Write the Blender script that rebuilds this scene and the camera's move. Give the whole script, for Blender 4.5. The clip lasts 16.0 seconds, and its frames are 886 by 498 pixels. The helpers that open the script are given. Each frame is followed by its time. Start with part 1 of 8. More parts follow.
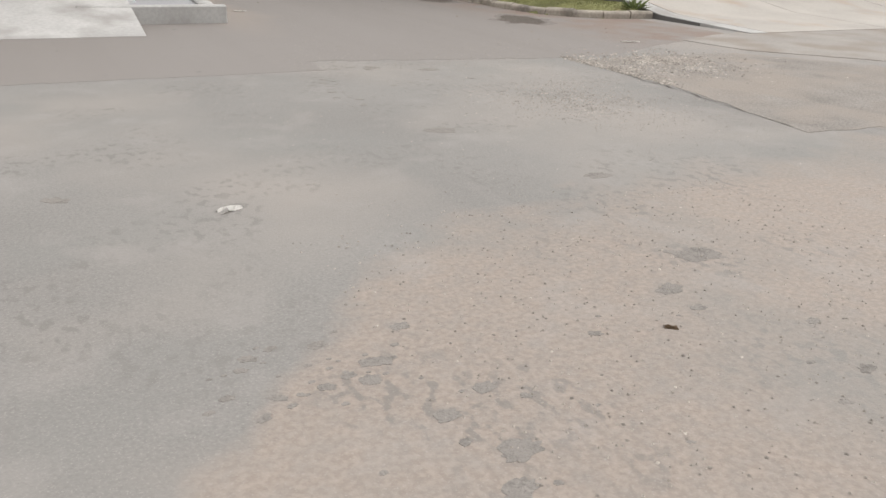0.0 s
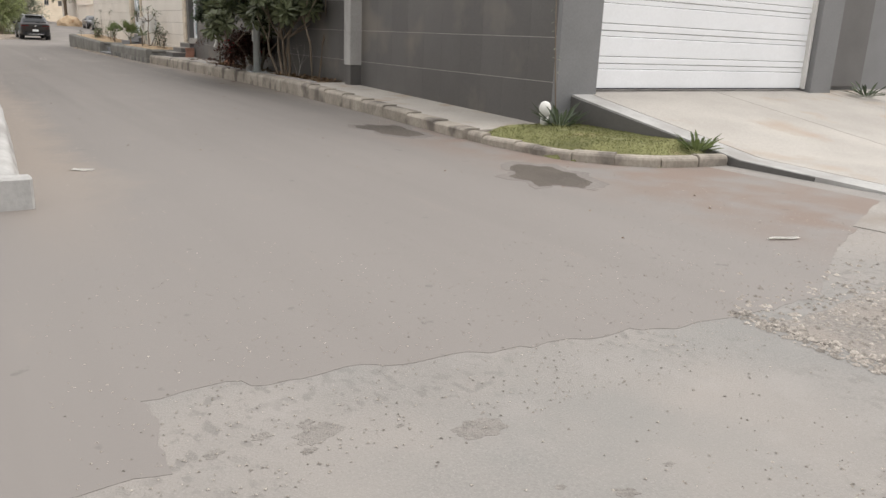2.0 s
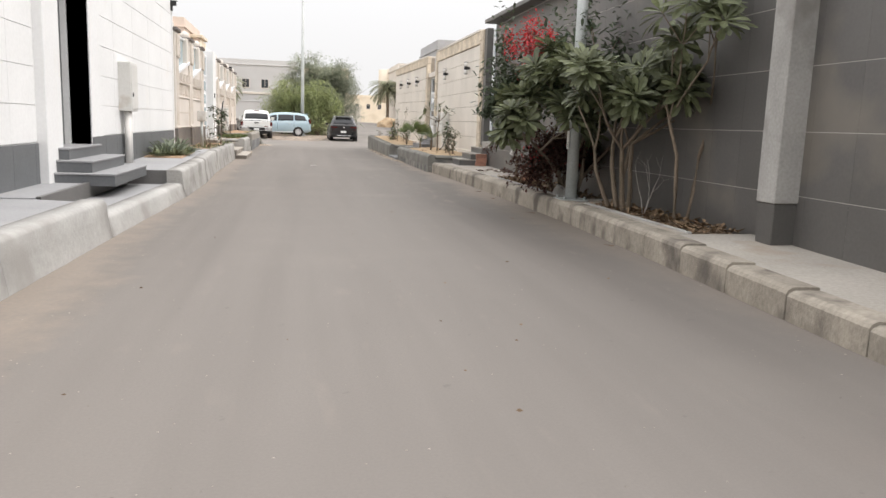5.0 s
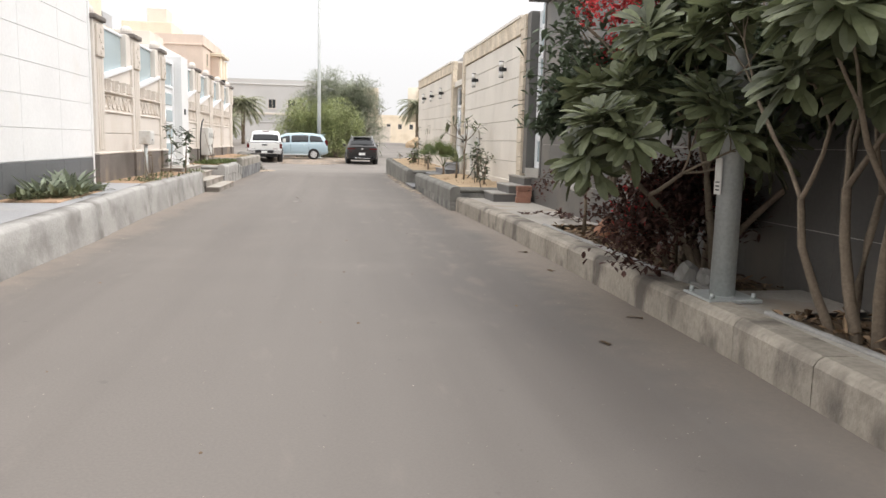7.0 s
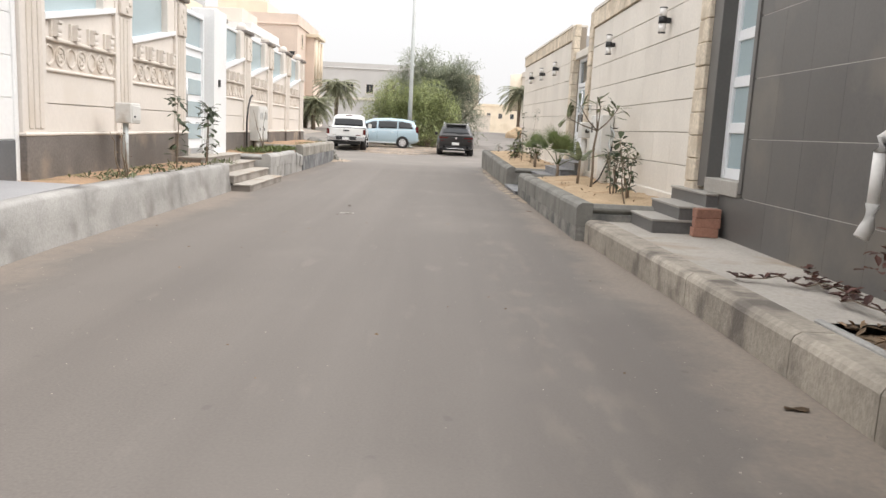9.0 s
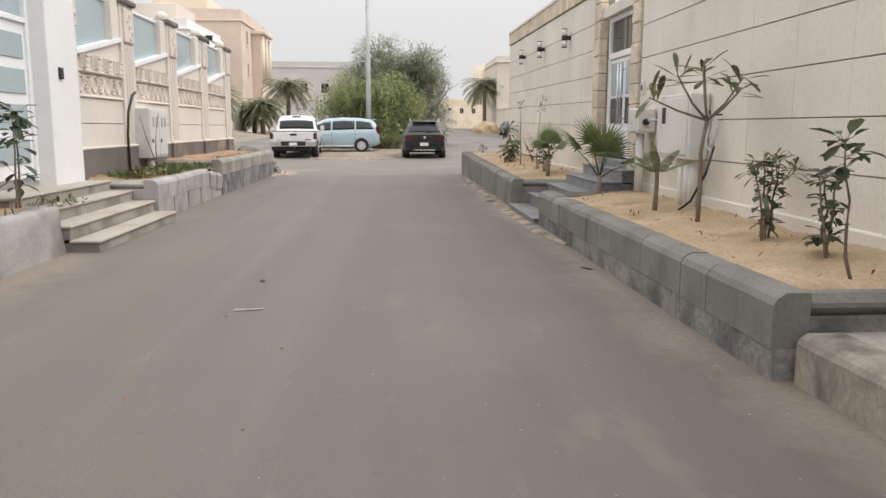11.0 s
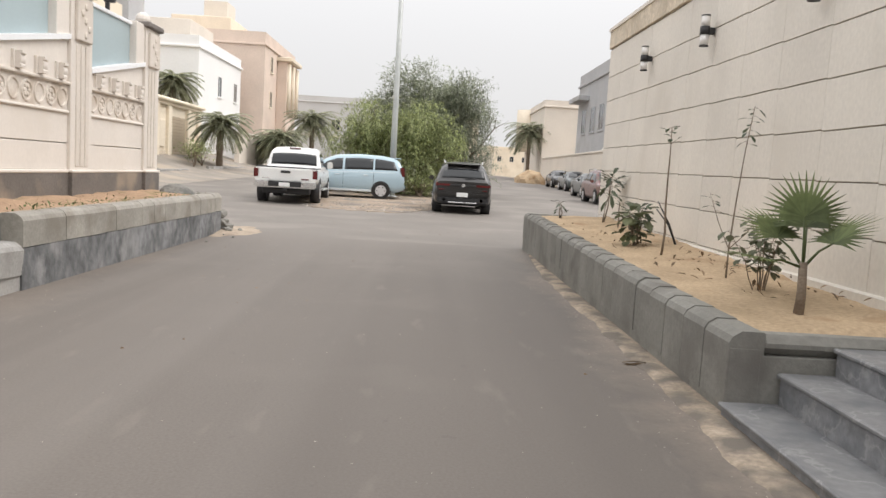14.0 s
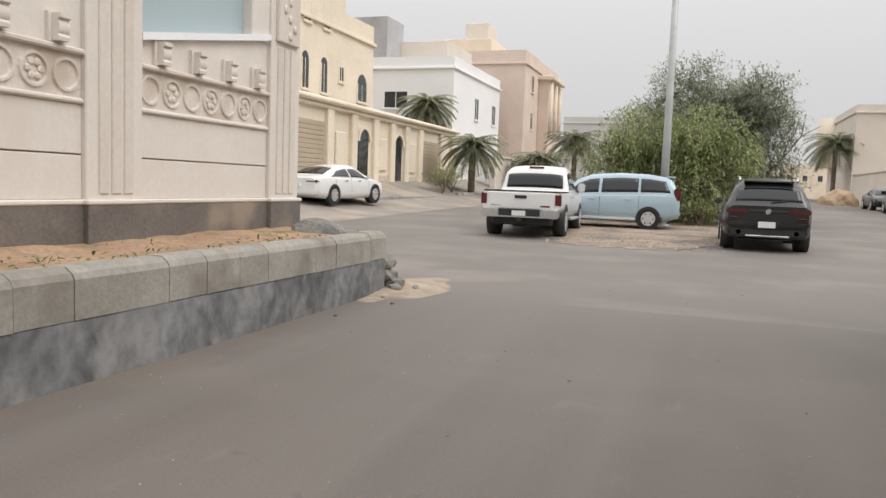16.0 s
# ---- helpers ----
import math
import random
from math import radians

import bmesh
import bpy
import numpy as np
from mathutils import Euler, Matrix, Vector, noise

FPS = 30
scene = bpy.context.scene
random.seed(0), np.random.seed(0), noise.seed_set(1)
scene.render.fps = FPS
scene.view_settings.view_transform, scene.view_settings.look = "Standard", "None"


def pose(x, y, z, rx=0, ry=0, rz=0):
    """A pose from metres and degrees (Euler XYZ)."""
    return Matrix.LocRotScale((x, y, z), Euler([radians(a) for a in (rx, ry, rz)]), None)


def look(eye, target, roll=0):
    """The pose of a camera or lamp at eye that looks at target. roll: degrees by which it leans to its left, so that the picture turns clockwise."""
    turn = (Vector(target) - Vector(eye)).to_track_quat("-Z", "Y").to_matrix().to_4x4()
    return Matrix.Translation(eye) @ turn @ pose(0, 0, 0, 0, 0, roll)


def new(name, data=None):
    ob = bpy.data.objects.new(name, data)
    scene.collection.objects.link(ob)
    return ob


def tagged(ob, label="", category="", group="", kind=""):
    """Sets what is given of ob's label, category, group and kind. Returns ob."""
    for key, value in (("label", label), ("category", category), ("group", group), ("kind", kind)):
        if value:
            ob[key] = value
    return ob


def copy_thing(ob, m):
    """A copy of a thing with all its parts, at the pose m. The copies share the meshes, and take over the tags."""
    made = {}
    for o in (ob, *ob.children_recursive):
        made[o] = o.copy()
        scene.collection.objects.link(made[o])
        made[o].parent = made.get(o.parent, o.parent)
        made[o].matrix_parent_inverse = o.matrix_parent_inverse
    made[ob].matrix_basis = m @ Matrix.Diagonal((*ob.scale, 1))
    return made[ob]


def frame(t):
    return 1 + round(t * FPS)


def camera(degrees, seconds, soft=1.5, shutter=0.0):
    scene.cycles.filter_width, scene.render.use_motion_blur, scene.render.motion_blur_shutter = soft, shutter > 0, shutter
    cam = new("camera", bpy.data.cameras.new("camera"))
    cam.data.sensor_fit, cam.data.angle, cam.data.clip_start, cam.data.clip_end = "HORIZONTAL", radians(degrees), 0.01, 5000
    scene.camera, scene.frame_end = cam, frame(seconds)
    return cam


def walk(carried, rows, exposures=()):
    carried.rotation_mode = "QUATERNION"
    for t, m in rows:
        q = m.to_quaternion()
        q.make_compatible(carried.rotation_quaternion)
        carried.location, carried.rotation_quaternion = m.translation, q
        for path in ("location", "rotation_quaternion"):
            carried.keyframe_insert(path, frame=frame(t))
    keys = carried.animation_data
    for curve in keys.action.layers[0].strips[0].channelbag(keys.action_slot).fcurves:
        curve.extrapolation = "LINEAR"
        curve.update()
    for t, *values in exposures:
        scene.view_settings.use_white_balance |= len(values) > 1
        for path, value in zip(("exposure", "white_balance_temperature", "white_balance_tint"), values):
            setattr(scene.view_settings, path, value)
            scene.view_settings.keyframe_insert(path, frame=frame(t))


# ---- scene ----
cam = camera(60.5, 16.0)
PATH = [
    (0, (-0.311, 3.235, 1.314), (0.572, 4.858, 0.548), 2.2),
    (0.5, (0.086, 4.497, 1.366), (1.075, 6.086, 0.663), 3.7),
    (1, (0.646, 5.811, 1.4), (1.623, 7.407, 0.692), 4.8),
    (1.5, (1.221, 7.029, 1.39), (2.229, 8.631, 0.744), 2.0),
    (2, (1.789, 8.364, 1.407), (2.851, 9.971, 0.87), 2.4),
    (2.5, (2.325, 9.632, 1.394), (3.373, 11.237, 0.825), 5.3),
    (3, (2.953, 11.037, 1.364), (3.824, 12.727, 0.742), 5.1),
    (3.5, (3.471, 12.374, 1.383), (4.241, 14.11, 0.756), 5.0),
    (4, (3.932, 13.921, 1.383), (4.475, 15.784, 0.899), 4.5),
    (4.2, (4.077, 14.543, 1.395), (4.502, 16.456, 0.993), 2.3),
    (6.3, (5.54, 21.028, 1.428), (5.868, 22.978, 1.131), 2.0),
    (6.5, (5.668, 21.64, 1.447), (5.966, 23.596, 1.15), 1.8),
    (7, (5.927, 23.133, 1.444), (6.216, 25.093, 1.169), 1.4),
    (7.5, (6.081, 24.661, 1.398), (6.337, 26.572, 0.868), 5.5),
    (8, (6.222, 26.122, 1.417), (6.268, 28.061, 0.93), 3.5),
    (8.5, (6.37, 27.697, 1.408), (6.349, 29.646, 0.962), 2.2),
    (9, (6.454, 29.196, 1.407), (6.496, 31.171, 1.097), 2.9),
    (9.2, (6.483, 29.79, 1.422), (6.54, 31.771, 1.154), 2.8),
    (11.3, (6.248, 36.237, 1.446), (6.38, 38.207, 1.127), 0.1),
    (11.5, (6.22, 36.811, 1.437), (6.353, 38.782, 1.128), 0.4),
    (12, (6.206, 38.36, 1.403), (6.289, 40.32, 1.014), 2.5),
    (12.5, (6.278, 39.928, 1.391), (6.329, 41.886, 0.987), 2.8),
    (13, (6.326, 41.45, 1.393), (6.364, 43.435, 1.154), 3.2),
    (13.5, (6.436, 42.997, 1.388), (6.462, 44.986, 1.182), 3.0),
    (14, (6.541, 44.494, 1.388), (6.591, 46.483, 1.188), 3.4),
    (14.5, (6.62, 45.899, 1.385), (6.697, 47.887, 1.188), 3.8),
    (15, (6.548, 47.385, 1.389), (6.197, 49.343, 1.18), 3.3),
    (15.5, (6.429, 48.874, 1.358), (5.897, 50.793, 1.178), 2.5),
    (16, (6.317, 50.437, 1.348), (5.674, 52.324, 1.179), 2.1),
]
from mathutils.geometry import tessellate_polygon

# ---------- light ----------
EXPO = [(0.0, -0.26), (1.5, -0.15), (3.0, -0.04), (3.5, 0.22), (4.2, 0.24), (6.5, 0.22), (7.0, 0.28), (7.5, 0.5), (8.0, 0.3), (8.5, 0.32), (9.0, 0.28), (9.2, 0.14), (11.5, -0.06), (12.0, 0.14), (12.5, 0.19), (13.0, -0.04), (13.5, -0.03), (14.0, 0.03), (14.5, -0.03), (15.0, -0.1), (15.5, -0.16), (16.0, -0.28)]
walk(cam, [(t, look(eye, target, roll)) for t, eye, target, roll in PATH], EXPO)

world = bpy.data.worlds.new("overcast_sky")
scene.world = world
world.use_nodes = True
wn, wl = world.node_tree.nodes, world.node_tree.links
wn.clear()
w_out, w_bg = wn.new("ShaderNodeOutputWorld"), wn.new("ShaderNodeBackground")
w_sky = wn.new("ShaderNodeTexSky")
w_sky.sky_type, w_sky.sun_disc = "NISHITA", False
w_sky.sun_elevation, w_sky.sun_rotation, w_sky.dust_density = radians(52), radians(99), 6.0
w_geo, w_sep, w_map = wn.new("ShaderNodeTexCoord"), wn.new("ShaderNodeSeparateXYZ"), wn.new("ShaderNodeMapRange")
w_map.interpolation_type = "SMOOTHSTEP"
w_map.inputs["From Min"].default_value, w_map.inputs["From Max"].default_value = 0.02, 1.0
w_map.inputs["To Min"].default_value, w_map.inputs["To Max"].default_value = 0.95, 2.45
w_veil, w_mix = wn.new("ShaderNodeVectorMath"), wn.new("ShaderNodeMix")
w_veil.operation, w_veil.inputs[0].default_value = "SCALE", (7.5, 7.42, 7.45)
w_mix.data_type, w_mix.inputs["Factor"].default_value = "RGBA", 0.9
wl.new(w_geo.outputs["Generated"], w_sep.inputs[0])
wl.new(w_sep.outputs["Z"], w_map.inputs["Value"])
wl.new(w_map.outputs[0], w_veil.inputs["Scale"])
wl.new(w_sky.outputs[0], w_mix.inputs[6])
wl.new(w_veil.outputs[0], w_mix.inputs[7])
wl.new(w_mix.outputs[2], w_bg.inputs["Color"])
w_bg.inputs["Strength"].default_value = 0.12
wl.new(w_bg.outputs[0], w_out.inputs[0])

sun_lamp = bpy.data.lights.new("sun", "SUN")
sun_lamp.energy, sun_lamp.angle, sun_lamp.color = 1.7, radians(40), (1.0, 0.955, 0.925)
sun = new("sun", sun_lamp)
sun.matrix_world = look((0, 0, 0), (-0.62, 0.1, -0.8))


# ---------- materials ----------
def mat(name, col, rough=0.8, var=0.12, scale=1.5, fine=25.0, fine_var=0.1, bump=0.15, bump_scale=80.0, metal=0.0,
        stain=None, stain_scale=0.8, stain_at=0.6, rand=0.0, spec=0.4, coat=0.0, island=False, streak=(1, 1, 1), extra=None, leafy=0.0):
    """A worn surface: broad and fine variation of colour, relief, one stain colour with its own shape."""
    m = bpy.data.materials.new(name)
    m.use_nodes = True
    n, l = m.node_tree.nodes, m.node_tree.links
    b = n["Principled BSDF"]
    geo = n.new("ShaderNodeNewGeometry")
    vm = n.new("ShaderNodeVectorMath")
    vm.operation, vm.inputs[1].default_value = "MULTIPLY", streak
    l.new(geo.outputs["Position"], vm.inputs[0])

    def noise_at(s, detail=4.0, src=None):
        t = n.new("ShaderNodeTexNoise")
        t.inputs["Scale"].default_value, t.inputs["Detail"].default_value = s, detail
        l.new(src or vm.outputs[0], t.inputs["Vector"])
        return t.outputs["Fac"]

    def ranged(v, a, c, lo, hi):
        r = n.new("ShaderNodeMapRange")
        for k, x in (("From Min", a), ("From Max", c), ("To Min", lo), ("To Max", hi)):
            r.inputs[k].default_value = x
        l.new(v, r.inputs["Value"])
        return r.outputs[0]

    def mul(v, w):
        x = n.new("ShaderNodeMath")
        x.operation = "MULTIPLY"
        l.new(v, x.inputs[0])
        l.new(w, x.inputs[1])
        return x.outputs[0]

    def mixed(fac, a, c):
        x = n.new("ShaderNodeMix")
        x.data_type = "RGBA"
        l.new(fac, x.inputs["Factor"])
        for v, k in ((a, 6), (c, 7)):
            if isinstance(v, tuple):
                x.inputs[k].default_value = (*v, 1)
            else:
                l.new(v, x.inputs[k])
        return x.outputs[2]

    tone = mul(ranged(noise_at(scale), 0.3, 0.7, 1 - var, 1 + var), ranged(noise_at(fine, 6), 0.3, 0.7, 1 - fine_var, 1 + fine_var))
    if rand:
        if island:
            tone = mul(tone, ranged(geo.outputs["Random Per Island"], 0, 1, 1 - rand, 1 + rand))
        else:
            oi = n.new("ShaderNodeObjectInfo")
            tone = mul(tone, ranged(oi.outputs["Random"], 0, 1, 1 - rand, 1 + rand))
    colour = n.new("ShaderNodeVectorMath")
    colour.operation = "SCALE"
    colour.inputs[0].default_value = col
    l.new(tone, colour.inputs["Scale"])
    out = colour.outputs[0]
    if stain:
        out = mixed(ranged(noise_at(stain_scale, 7), stain_at - 0.06, stain_at + 0.1, 0, 1), out, stain)
    if extra:
        out = extra(n, l, out, noise_at, ranged, mul, mixed, geo)
    l.new(out, b.inputs["Base Color"])
    b.inputs["Roughness"].default_value, b.inputs["Metallic"].default_value = rough, metal
    b.inputs["Specular IOR Level"].default_value, b.inputs["Coat Weight"].default_value = spec, coat
    if leafy:
        tr, mx = n.new("ShaderNodeBsdfTranslucent"), n.new("ShaderNodeMixShader")
        l.new(out, tr.inputs["Color"])
        mx.inputs[0].default_value = leafy
        l.new(b.outputs[0], mx.inputs[1])
        l.new(tr.outputs[0], mx.inputs[2])
        l.new(mx.outputs[0], n["Material Output"].inputs["Surface"])
    if bump:
        bp = n.new("ShaderNodeBump")
        bp.inputs["Strength"].default_value, bp.inputs["Distance"].default_value = bump, 0.02
        l.new(noise_at(bump_scale, 5), bp.inputs["Height"])
        l.new(bp.outputs[0], b.inputs["Normal"])
    return m


def glass_mat(name, col, rough=0.03, trans=0.0):
    m = bpy.data.materials.new(name)
    m.use_nodes = True
    b = m.node_tree.nodes["Principled BSDF"]
    b.inputs["Base Color"].default_value = (*col, 1)
    b.inputs["Roughness"].default_value, b.inputs["Transmission Weight"].default_value = rough, trans
    b.inputs["Specular IOR Level"].default_value = 0.6
    return m


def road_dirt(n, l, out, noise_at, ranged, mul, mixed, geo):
    """Sand blown against the kerbs, long wheel streaks, a darker side and scuffed patches."""
    sep = n.new("ShaderNodeSeparateXYZ")
    l.new(geo.outputs["Position"], sep.inputs[0])

    def calc(op, v, w):
        x = n.new("ShaderNodeMath")
        x.operation = op
        for k, q in ((0, v), (1, w)):
            if isinstance(q, (int, float)):
                x.inputs[k].default_value = q
            else:
                l.new(q, x.inputs[k])
        return x.outputs[0]

    def squeezed(sx, sy):
        v = n.new("ShaderNodeVectorMath")
        v.operation, v.inputs[1].default_value = "MULTIPLY", (sx, sy, 1.0)
        l.new(geo.outputs["Position"], v.inputs[0])
        return v.outputs[0]

    x, y = sep.outputs["X"], sep.outputs["Y"]
    # broad tone: paler near the side street, darker on one side and towards the junction
    out = mixed(ranged(y, 12.0, 34.0, 0.9, 0), out, (0.207, 0.188, 0.172))
    out = mixed(mul(ranged(calc("ADD", x, ranged(noise_at(0.3, 3), 0.3, 0.7, -0.35, 0.35)), 5.0, 8.0, 0, 0.5), ranged(y, 19.0, 26.0, 0, 1)), out, (0.088, 0.076, 0.065))
    out = mixed(mul(ranged(y, 45.0, 51.0, 0, 0.24), ranged(noise_at(0.25, 5), 0.3, 0.7, 0.5, 1)), out, (0.095, 0.079, 0.065))
    # wheel streaks along the street
    lane = squeezed(1.5, 0.05)
    soft = ranged(y, 16.0, 24.0, 0.25, 1)
    out = mixed(mul(soft, ranged(noise_at(1.0, 3, lane), 0.42, 0.7, 0, 0.32)), out, (0.180, 0.161, 0.144))
    lane2 = squeezed(1.9, 0.09)
    out = mixed(mul(soft, ranged(noise_at(1.0, 3, lane2), 0.45, 0.72, 0, 0.36)), out, (0.092, 0.079, 0.069))
    # reddish muck beside the lawn
    muck = mul(mul(ranged(x, 6.7, 8.0, 0, 1), ranged(y, 17.5, 20.5, 1, 0)), ranged(noise_at(1.6, 9), 0.36, 0.58, 0, 0.85))
    out = mixed(muck, out, (0.180, 0.128, 0.099))
    # scuffed pale patches in a narrow strip
    strip = mul(ranged(calc("ABSOLUTE", calc("SUBTRACT", x, 7.35), 0.0), 0.05, 0.42, 1, 0), mul(ranged(y, 29.0, 30.5, 0, 1), ranged(y, 38.5, 40.5, 1, 0)))
    out = mixed(mul(strip, ranged(noise_at(2.4, 10, squeezed(2.2, 0.8)), 0.5, 0.66, 0, 0.34)), out, (0.234, 0.195, 0.159))
    # sand along both kerbs
    d = calc("ABSOLUTE", calc("SUBTRACT", x, 5.58), 0.0)
    wob = calc("ADD", d, ranged(noise_at(0.55, 4), 0.25, 0.75, -0.3, 0.3))
    wob = calc("ADD", wob, ranged(noise_at(4.0, 8), 0.25, 0.75, -0.16, 0.16))
    sand = mul(mul(ranged(wob, 2.4, 2.86, 0, 1), ranged(d, 3.3, 3.6, 1, 0)), mul(ranged(y, 13.0, 17.0, 0, 1), ranged(y, 58.5, 61.0, 1, 0)))
    right = ranged(x, 5.0, 6.0, 0, 1)
    keep = calc("ADD", mul(right, ranged(y, 27.0, 31.0, 0.3, 0.66)), mul(calc("SUBTRACT", 1.0, right), ranged(y, 44.0, 50.0, 0.68, 0.3)))
    sand = mul(mul(sand, keep), ranged(noise_at(24, 6), 0.3, 0.65, 0.55, 1.0))
    out = mixed(sand, out, (0.270, 0.220, 0.175))
    # dust drifts and dark oil drops
    out = mixed(ranged(noise_at(1.3, 9, squeezed(3.0, 0.8)), 0.63, 0.72, 0, 0.25), out, (0.225, 0.195, 0.168))
    out = mixed(ranged(noise_at(6.0, 3), 0.7, 0.74, 0, 0.35), out, (0.072, 0.063, 0.057))
    out = mixed(ranged(y, 55.0, 59.2, 0, 0.9), out, (0.155, 0.136, 0.119))
    return mixed(ranged(noise_at(0.35, 6), 0.56, 0.68, 0, 0.2), out, (0.225, 0.201, 0.175))


def tan_dust(n, l, out, noise_at, ranged, mul, mixed, geo):
    """Tan gravelly dust over the near corner of the side street, with a ragged border."""
    sep = n.new("ShaderNodeSeparateXYZ")
    l.new(geo.outputs["Position"], sep.inputs[0])
    def line(k, c):
        x = n.new("ShaderNodeMath")
        x.operation, x.inputs[1].default_value, x.inputs[2].default_value = "MULTIPLY_ADD", k, c
        l.new(sep.outputs["X"], x.inputs[0])
        return x.outputs[0]
    low = n.new("ShaderNodeMath")
    low.operation = "MINIMUM"
    l.new(line(0.14, 6.06), low.inputs[0])
    l.new(line(1.25, 4.95), low.inputs[1])
    d = n.new("ShaderNodeMath")
    d.operation = "SUBTRACT"
    l.new(low.outputs[0], d.inputs[0])
    l.new(sep.outputs["Y"], d.inputs[1])
    w = n.new("ShaderNodeMath")
    w.operation = "ADD"
    l.new(d.outputs[0], w.inputs[0])
    l.new(ranged(noise_at(1.6, 8), 0.25, 0.75, -0.38, 0.38), w.inputs[1])
    out = mixed(mul(ranged(w.outputs[0], -0.12, 0.22, 0, 0.85), ranged(noise_at(14, 6), 0.3, 0.6, 0.6, 1)), out, mixed(ranged(noise_at(42, 6), 0.38, 0.62, 0, 1), (0.246, 0.204, 0.171), (0.312, 0.262, 0.22)))
    flat = n.new("ShaderNodeVectorMath")
    flat.operation, flat.inputs[1].default_value = "MULTIPLY", (1.2, 0.8, 1.0)
    l.new(geo.outputs["Position"], flat.inputs[0])
    pit = mul(ranged(noise_at(1.15, 5), 0.49, 0.6, 0, 1), ranged(noise_at(15, 5, flat.outputs[0]), 0.53, 0.6, 0, 0.65))
    out = mixed(pit, out, (0.165, 0.153, 0.14))
    out = mixed(ranged(noise_at(0.7, 5), 0.5, 0.66, 0, 0.55), out, (0.2, 0.196, 0.182))
    out = mixed(ranged(noise_at(2.4, 8), 0.55, 0.72, 0, 0.4), out, (0.29, 0.27, 0.25))
    return mixed(ranged(noise_at(140, 3), 0.6, 0.7, 0, 0.35), out, (0.36, 0.335, 0.31))


def marble_veins(n, l, out, noise_at, ranged, mul, mixed, geo):
    """Thin pale veins where two folds of noise meet."""
    d = n.new("ShaderNodeMath")
    d.operation, d.inputs[1].default_value = "SUBTRACT", 0.5
    l.new(noise_at(1.7, 7), d.inputs[0])
    ab = n.new("ShaderNodeMath")
    ab.operation = "ABSOLUTE"
    l.new(d.outputs[0], ab.inputs[0])
    return mixed(ranged(ab.outputs[0], 0.0, 0.012, 0.35, 0), out, (0.42, 0.41, 0.4))


ASPHALT = mat("asphalt_grey_brown", (0.134, 0.117, 0.102), 0.72, 0.05, 0.6, 60, 0.14, 0.07, 200, spec=0.5, extra=road_dirt)
OLD_ASPHALT = mat("worn_asphalt", (0.21, 0.2, 0.185), 0.78, 0.1, 0.45, 70, 0.12, 0.22, 110, stain=(0.262, 0.24, 0.216), stain_scale=0.4, stain_at=0.52, spec=0.4, extra=tan_dust)
SAND_GROUND = mat("dusty_ground", (0.34, 0.285, 0.225), 0.95, 0.15, 0.2, 12, 0.14, 0.5, 20, stain=(0.25, 0.21, 0.17), stain_scale=0.3, spec=0.1)
SAND = mat("planter_sand", (0.43, 0.325, 0.215), 0.95, 0.14, 1.6, 30, 0.16, 0.9, 14, stain=(0.3, 0.19, 0.11), stain_scale=1.7, stain_at=0.64, spec=0.1)
RED_SAND = mat("reddish_soil", (0.36, 0.248, 0.165), 0.95, 0.2, 2.2, 30, 0.18, 0.9, 14, stain=(0.2, 0.17, 0.09), stain_scale=2.5, stain_at=0.6, spec=0.1)
CONCRETE = mat("cast_concrete", (0.34, 0.33, 0.312), 0.85, 0.2, 1.2, 30, 0.1, 0.25, 50, stain=(0.225, 0.213, 0.198), stain_scale=1.7, stain_at=0.57, rand=0.02, spec=0.25)
KERB = mat("kerb_concrete", (0.325, 0.29, 0.243), 0.88, 0.2, 1.6, 22, 0.14, 0.45, 40, stain=(0.15, 0.132, 0.115), stain_scale=2.2, stain_at=0.55, rand=0.06, spec=0.2, streak=(1, 1.1, 0.8))
WHITE_KERB = mat("whitewashed_kerb", (0.4, 0.392, 0.375), 0.85, 0.14, 1.0, 22, 0.08, 0.2, 40, stain=(0.3, 0.288, 0.27), stain_scale=1.3, stain_at=0.55, rand=0.02, spec=0.25, streak=(1, 0.9, 0.9))
BLOCK = mat("grey_planter_block", (0.215, 0.208, 0.188), 0.88, 0.16, 1.4, 26, 0.1, 0.2, 60, stain=(0.165, 0.155, 0.14), stain_scale=2.0, stain_at=0.58, rand=0.07, spec=0.2)
DARK_RENDER = mat("weathered_dark_render", (0.152, 0.154, 0.156), 0.85, 0.42, 1.5, 9, 0.3, 0.4, 30, stain=(0.3, 0.297, 0.292), stain_scale=2.6, stain_at=0.58, rand=0.1, spec=0.25, streak=(1, 1, 0.8))
DRIVE = mat("driveway_concrete", (0.38, 0.355, 0.32), 0.82, 0.1, 0.8, 30, 0.08, 0.2, 60, stain=(0.36, 0.3, 0.24), stain_scale=0.9, stain_at=0.62, spec=0.25)
WALK = mat("pavement_slab", (0.39, 0.36, 0.32), 0.85, 0.1, 0.9, 30, 0.1, 0.25, 60, stain=(0.33, 0.27, 0.21), stain_scale=1.2, stain_at=0.6, spec=0.2)
GREY_PAVE = mat("grey_terrace_paving", (0.3, 0.3, 0.305), 0.7, 0.08, 1.0, 40, 0.08, 0.15, 90, stain=(0.4, 0.37, 0.33), stain_scale=0.8, stain_at=0.62)
TILE = mat("dark_grey_porcelain", (0.105, 0.1, 0.094), 0.42, 0.08, 1.1, 30, 0.06, 0.04, 60, stain=(0.16, 0.145, 0.125), stain_scale=0.9, stain_at=0.6, rand=0.07)
GROUT = mat("pale_grout", (0.42, 0.4, 0.37), 0.9, 0.1, 2, 30, 0.1, 0.2, 60)
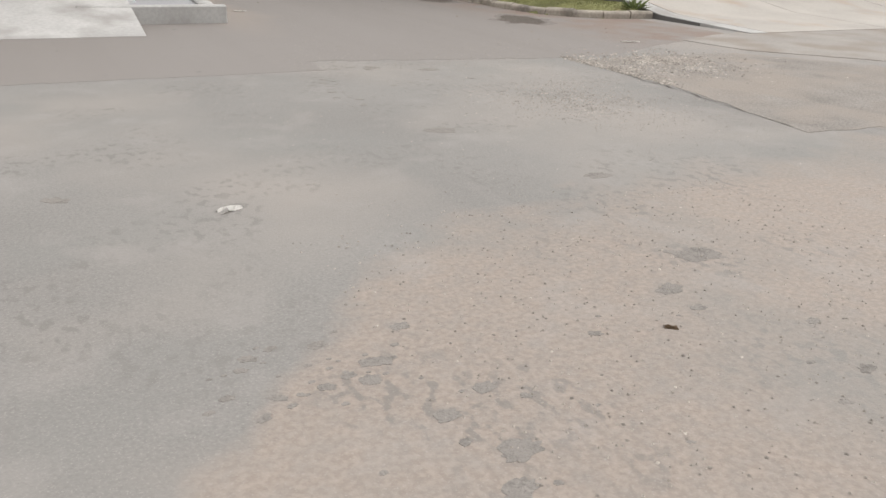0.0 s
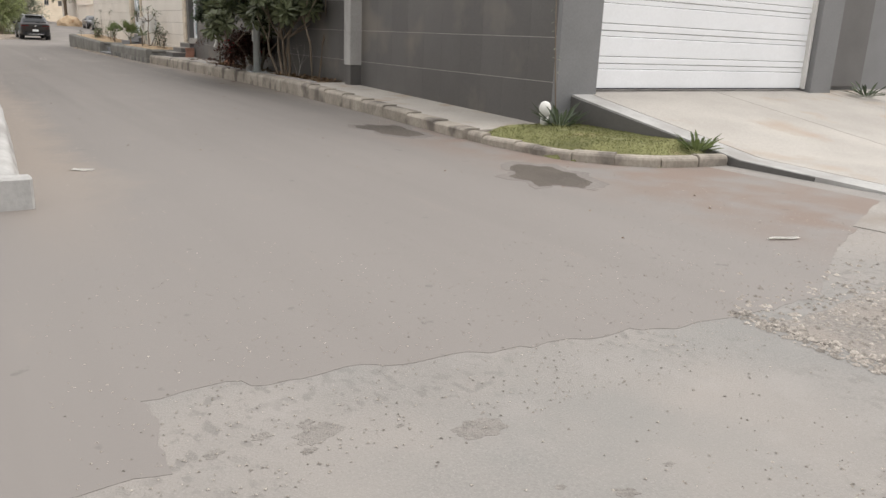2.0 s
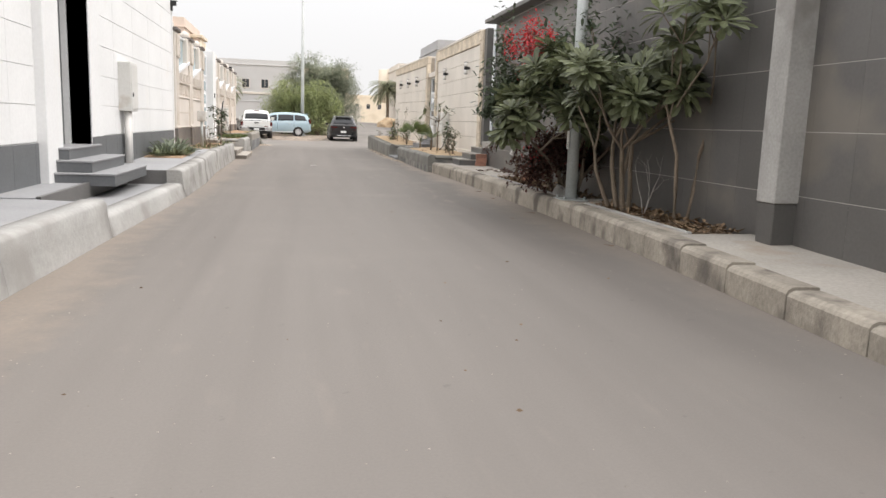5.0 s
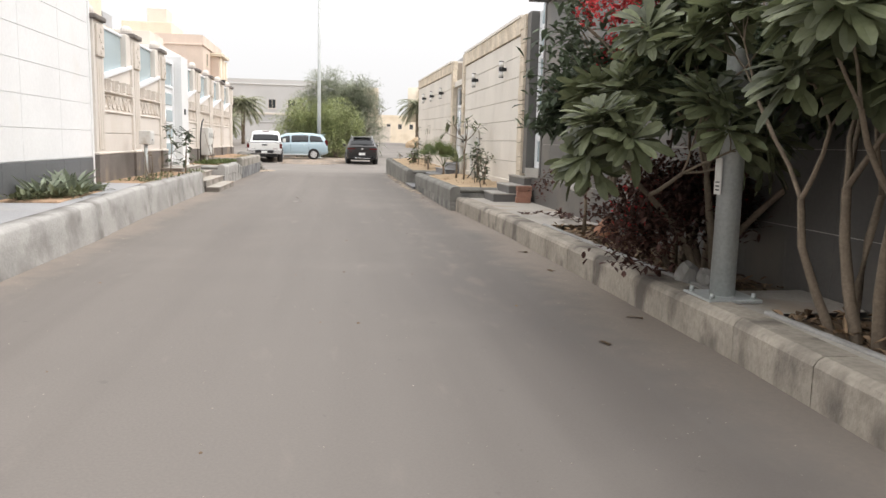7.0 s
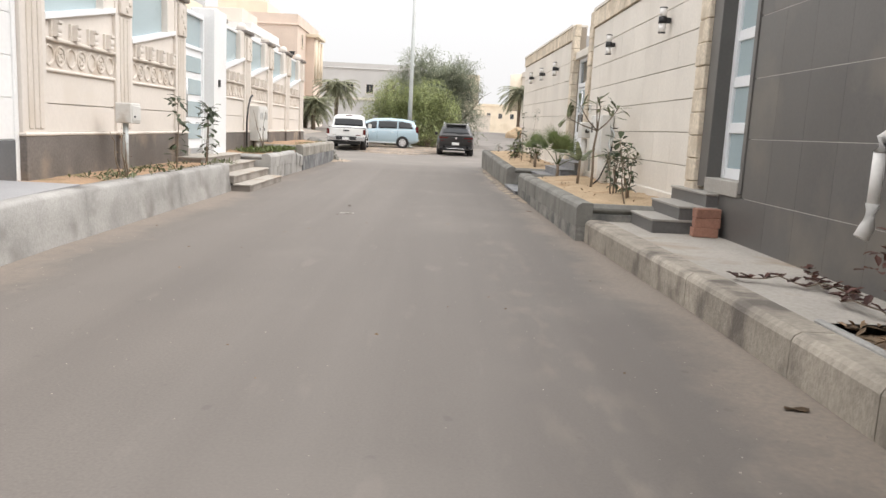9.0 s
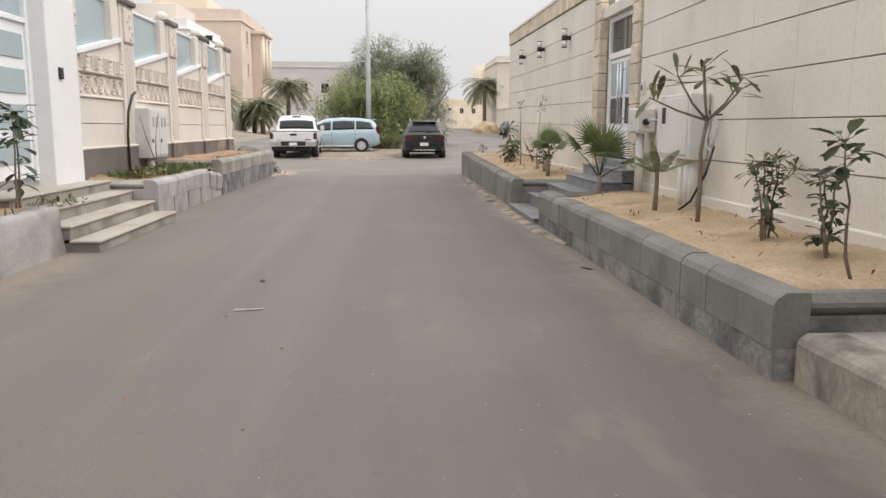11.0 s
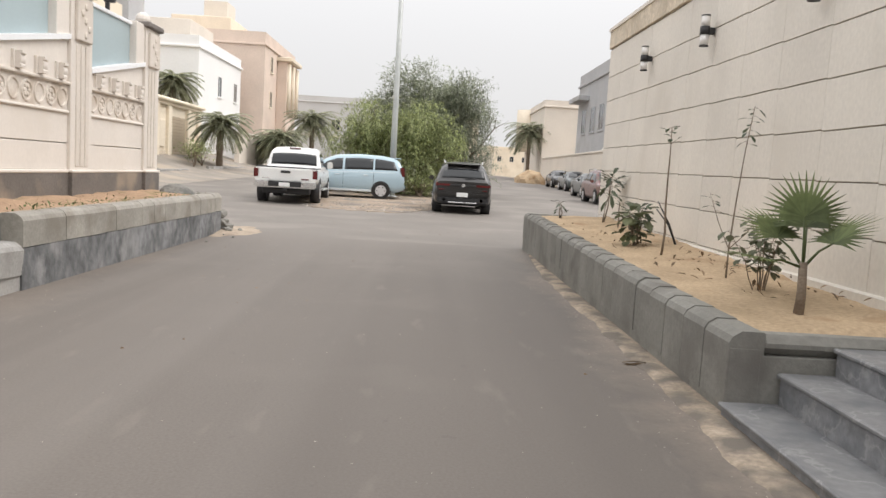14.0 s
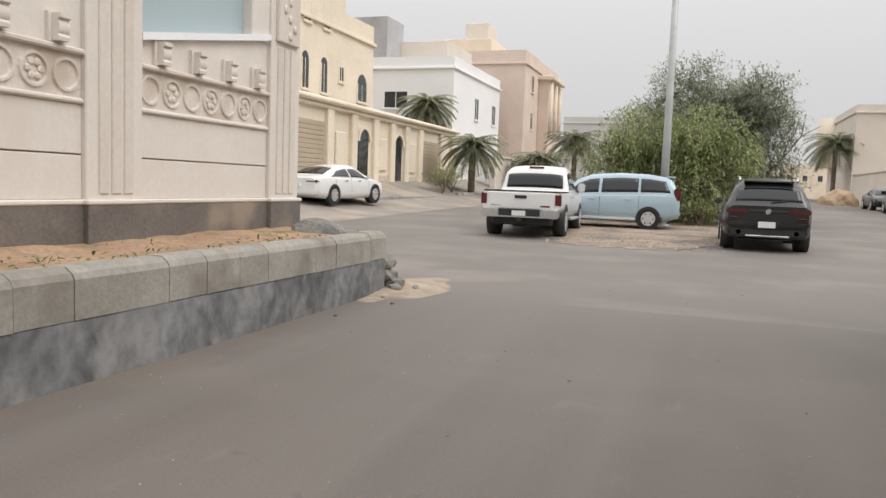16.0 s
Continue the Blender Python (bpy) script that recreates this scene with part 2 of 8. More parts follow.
BEIGE = mat("cream_stone_slab", (0.68, 0.635, 0.57), 0.7, 0.05, 0.9, 26, 0.05, 0.12, 60, stain=(0.62, 0.575, 0.51), stain_scale=0.8, stain_at=0.6, rand=0.035, spec=0.3, streak=(1, 1, 0.8))
JOINT = mat("stone_joint", (0.34, 0.3, 0.25), 0.9, 0.1, 2, 30, 0.1, 0.2, 60)
ROUGH_STONE = mat("split_face_sandstone", (0.63, 0.55, 0.44), 0.9, 0.14, 2.4, 22, 0.16, 0.6, 22, stain=(0.52, 0.44, 0.34), stain_scale=3.0, stain_at=0.56, rand=0.09, spec=0.15)
CREAM = mat("cream_cast_stone", (0.67, 0.62, 0.565), 0.72, 0.04, 1.0, 24, 0.03, 0.06, 50, stain=(0.63, 0.575, 0.51), stain_scale=0.9, stain_at=0.62, spec=0.3, streak=(1, 1, 0.8))
FLUTED = mat("fluted_cast_stone", (0.62, 0.565, 0.505), 0.75, 0.06, 1.6, 24, 0.05, 0.15, 40, stain=(0.57, 0.51, 0.44), stain_scale=1.3, stain_at=0.6, spec=0.3, streak=(1, 1, 0.7))
FRIEZE = mat("carved_frieze_stone", (0.62, 0.565, 0.505), 0.8, 0.08, 2.4, 30, 0.08, 0.15, 50, stain=(0.52, 0.45, 0.38), stain_scale=3.0, stain_at=0.56, spec=0.25)
WHITE_WALL = mat("white_painted_block", (0.75, 0.75, 0.745), 0.75, 0.03, 0.8, 20, 0.03, 0.08, 50, stain=(0.72, 0.7, 0.67), stain_scale=0.7, stain_at=0.66, spec=0.3)
BASE_GREY = mat("grey_base_tile", (0.125, 0.13, 0.135), 0.5, 0.1, 1.2, 30, 0.08, 0.06, 60)
PLINTH = mat("brown_granite_plinth", (0.15, 0.133, 0.12), 0.65, 0.16, 1.8, 30, 0.16, 0.1, 60, stain=(0.28, 0.23, 0.18), stain_scale=1.5, stain_at=0.6)
MARBLE = mat("grey_veined_marble", (0.2, 0.202, 0.21), 0.4, 0.2, 2.5, 16, 0.25, 0.1, 40, stain=(0.14, 0.145, 0.155), stain_scale=5.0, stain_at=0.56, rand=0.05, extra=marble_veins)
MARBLE_TOP = mat("dusty_marble_tread", (0.2, 0.199, 0.201), 0.5, 0.12, 2.0, 20, 0.12, 0.05, 40, stain=(0.14, 0.143, 0.15), stain_scale=4.5, stain_at=0.53, extra=marble_veins)
STEP_TILE = mat("dark_step_tile", (0.13, 0.125, 0.12), 0.5, 0.1, 1.5, 30, 0.08, 0.06, 60)
STEP_TOP = mat("worn_step_tread", (0.33, 0.31, 0.28), 0.6, 0.1, 1.5, 30, 0.08, 0.06, 60)
WHITE_METAL = mat("white_coated_metal", (0.78, 0.79, 0.8), 0.4, 0.03, 1.0, 30, 0.03, 0.03, 40, spec=0.5)
GREY_BOX = mat("pale_grey_enclosure", (0.62, 0.61, 0.58), 0.5, 0.06, 1.5, 30, 0.05, 0.06, 40, stain=(0.45, 0.4, 0.34), stain_scale=3.0, stain_at=0.66)
STEEL = mat("galvanised_steel", (0.46, 0.48, 0.47), 0.5, 0.1, 2.0, 40, 0.1, 0.08, 60, metal=0.3)
CHROME = mat("brushed_steel", (0.62, 0.62, 0.62), 0.25, 0.04, 3.0, 40, 0.04, 0.0, 60, metal=0.9)
BLACK = mat("black_plastic", (0.025, 0.025, 0.026), 0.5, 0.1, 3.0, 40, 0.1, 0.05, 60)
PVC = mat("white_pvc_pipe", (0.72, 0.7, 0.67), 0.45, 0.05, 2.0, 30, 0.05, 0.03, 60)
CLAY = mat("red_clay_brick", (0.3, 0.155, 0.11), 0.85, 0.14, 4.0, 40, 0.12, 0.4, 60, rand=0.1)
BARK = mat("grey_brown_bark", (0.2, 0.155, 0.115), 0.9, 0.2, 6.0, 50, 0.2, 0.7, 40)
PALE_BARK = mat("pale_smooth_bark", (0.19, 0.15, 0.11), 0.8, 0.16, 6.0, 50, 0.16, 0.4, 40)
LEAF_BIG = mat("frangipani_leaf", (0.135, 0.15, 0.08), 0.5, 0.25, 3.0, 20, 0.15, 0.0, 30, rand=0.45, island=True, spec=0.45, leafy=0.35)
LEAF_DARK = mat("dark_broad_leaf", (0.082, 0.104, 0.064), 0.5, 0.25, 3.0, 20, 0.15, 0.0, 30, rand=0.45, island=True, spec=0.4, leafy=0.35)
# LEAF_TREE, LEAF_LIGHT: dust plus distance haze, both put into the leaf colour
LEAF_TREE = mat("dusty_hazed_leaf", (0.3, 0.32, 0.24), 0.65, 0.25, 0.6, 20, 0.15, 0.0, 30, rand=0.45, island=True, leafy=0.45)
LEAF_LIGHT = mat("yellow_green_leaf", (0.32, 0.355, 0.17), 0.65, 0.25, 0.6, 20, 0.15, 0.0, 30, rand=0.45, island=True, leafy=0.35)
LEAF_DUSTY = mat("dusty_leaf", (0.15, 0.165, 0.11), 0.65, 0.2, 2.0, 20, 0.12, 0.0, 30, rand=0.3, island=True, leafy=0.35)
LEAF_PALM = mat("palm_frond", (0.115, 0.145, 0.055), 0.6, 0.2, 2.0, 20, 0.15, 0.0, 30, rand=0.35, island=True, leafy=0.35)
DATE_LEAF = mat("date_palm_frond", (0.29, 0.3, 0.2), 0.65, 0.2, 1.0, 20, 0.15, 0.0, 30, rand=0.35, island=True, leafy=0.35)
AGAVE = mat("grey_green_agave", (0.2, 0.23, 0.165), 0.6, 0.2, 3.0, 20, 0.15, 0.0, 30, rand=0.3, island=True, leafy=0.2)
TWIG = mat("bleached_twig", (0.36, 0.34, 0.31), 0.85, 0.1, 6.0, 40, 0.1, 0.2, 40)
POT_CLAY = mat("terracotta", (0.38, 0.2, 0.13), 0.85, 0.15, 4.0, 30, 0.12, 0.3, 60, stain=(0.3, 0.22, 0.17), stain_scale=5.0, stain_at=0.55)
RED_LEAF = mat("dark_red_leaf", (0.085, 0.04, 0.032), 0.6, 0.3, 3.0, 20, 0.2, 0.0, 30, rand=0.5, island=True, leafy=0.35)
BLOOM = mat("red_blossom", (0.5, 0.055, 0.06), 0.7, 0.25, 3.0, 20, 0.2, 0.0, 30, rand=0.4, island=True, leafy=0.35)
GRASS = mat("dry_lawn_grass", (0.16, 0.165, 0.062), 0.85, 0.3, 2.0, 20, 0.2, 0.0, 30, rand=0.4, island=True, leafy=0.35)
DRY = mat("dry_leaf_litter", (0.19, 0.13, 0.08), 0.9, 0.3, 5.0, 20, 0.2, 0.0, 30, rand=0.5, island=True)
PAPER = mat("paper_litter", (0.72, 0.7, 0.66), 0.8, 0.05, 5.0, 20, 0.05, 0.1, 60)
WET = mat("damp_dark_asphalt", (0.095, 0.08, 0.066), 0.75, 0.16, 1.4, 40, 0.2, 0.5, 150, spec=0.3)
GRAVEL = mat("loose_gravel", (0.31, 0.28, 0.245), 0.95, 0.25, 4.0, 30, 0.25, 0.9, 30, rand=0.35, island=True)
FROST = mat("frosted_glass_panel", (0.36, 0.44, 0.46), 0.22, 0.04, 0.6, 20, 0.02, 0.0, 30, spec=0.6)
DOOR_GLASS = glass_mat("door_glass", (0.05, 0.06, 0.065), 0.04)
WINDOW_GLASS = glass_mat("window_glass", (0.03, 0.035, 0.04), 0.06)
CAR_GLASS = glass_mat("tinted_car_glass", (0.012, 0.014, 0.016), 0.05)
LAMP_GLASS = glass_mat("lamp_cylinder_glass", (0.75, 0.73, 0.7), 0.2)
TYRE = mat("tyre_rubber", (0.022, 0.021, 0.02), 0.85, 0.1, 6.0, 40, 0.2, 0.2, 60)
ALLOY = mat("alloy_rim", (0.6, 0.6, 0.61), 0.35, 0.05, 6.0, 40, 0.05, 0.0, 60, metal=0.55)


def paint(name, col):
    return mat(name, col, 0.28, 0.03, 1.2, 20, 0.03, 0.0, 60, stain=tuple(0.85 * c + 0.03 for c in col), stain_scale=1.6, stain_at=0.68, spec=0.5, coat=0.5)


PAINT_WHITE, PAINT_BLUE = paint("white_car_paint", (0.72, 0.72, 0.7)), paint("pale_blue_car_paint", (0.36, 0.47, 0.53))
PAINT_SILVER, PAINT_BLACK = paint("silver_white_car_paint", (0.6, 0.64, 0.65)), paint("black_car_paint", (0.018, 0.0165, 0.016))
PAINT_RED, PAINT_DARK = paint("red_orange_car_paint", (0.13, 0.033, 0.025)), paint("dark_green_grey_car_paint", (0.06, 0.07, 0.07))
RED_LENS = mat("red_tail_lens", (0.1, 0.012, 0.012), 0.2, 0.05, 4, 30, 0.05, 0.0, 60, spec=0.6)
PLATE = mat("number_plate_white", (0.7, 0.71, 0.7), 0.5, 0.05, 4, 30, 0.05, 0.0, 60)
VILLA_CREAM = mat("villa_cream_stone", (0.76, 0.675, 0.545), 0.85, 0.06, 0.5, 8, 0.05, 0.04, 12, stain=(0.68, 0.59, 0.46), stain_scale=0.4, stain_at=0.6)
VILLA_WHITE = mat("villa_white_render", (0.83, 0.825, 0.815), 0.85, 0.03, 0.3, 8, 0.02, 0.03, 12)
VILLA_PINK = mat("villa_pinkish_stone", (0.68, 0.56, 0.475), 0.85, 0.08, 0.5, 8, 0.05, 0.04, 12)
VILLA_GREY = mat("villa_bare_cement", (0.42, 0.42, 0.425), 0.9, 0.1, 0.4, 8, 0.06, 0.05, 12, stain=(0.36, 0.35, 0.34), stain_scale=0.4, stain_at=0.6)
VILLA_FAR = mat("villa_far_grey_beige", (0.56, 0.55, 0.535), 0.9, 0.06, 0.3, 8, 0.04, 0.04, 12)
VILLA_BEIGE = mat("villa_beige_render", (0.68, 0.62, 0.545), 0.85, 0.06, 0.4, 8, 0.04, 0.04, 12)
SHUTTER = mat("beige_roller_shutter", (0.45, 0.37, 0.27), 0.6, 0.06, 0.6, 20, 0.06, 0.05, 30)


# ---------- building tools ----------
def part(name, bm, material, parent=None, label=""):
    """Link a bmesh as one mesh object, under a thing or part if given."""
    me = bpy.data.meshes.new(name)
    bm.normal_update()
    bm.to_mesh(me)
    bm.free()
    me.materials.append(material)
    ob = new(name, me)
    if parent:
        ob.parent = parent
    if label:
        ob["label"] = label
    return ob


def thing(name, label, category, m=None, group="", kind=""):
    ob = new(name)
    ob.empty_display_size = 0.2
    if m is not None:
        ob.matrix_basis = m
    return tagged(ob, label, category, group, kind)


def bx(bm, x0, x1, y0, y1, z0, z1, bevel=0.0, seg=1):
    """A box, bevelled if asked."""
    r = bmesh.ops.create_cube(bm, size=1)
    vs = r["verts"]
    for v in vs:
        v.co = Vector((x0 + (v.co.x + 0.5) * (x1 - x0), y0 + (v.co.y + 0.5) * (y1 - y0), z0 + (v.co.z + 0.5) * (z1 - z0)))
    if bevel:
        es = list({e for v in vs for e in v.link_edges})
        bmesh.ops.bevel(bm, geom=es, offset=bevel, segments=seg, affect="EDGES")
    return bm


def box(*a, **k):
    return bx(bmesh.new(), *a, **k)


def tube(bm, pts, radii, n=8, caps=True):
    """A round tube along points, with a radius at each."""
    pts = [Vector(p) for p in pts]
    rings = []
    for i, p in enumerate(pts):
        d = (pts[min(i + 1, len(pts) - 1)] - pts[max(i - 1, 0)]).normalized()
        a = d.orthogonal().normalized() if abs(d.z) > 0.99 else d.cross(Vector((0, 0, 1))).normalized()
        c = d.cross(a)
        r = radii[i] if isinstance(radii, (list, tuple)) else radii
        rings.append([bm.verts.new(p + r * (math.cos(t) * a + math.sin(t) * c)) for t in [2 * math.pi * k / n for k in range(n)]])
    for r0, r1 in zip(rings, rings[1:]):
        for k in range(n):
            f = bm.faces.new((r0[k], r0[(k + 1) % n], r1[(k + 1) % n], r1[k]))
            f.smooth = True
    if caps:
        bm.faces.new(rings[0][::-1])
        bm.faces.new(rings[-1])
    return bm


def prism(bm, outline, axis, d0, d1):
    """An outline (2D) pushed along an axis. axis x: outline is (y, z); y: (x, z); z: (x, y)."""
    def put(p, d):
        return {"x": (d, p[0], p[1]), "y": (p[0], d, p[1]), "z": (p[0], p[1], d)}[axis]
    a, b = [bm.verts.new(put(p, d0)) for p in outline], [bm.verts.new(put(p, d1)) for p in outline]
    k = len(outline)
    bm.faces.new(a)
    bm.faces.new(b[::-1])
    for i in range(k):
        bm.faces.new((a[i], b[i], b[(i + 1) % k], a[(i + 1) % k]))
    bmesh.ops.recalc_face_normals(bm, faces=bm.faces)
    return bm


class Soup:
    """Many small faces in one mesh."""

    def __init__(self):
        self.v, self.f = [], []

    def add(self, pts, faces):
        k = len(self.v)
        self.v += [tuple(p) for p in pts]
        self.f += [tuple(i + k for i in q) for q in faces]

    def leaf(self, base, way, up, length, width, fold=0.25, droop=0.15):
        way, up = Vector(way).normalized(), Vector(up)
        side = way.cross(up)
        side = side.normalized() if side.length > 1e-4 else way.orthogonal().normalized()
        up = side.cross(way)
        b = Vector(base)
        def at(u, s):
            return b + way * (u * length) + side * (s * width / 2) + up * (fold * abs(s) * width - droop * u * u * length)
        p = [at(0, 0), at(0.35, -0.8), at(0.35, 0), at(0.35, 0.8), at(0.72, -1), at(0.72, 0), at(0.72, 1), at(1, 0)]
        self.add(p, [(0, 2, 1), (0, 3, 2), (1, 2, 5, 4), (2, 3, 6, 5), (4, 5, 7), (5, 6, 7)])

    def spoon(self, base, way, up, length, width, droop=0.15):
        """A long leaf, narrow at its stalk and broad and round near its tip."""
        way, up = Vector(way).normalized(), Vector(up)
        side = way.cross(up)
        side = side.normalized() if side.length > 1e-4 else way.orthogonal().normalized()
        up, b, p = side.cross(way), Vector(base), []
        for u, w in ((0, 0.06), (0.3, 0.42), (0.62, 0.95), (0.85, 0.9), (1.0, 0.35)):
            c = b + way * (u * length) - up * (droop * u * u * length)
            p += [c - side * (w * width / 2) + up * 0.12 * w * width, c, c + side * (w * width / 2) + up * 0.12 * w * width]
        self.add(p, [(3 * i + j, 3 * i + j + 1, 3 * i + j + 4, 3 * i + j + 3) for i in range(4) for j in range(2)])

    def blade(self, base, way, up, length, width, droop=0.1):
        way, up = Vector(way).normalized(), Vector(up)
        side = way.cross(up)
        side = side.normalized() if side.length > 1e-4 else way.orthogonal().normalized()
        b = Vector(base)
        mid = b + way * length * 0.5 + up * (droop * 0.2 * length)
        tip = b + way * length - up * (droop * length)
        self.add([b - side * width / 2, b + side * width / 2, mid + side * width * 0.4, tip, mid - side * width * 0.4], [(0, 1, 2, 4), (4, 2, 3)])

    def part(self, name, material, parent=None, label="", smooth=False):
        me = bpy.data.meshes.new(name)
        me.from_pydata(self.v, [], self.f)
        me.update()
        me.materials.append(material)
        ob = new(name, me)
        if parent:
            ob.parent = parent
        if label:
            ob["label"] = label
        return ob


def gz(y):
    """Height of the ground: level along the street, then a gentle rise."""
    s = max(0.0, min(y, 150.0) - 59.2)
    return 0.0155 * (s * s / 16 if s < 8 else s - 4)


def sheet(xs, ys, dz=0.0, ripple=0.0):
    bm = bmesh.new()
    g = [[bm.verts.new((x, y, gz(y) + dz + ripple * (noise.noise((x * 0.7, y * 0.7, 3)) if ripple else 0))) for x in xs] for y in ys]
    for r0, r1 in zip(g, g[1:]):
        for i in range(len(xs) - 1):
            bm.faces.new((r0[i], r0[i + 1], r1[i + 1], r1[i]))
    return bm


def span(a, b, n):
    return [a + (b - a) * i / n for i in range(n + 1)]


def pieces(name, mesh, spots, parent):
    """Alike pieces on one mesh, each an object of its own."""
    for loc, rot in spots:
        o = new(name, mesh)
        o.parent, o.location = parent, loc
        if rot:
            o.rotation_euler = (0, 0, rot)


def piece_mesh(name, bm, material):
    me = bpy.data.meshes.new(name)
    bm.normal_update()
    bm.to_mesh(me)
    bm.free()
    me.materials.append(material)
    return me


# ---------- ground and roads ----------
def far_steps(a, b):
    return [a - 1500, a - 400, a - 100, a - 30] + span(a, b, 24) + [b + 30, b + 100, b + 400, b + 2000]


tagged(part("ground", sheet(far_steps(-30, 40), far_steps(-20, 150), -0.035), SAND_GROUND), "dusty sandy ground reaching to the horizon", "ground", kind="structure")
tagged(part("road_1", sheet(span(-30, 40, 50), span(-15, 16, 30), -0.0018, 0.0004), OLD_ASPHALT), "pale worn asphalt of the side street with tan dust", "road", kind="structure")


def ragged(pts, step=0.12, amp=0.03):
    """A broken edge along a line of points."""
    out = []
    for (ax, ay), (cx, cy) in zip(pts, pts[1:]):
        k = max(1, int(math.hypot(cx - ax, cy - ay) / step))
        for i in range(k):
            x, y = ax + (cx - ax) * i / k, ay + (cy - ay) * i / k
            w = amp * noise.noise((x * 4, y * 4, 0)) + amp * 0.7 * noise.noise((x * 13, y * 13, 5))
            out.append((x + w, y + w))
    return out + [pts[-1]]


def slab(name, outline, z0, z1, material, label, category, kind="structure", parent=None):
    bm = bmesh.new()
    vs = [bm.verts.new((x, y, z1)) for x, y in outline]
    for tri in tessellate_polygon([[(x, y, 0) for x, y in outline]]):
        bm.faces.new([vs[i] for i in tri])
    lo = [bm.verts.new((x, y, z0)) for x, y in outline]
    for i in range(len(outline)):
        j = (i + 1) % len(outline)
        bm.faces.new((vs[i], vs[j], lo[j], lo[i]))
    bmesh.ops.recalc_face_normals(bm, faces=bm.faces)
    ob = part(name, bm, material, parent)
    return tagged(ob, label, category, kind=kind) if not parent else ob


seam = ragged([(-9, 10.75), (1.2, 10.66), (2.27, 10.64), (2.33, 11.25), (2.9, 11.17), (4.04, 10.95), (5.29, 10.73), (6.1, 10.75), (7.3, 11.35), (9.6, 12.2)], 0.07, 0.055)
slab("road_2", seam + [(9.6, 59.21), (-9, 59.21)], -0.03, 0.0, ASPHALT, "grey-brown dusty asphalt of the residential street with a broken edge", "road")
tagged(part("road_3", sheet(span(-12.2, 17.2, 12), span(59.2, 190, 60), 0.0), mat("pale_junction_asphalt", (0.166, 0.148, 0.131), 0.74, 0.08, 0.5, 40, 0.1, 0.1, 150, stain=(0.215, 0.193, 0.17), stain_scale=0.35, stain_at=0.56, spec=0.45)), "dusty asphalt of the wide junction and the streets beyond", "road", kind="structure")
slab("apron_patch", ragged([(8.15, 11.7), (9.2, 12.1), (10.0, 12.35), (22, 12.0), (22, 8.6), (9.4, 9.4), (8.3, 10.6), (8.15, 11.7)], 0.2, 0.05)[:-1], -0.03, 0.006, mat("dusty_apron", (0.29, 0.27, 0.245), 0.9, 0.12, 0.9, 40, 0.12, 0.3, 70, stain=(0.25, 0.22, 0.19), stain_scale=1.1, stain_at=0.52, spec=0.2), "pale concrete apron with a broken rim before the driveway", "pavement")
slab("asphalt_patch", ragged([(5.35, 10.55), (5.42, 9.9), (5.3, 8.97), (4.9, 7.0), (8.5, 6.4), (8.9, 9.2), (7.9, 10.5), (6.2, 10.62), (5.35, 10.55)], 0.12, 0.06)[:-1], -0.03, 0.0012, mat("gravelly_patch", (0.25, 0.23, 0.208), 0.95, 0.14, 2.0, 40, 0.25, 0.8, 60, stain=(0.285, 0.252, 0.22), stain_scale=1.1, stain_at=0.5, spec=0.2), "crumbling gravelly asphalt patch beside a crack", "road")


def crack(name, pts, w, label):
    s = Soup()
    line = ragged(pts, 0.09, 0.05)
    prev = None
    for i, (x, y) in enumerate(line):
        h = w * (0.4 + 0.6 * abs(noise.noise((x * 7, y * 7, 9)))) / 2
        cur = ((x, y + h, 0.004), (x, y - h, 0.004))
        if prev:
            s.add([prev[0], prev[1], cur[1], cur[0]], [(0, 1, 2, 3)])
        prev = cur
    tagged(s.part(name, WET), label, "crack", kind="structure")


crack("road_crack", [(5.34, 10.78), (5.35, 10.33), (5.36, 9.96), (5.24, 9.47), (5.2, 9.18), (5.22, 8.98), (4.95, 7.2)], 0.1, "dark open crack in the worn asphalt")
PIT = mat("dark_worn_pit", (0.212, 0.196, 0.178), 0.95, 0.14, 9.0, 60, 0.22, 0.6, 90, stain=(0.238, 0.22, 0.2), stain_scale=16.0, stain_at=0.48, spec=0.2)
rng = random.Random(5)
grit = Soup()
for _ in range(10500):
    u = rng.random()
    if u < 0.22:
        x, y = rng.uniform(0.8, 7.5), rng.uniform(3.5, 10.6)
    elif u < 0.5:
        x, y = rng.uniform(2.0, 8.3), 10.4 + abs(rng.gauss(0, 1.3))
    elif u < 0.64:
        x, y = rng.gauss(8.28, 0.09), rng.uniform(39.5, 59)
    elif u < 0.8:
        x, y = rng.choice([rng.gauss(3.0, 0.25), rng.gauss(8.05, 0.25)]), rng.uniform(12, 58)
    else:
        x, y = rng.uniform(2.8, 8.3), rng.uniform(12, 58)
    r = rng.uniform(0.003, 0.009)
    a = rng.uniform(0, 6)
    p = [(x + r * math.cos(a + t), y + r * math.sin(a + t), 0.001) for t in (0, 2.1, 4.2)]
    grit.add(p + [(x, y, r * 0.55)], [(0, 1, 3), (1, 2, 3), (2, 0, 3)])
clods = Soup()
for _ in range(130):
    x, y, r, a = rng.uniform(2.9, 8.2), rng.uniform(11.5, 66.0), rng.uniform(0.007, 0.02), rng.uniform(0, 6)
    q = [(x + r * math.cos(a + t) * rng.uniform(0.6, 1.3), y + r * math.sin(a + t) * rng.uniform(0.6, 1.3), gz(y) + 0.0005) for t in (0, 1.3, 2.6, 3.9, 5.1)]
    clods.add(q + [(x, y, gz(y) + r * 0.6)], [(i, (i + 1) % 5, 5) for i in range(5)])
tagged(clods.part("road_clods", DRY), "small dark clods and leaf scraps scattered on the road", "litter", kind="stuff")
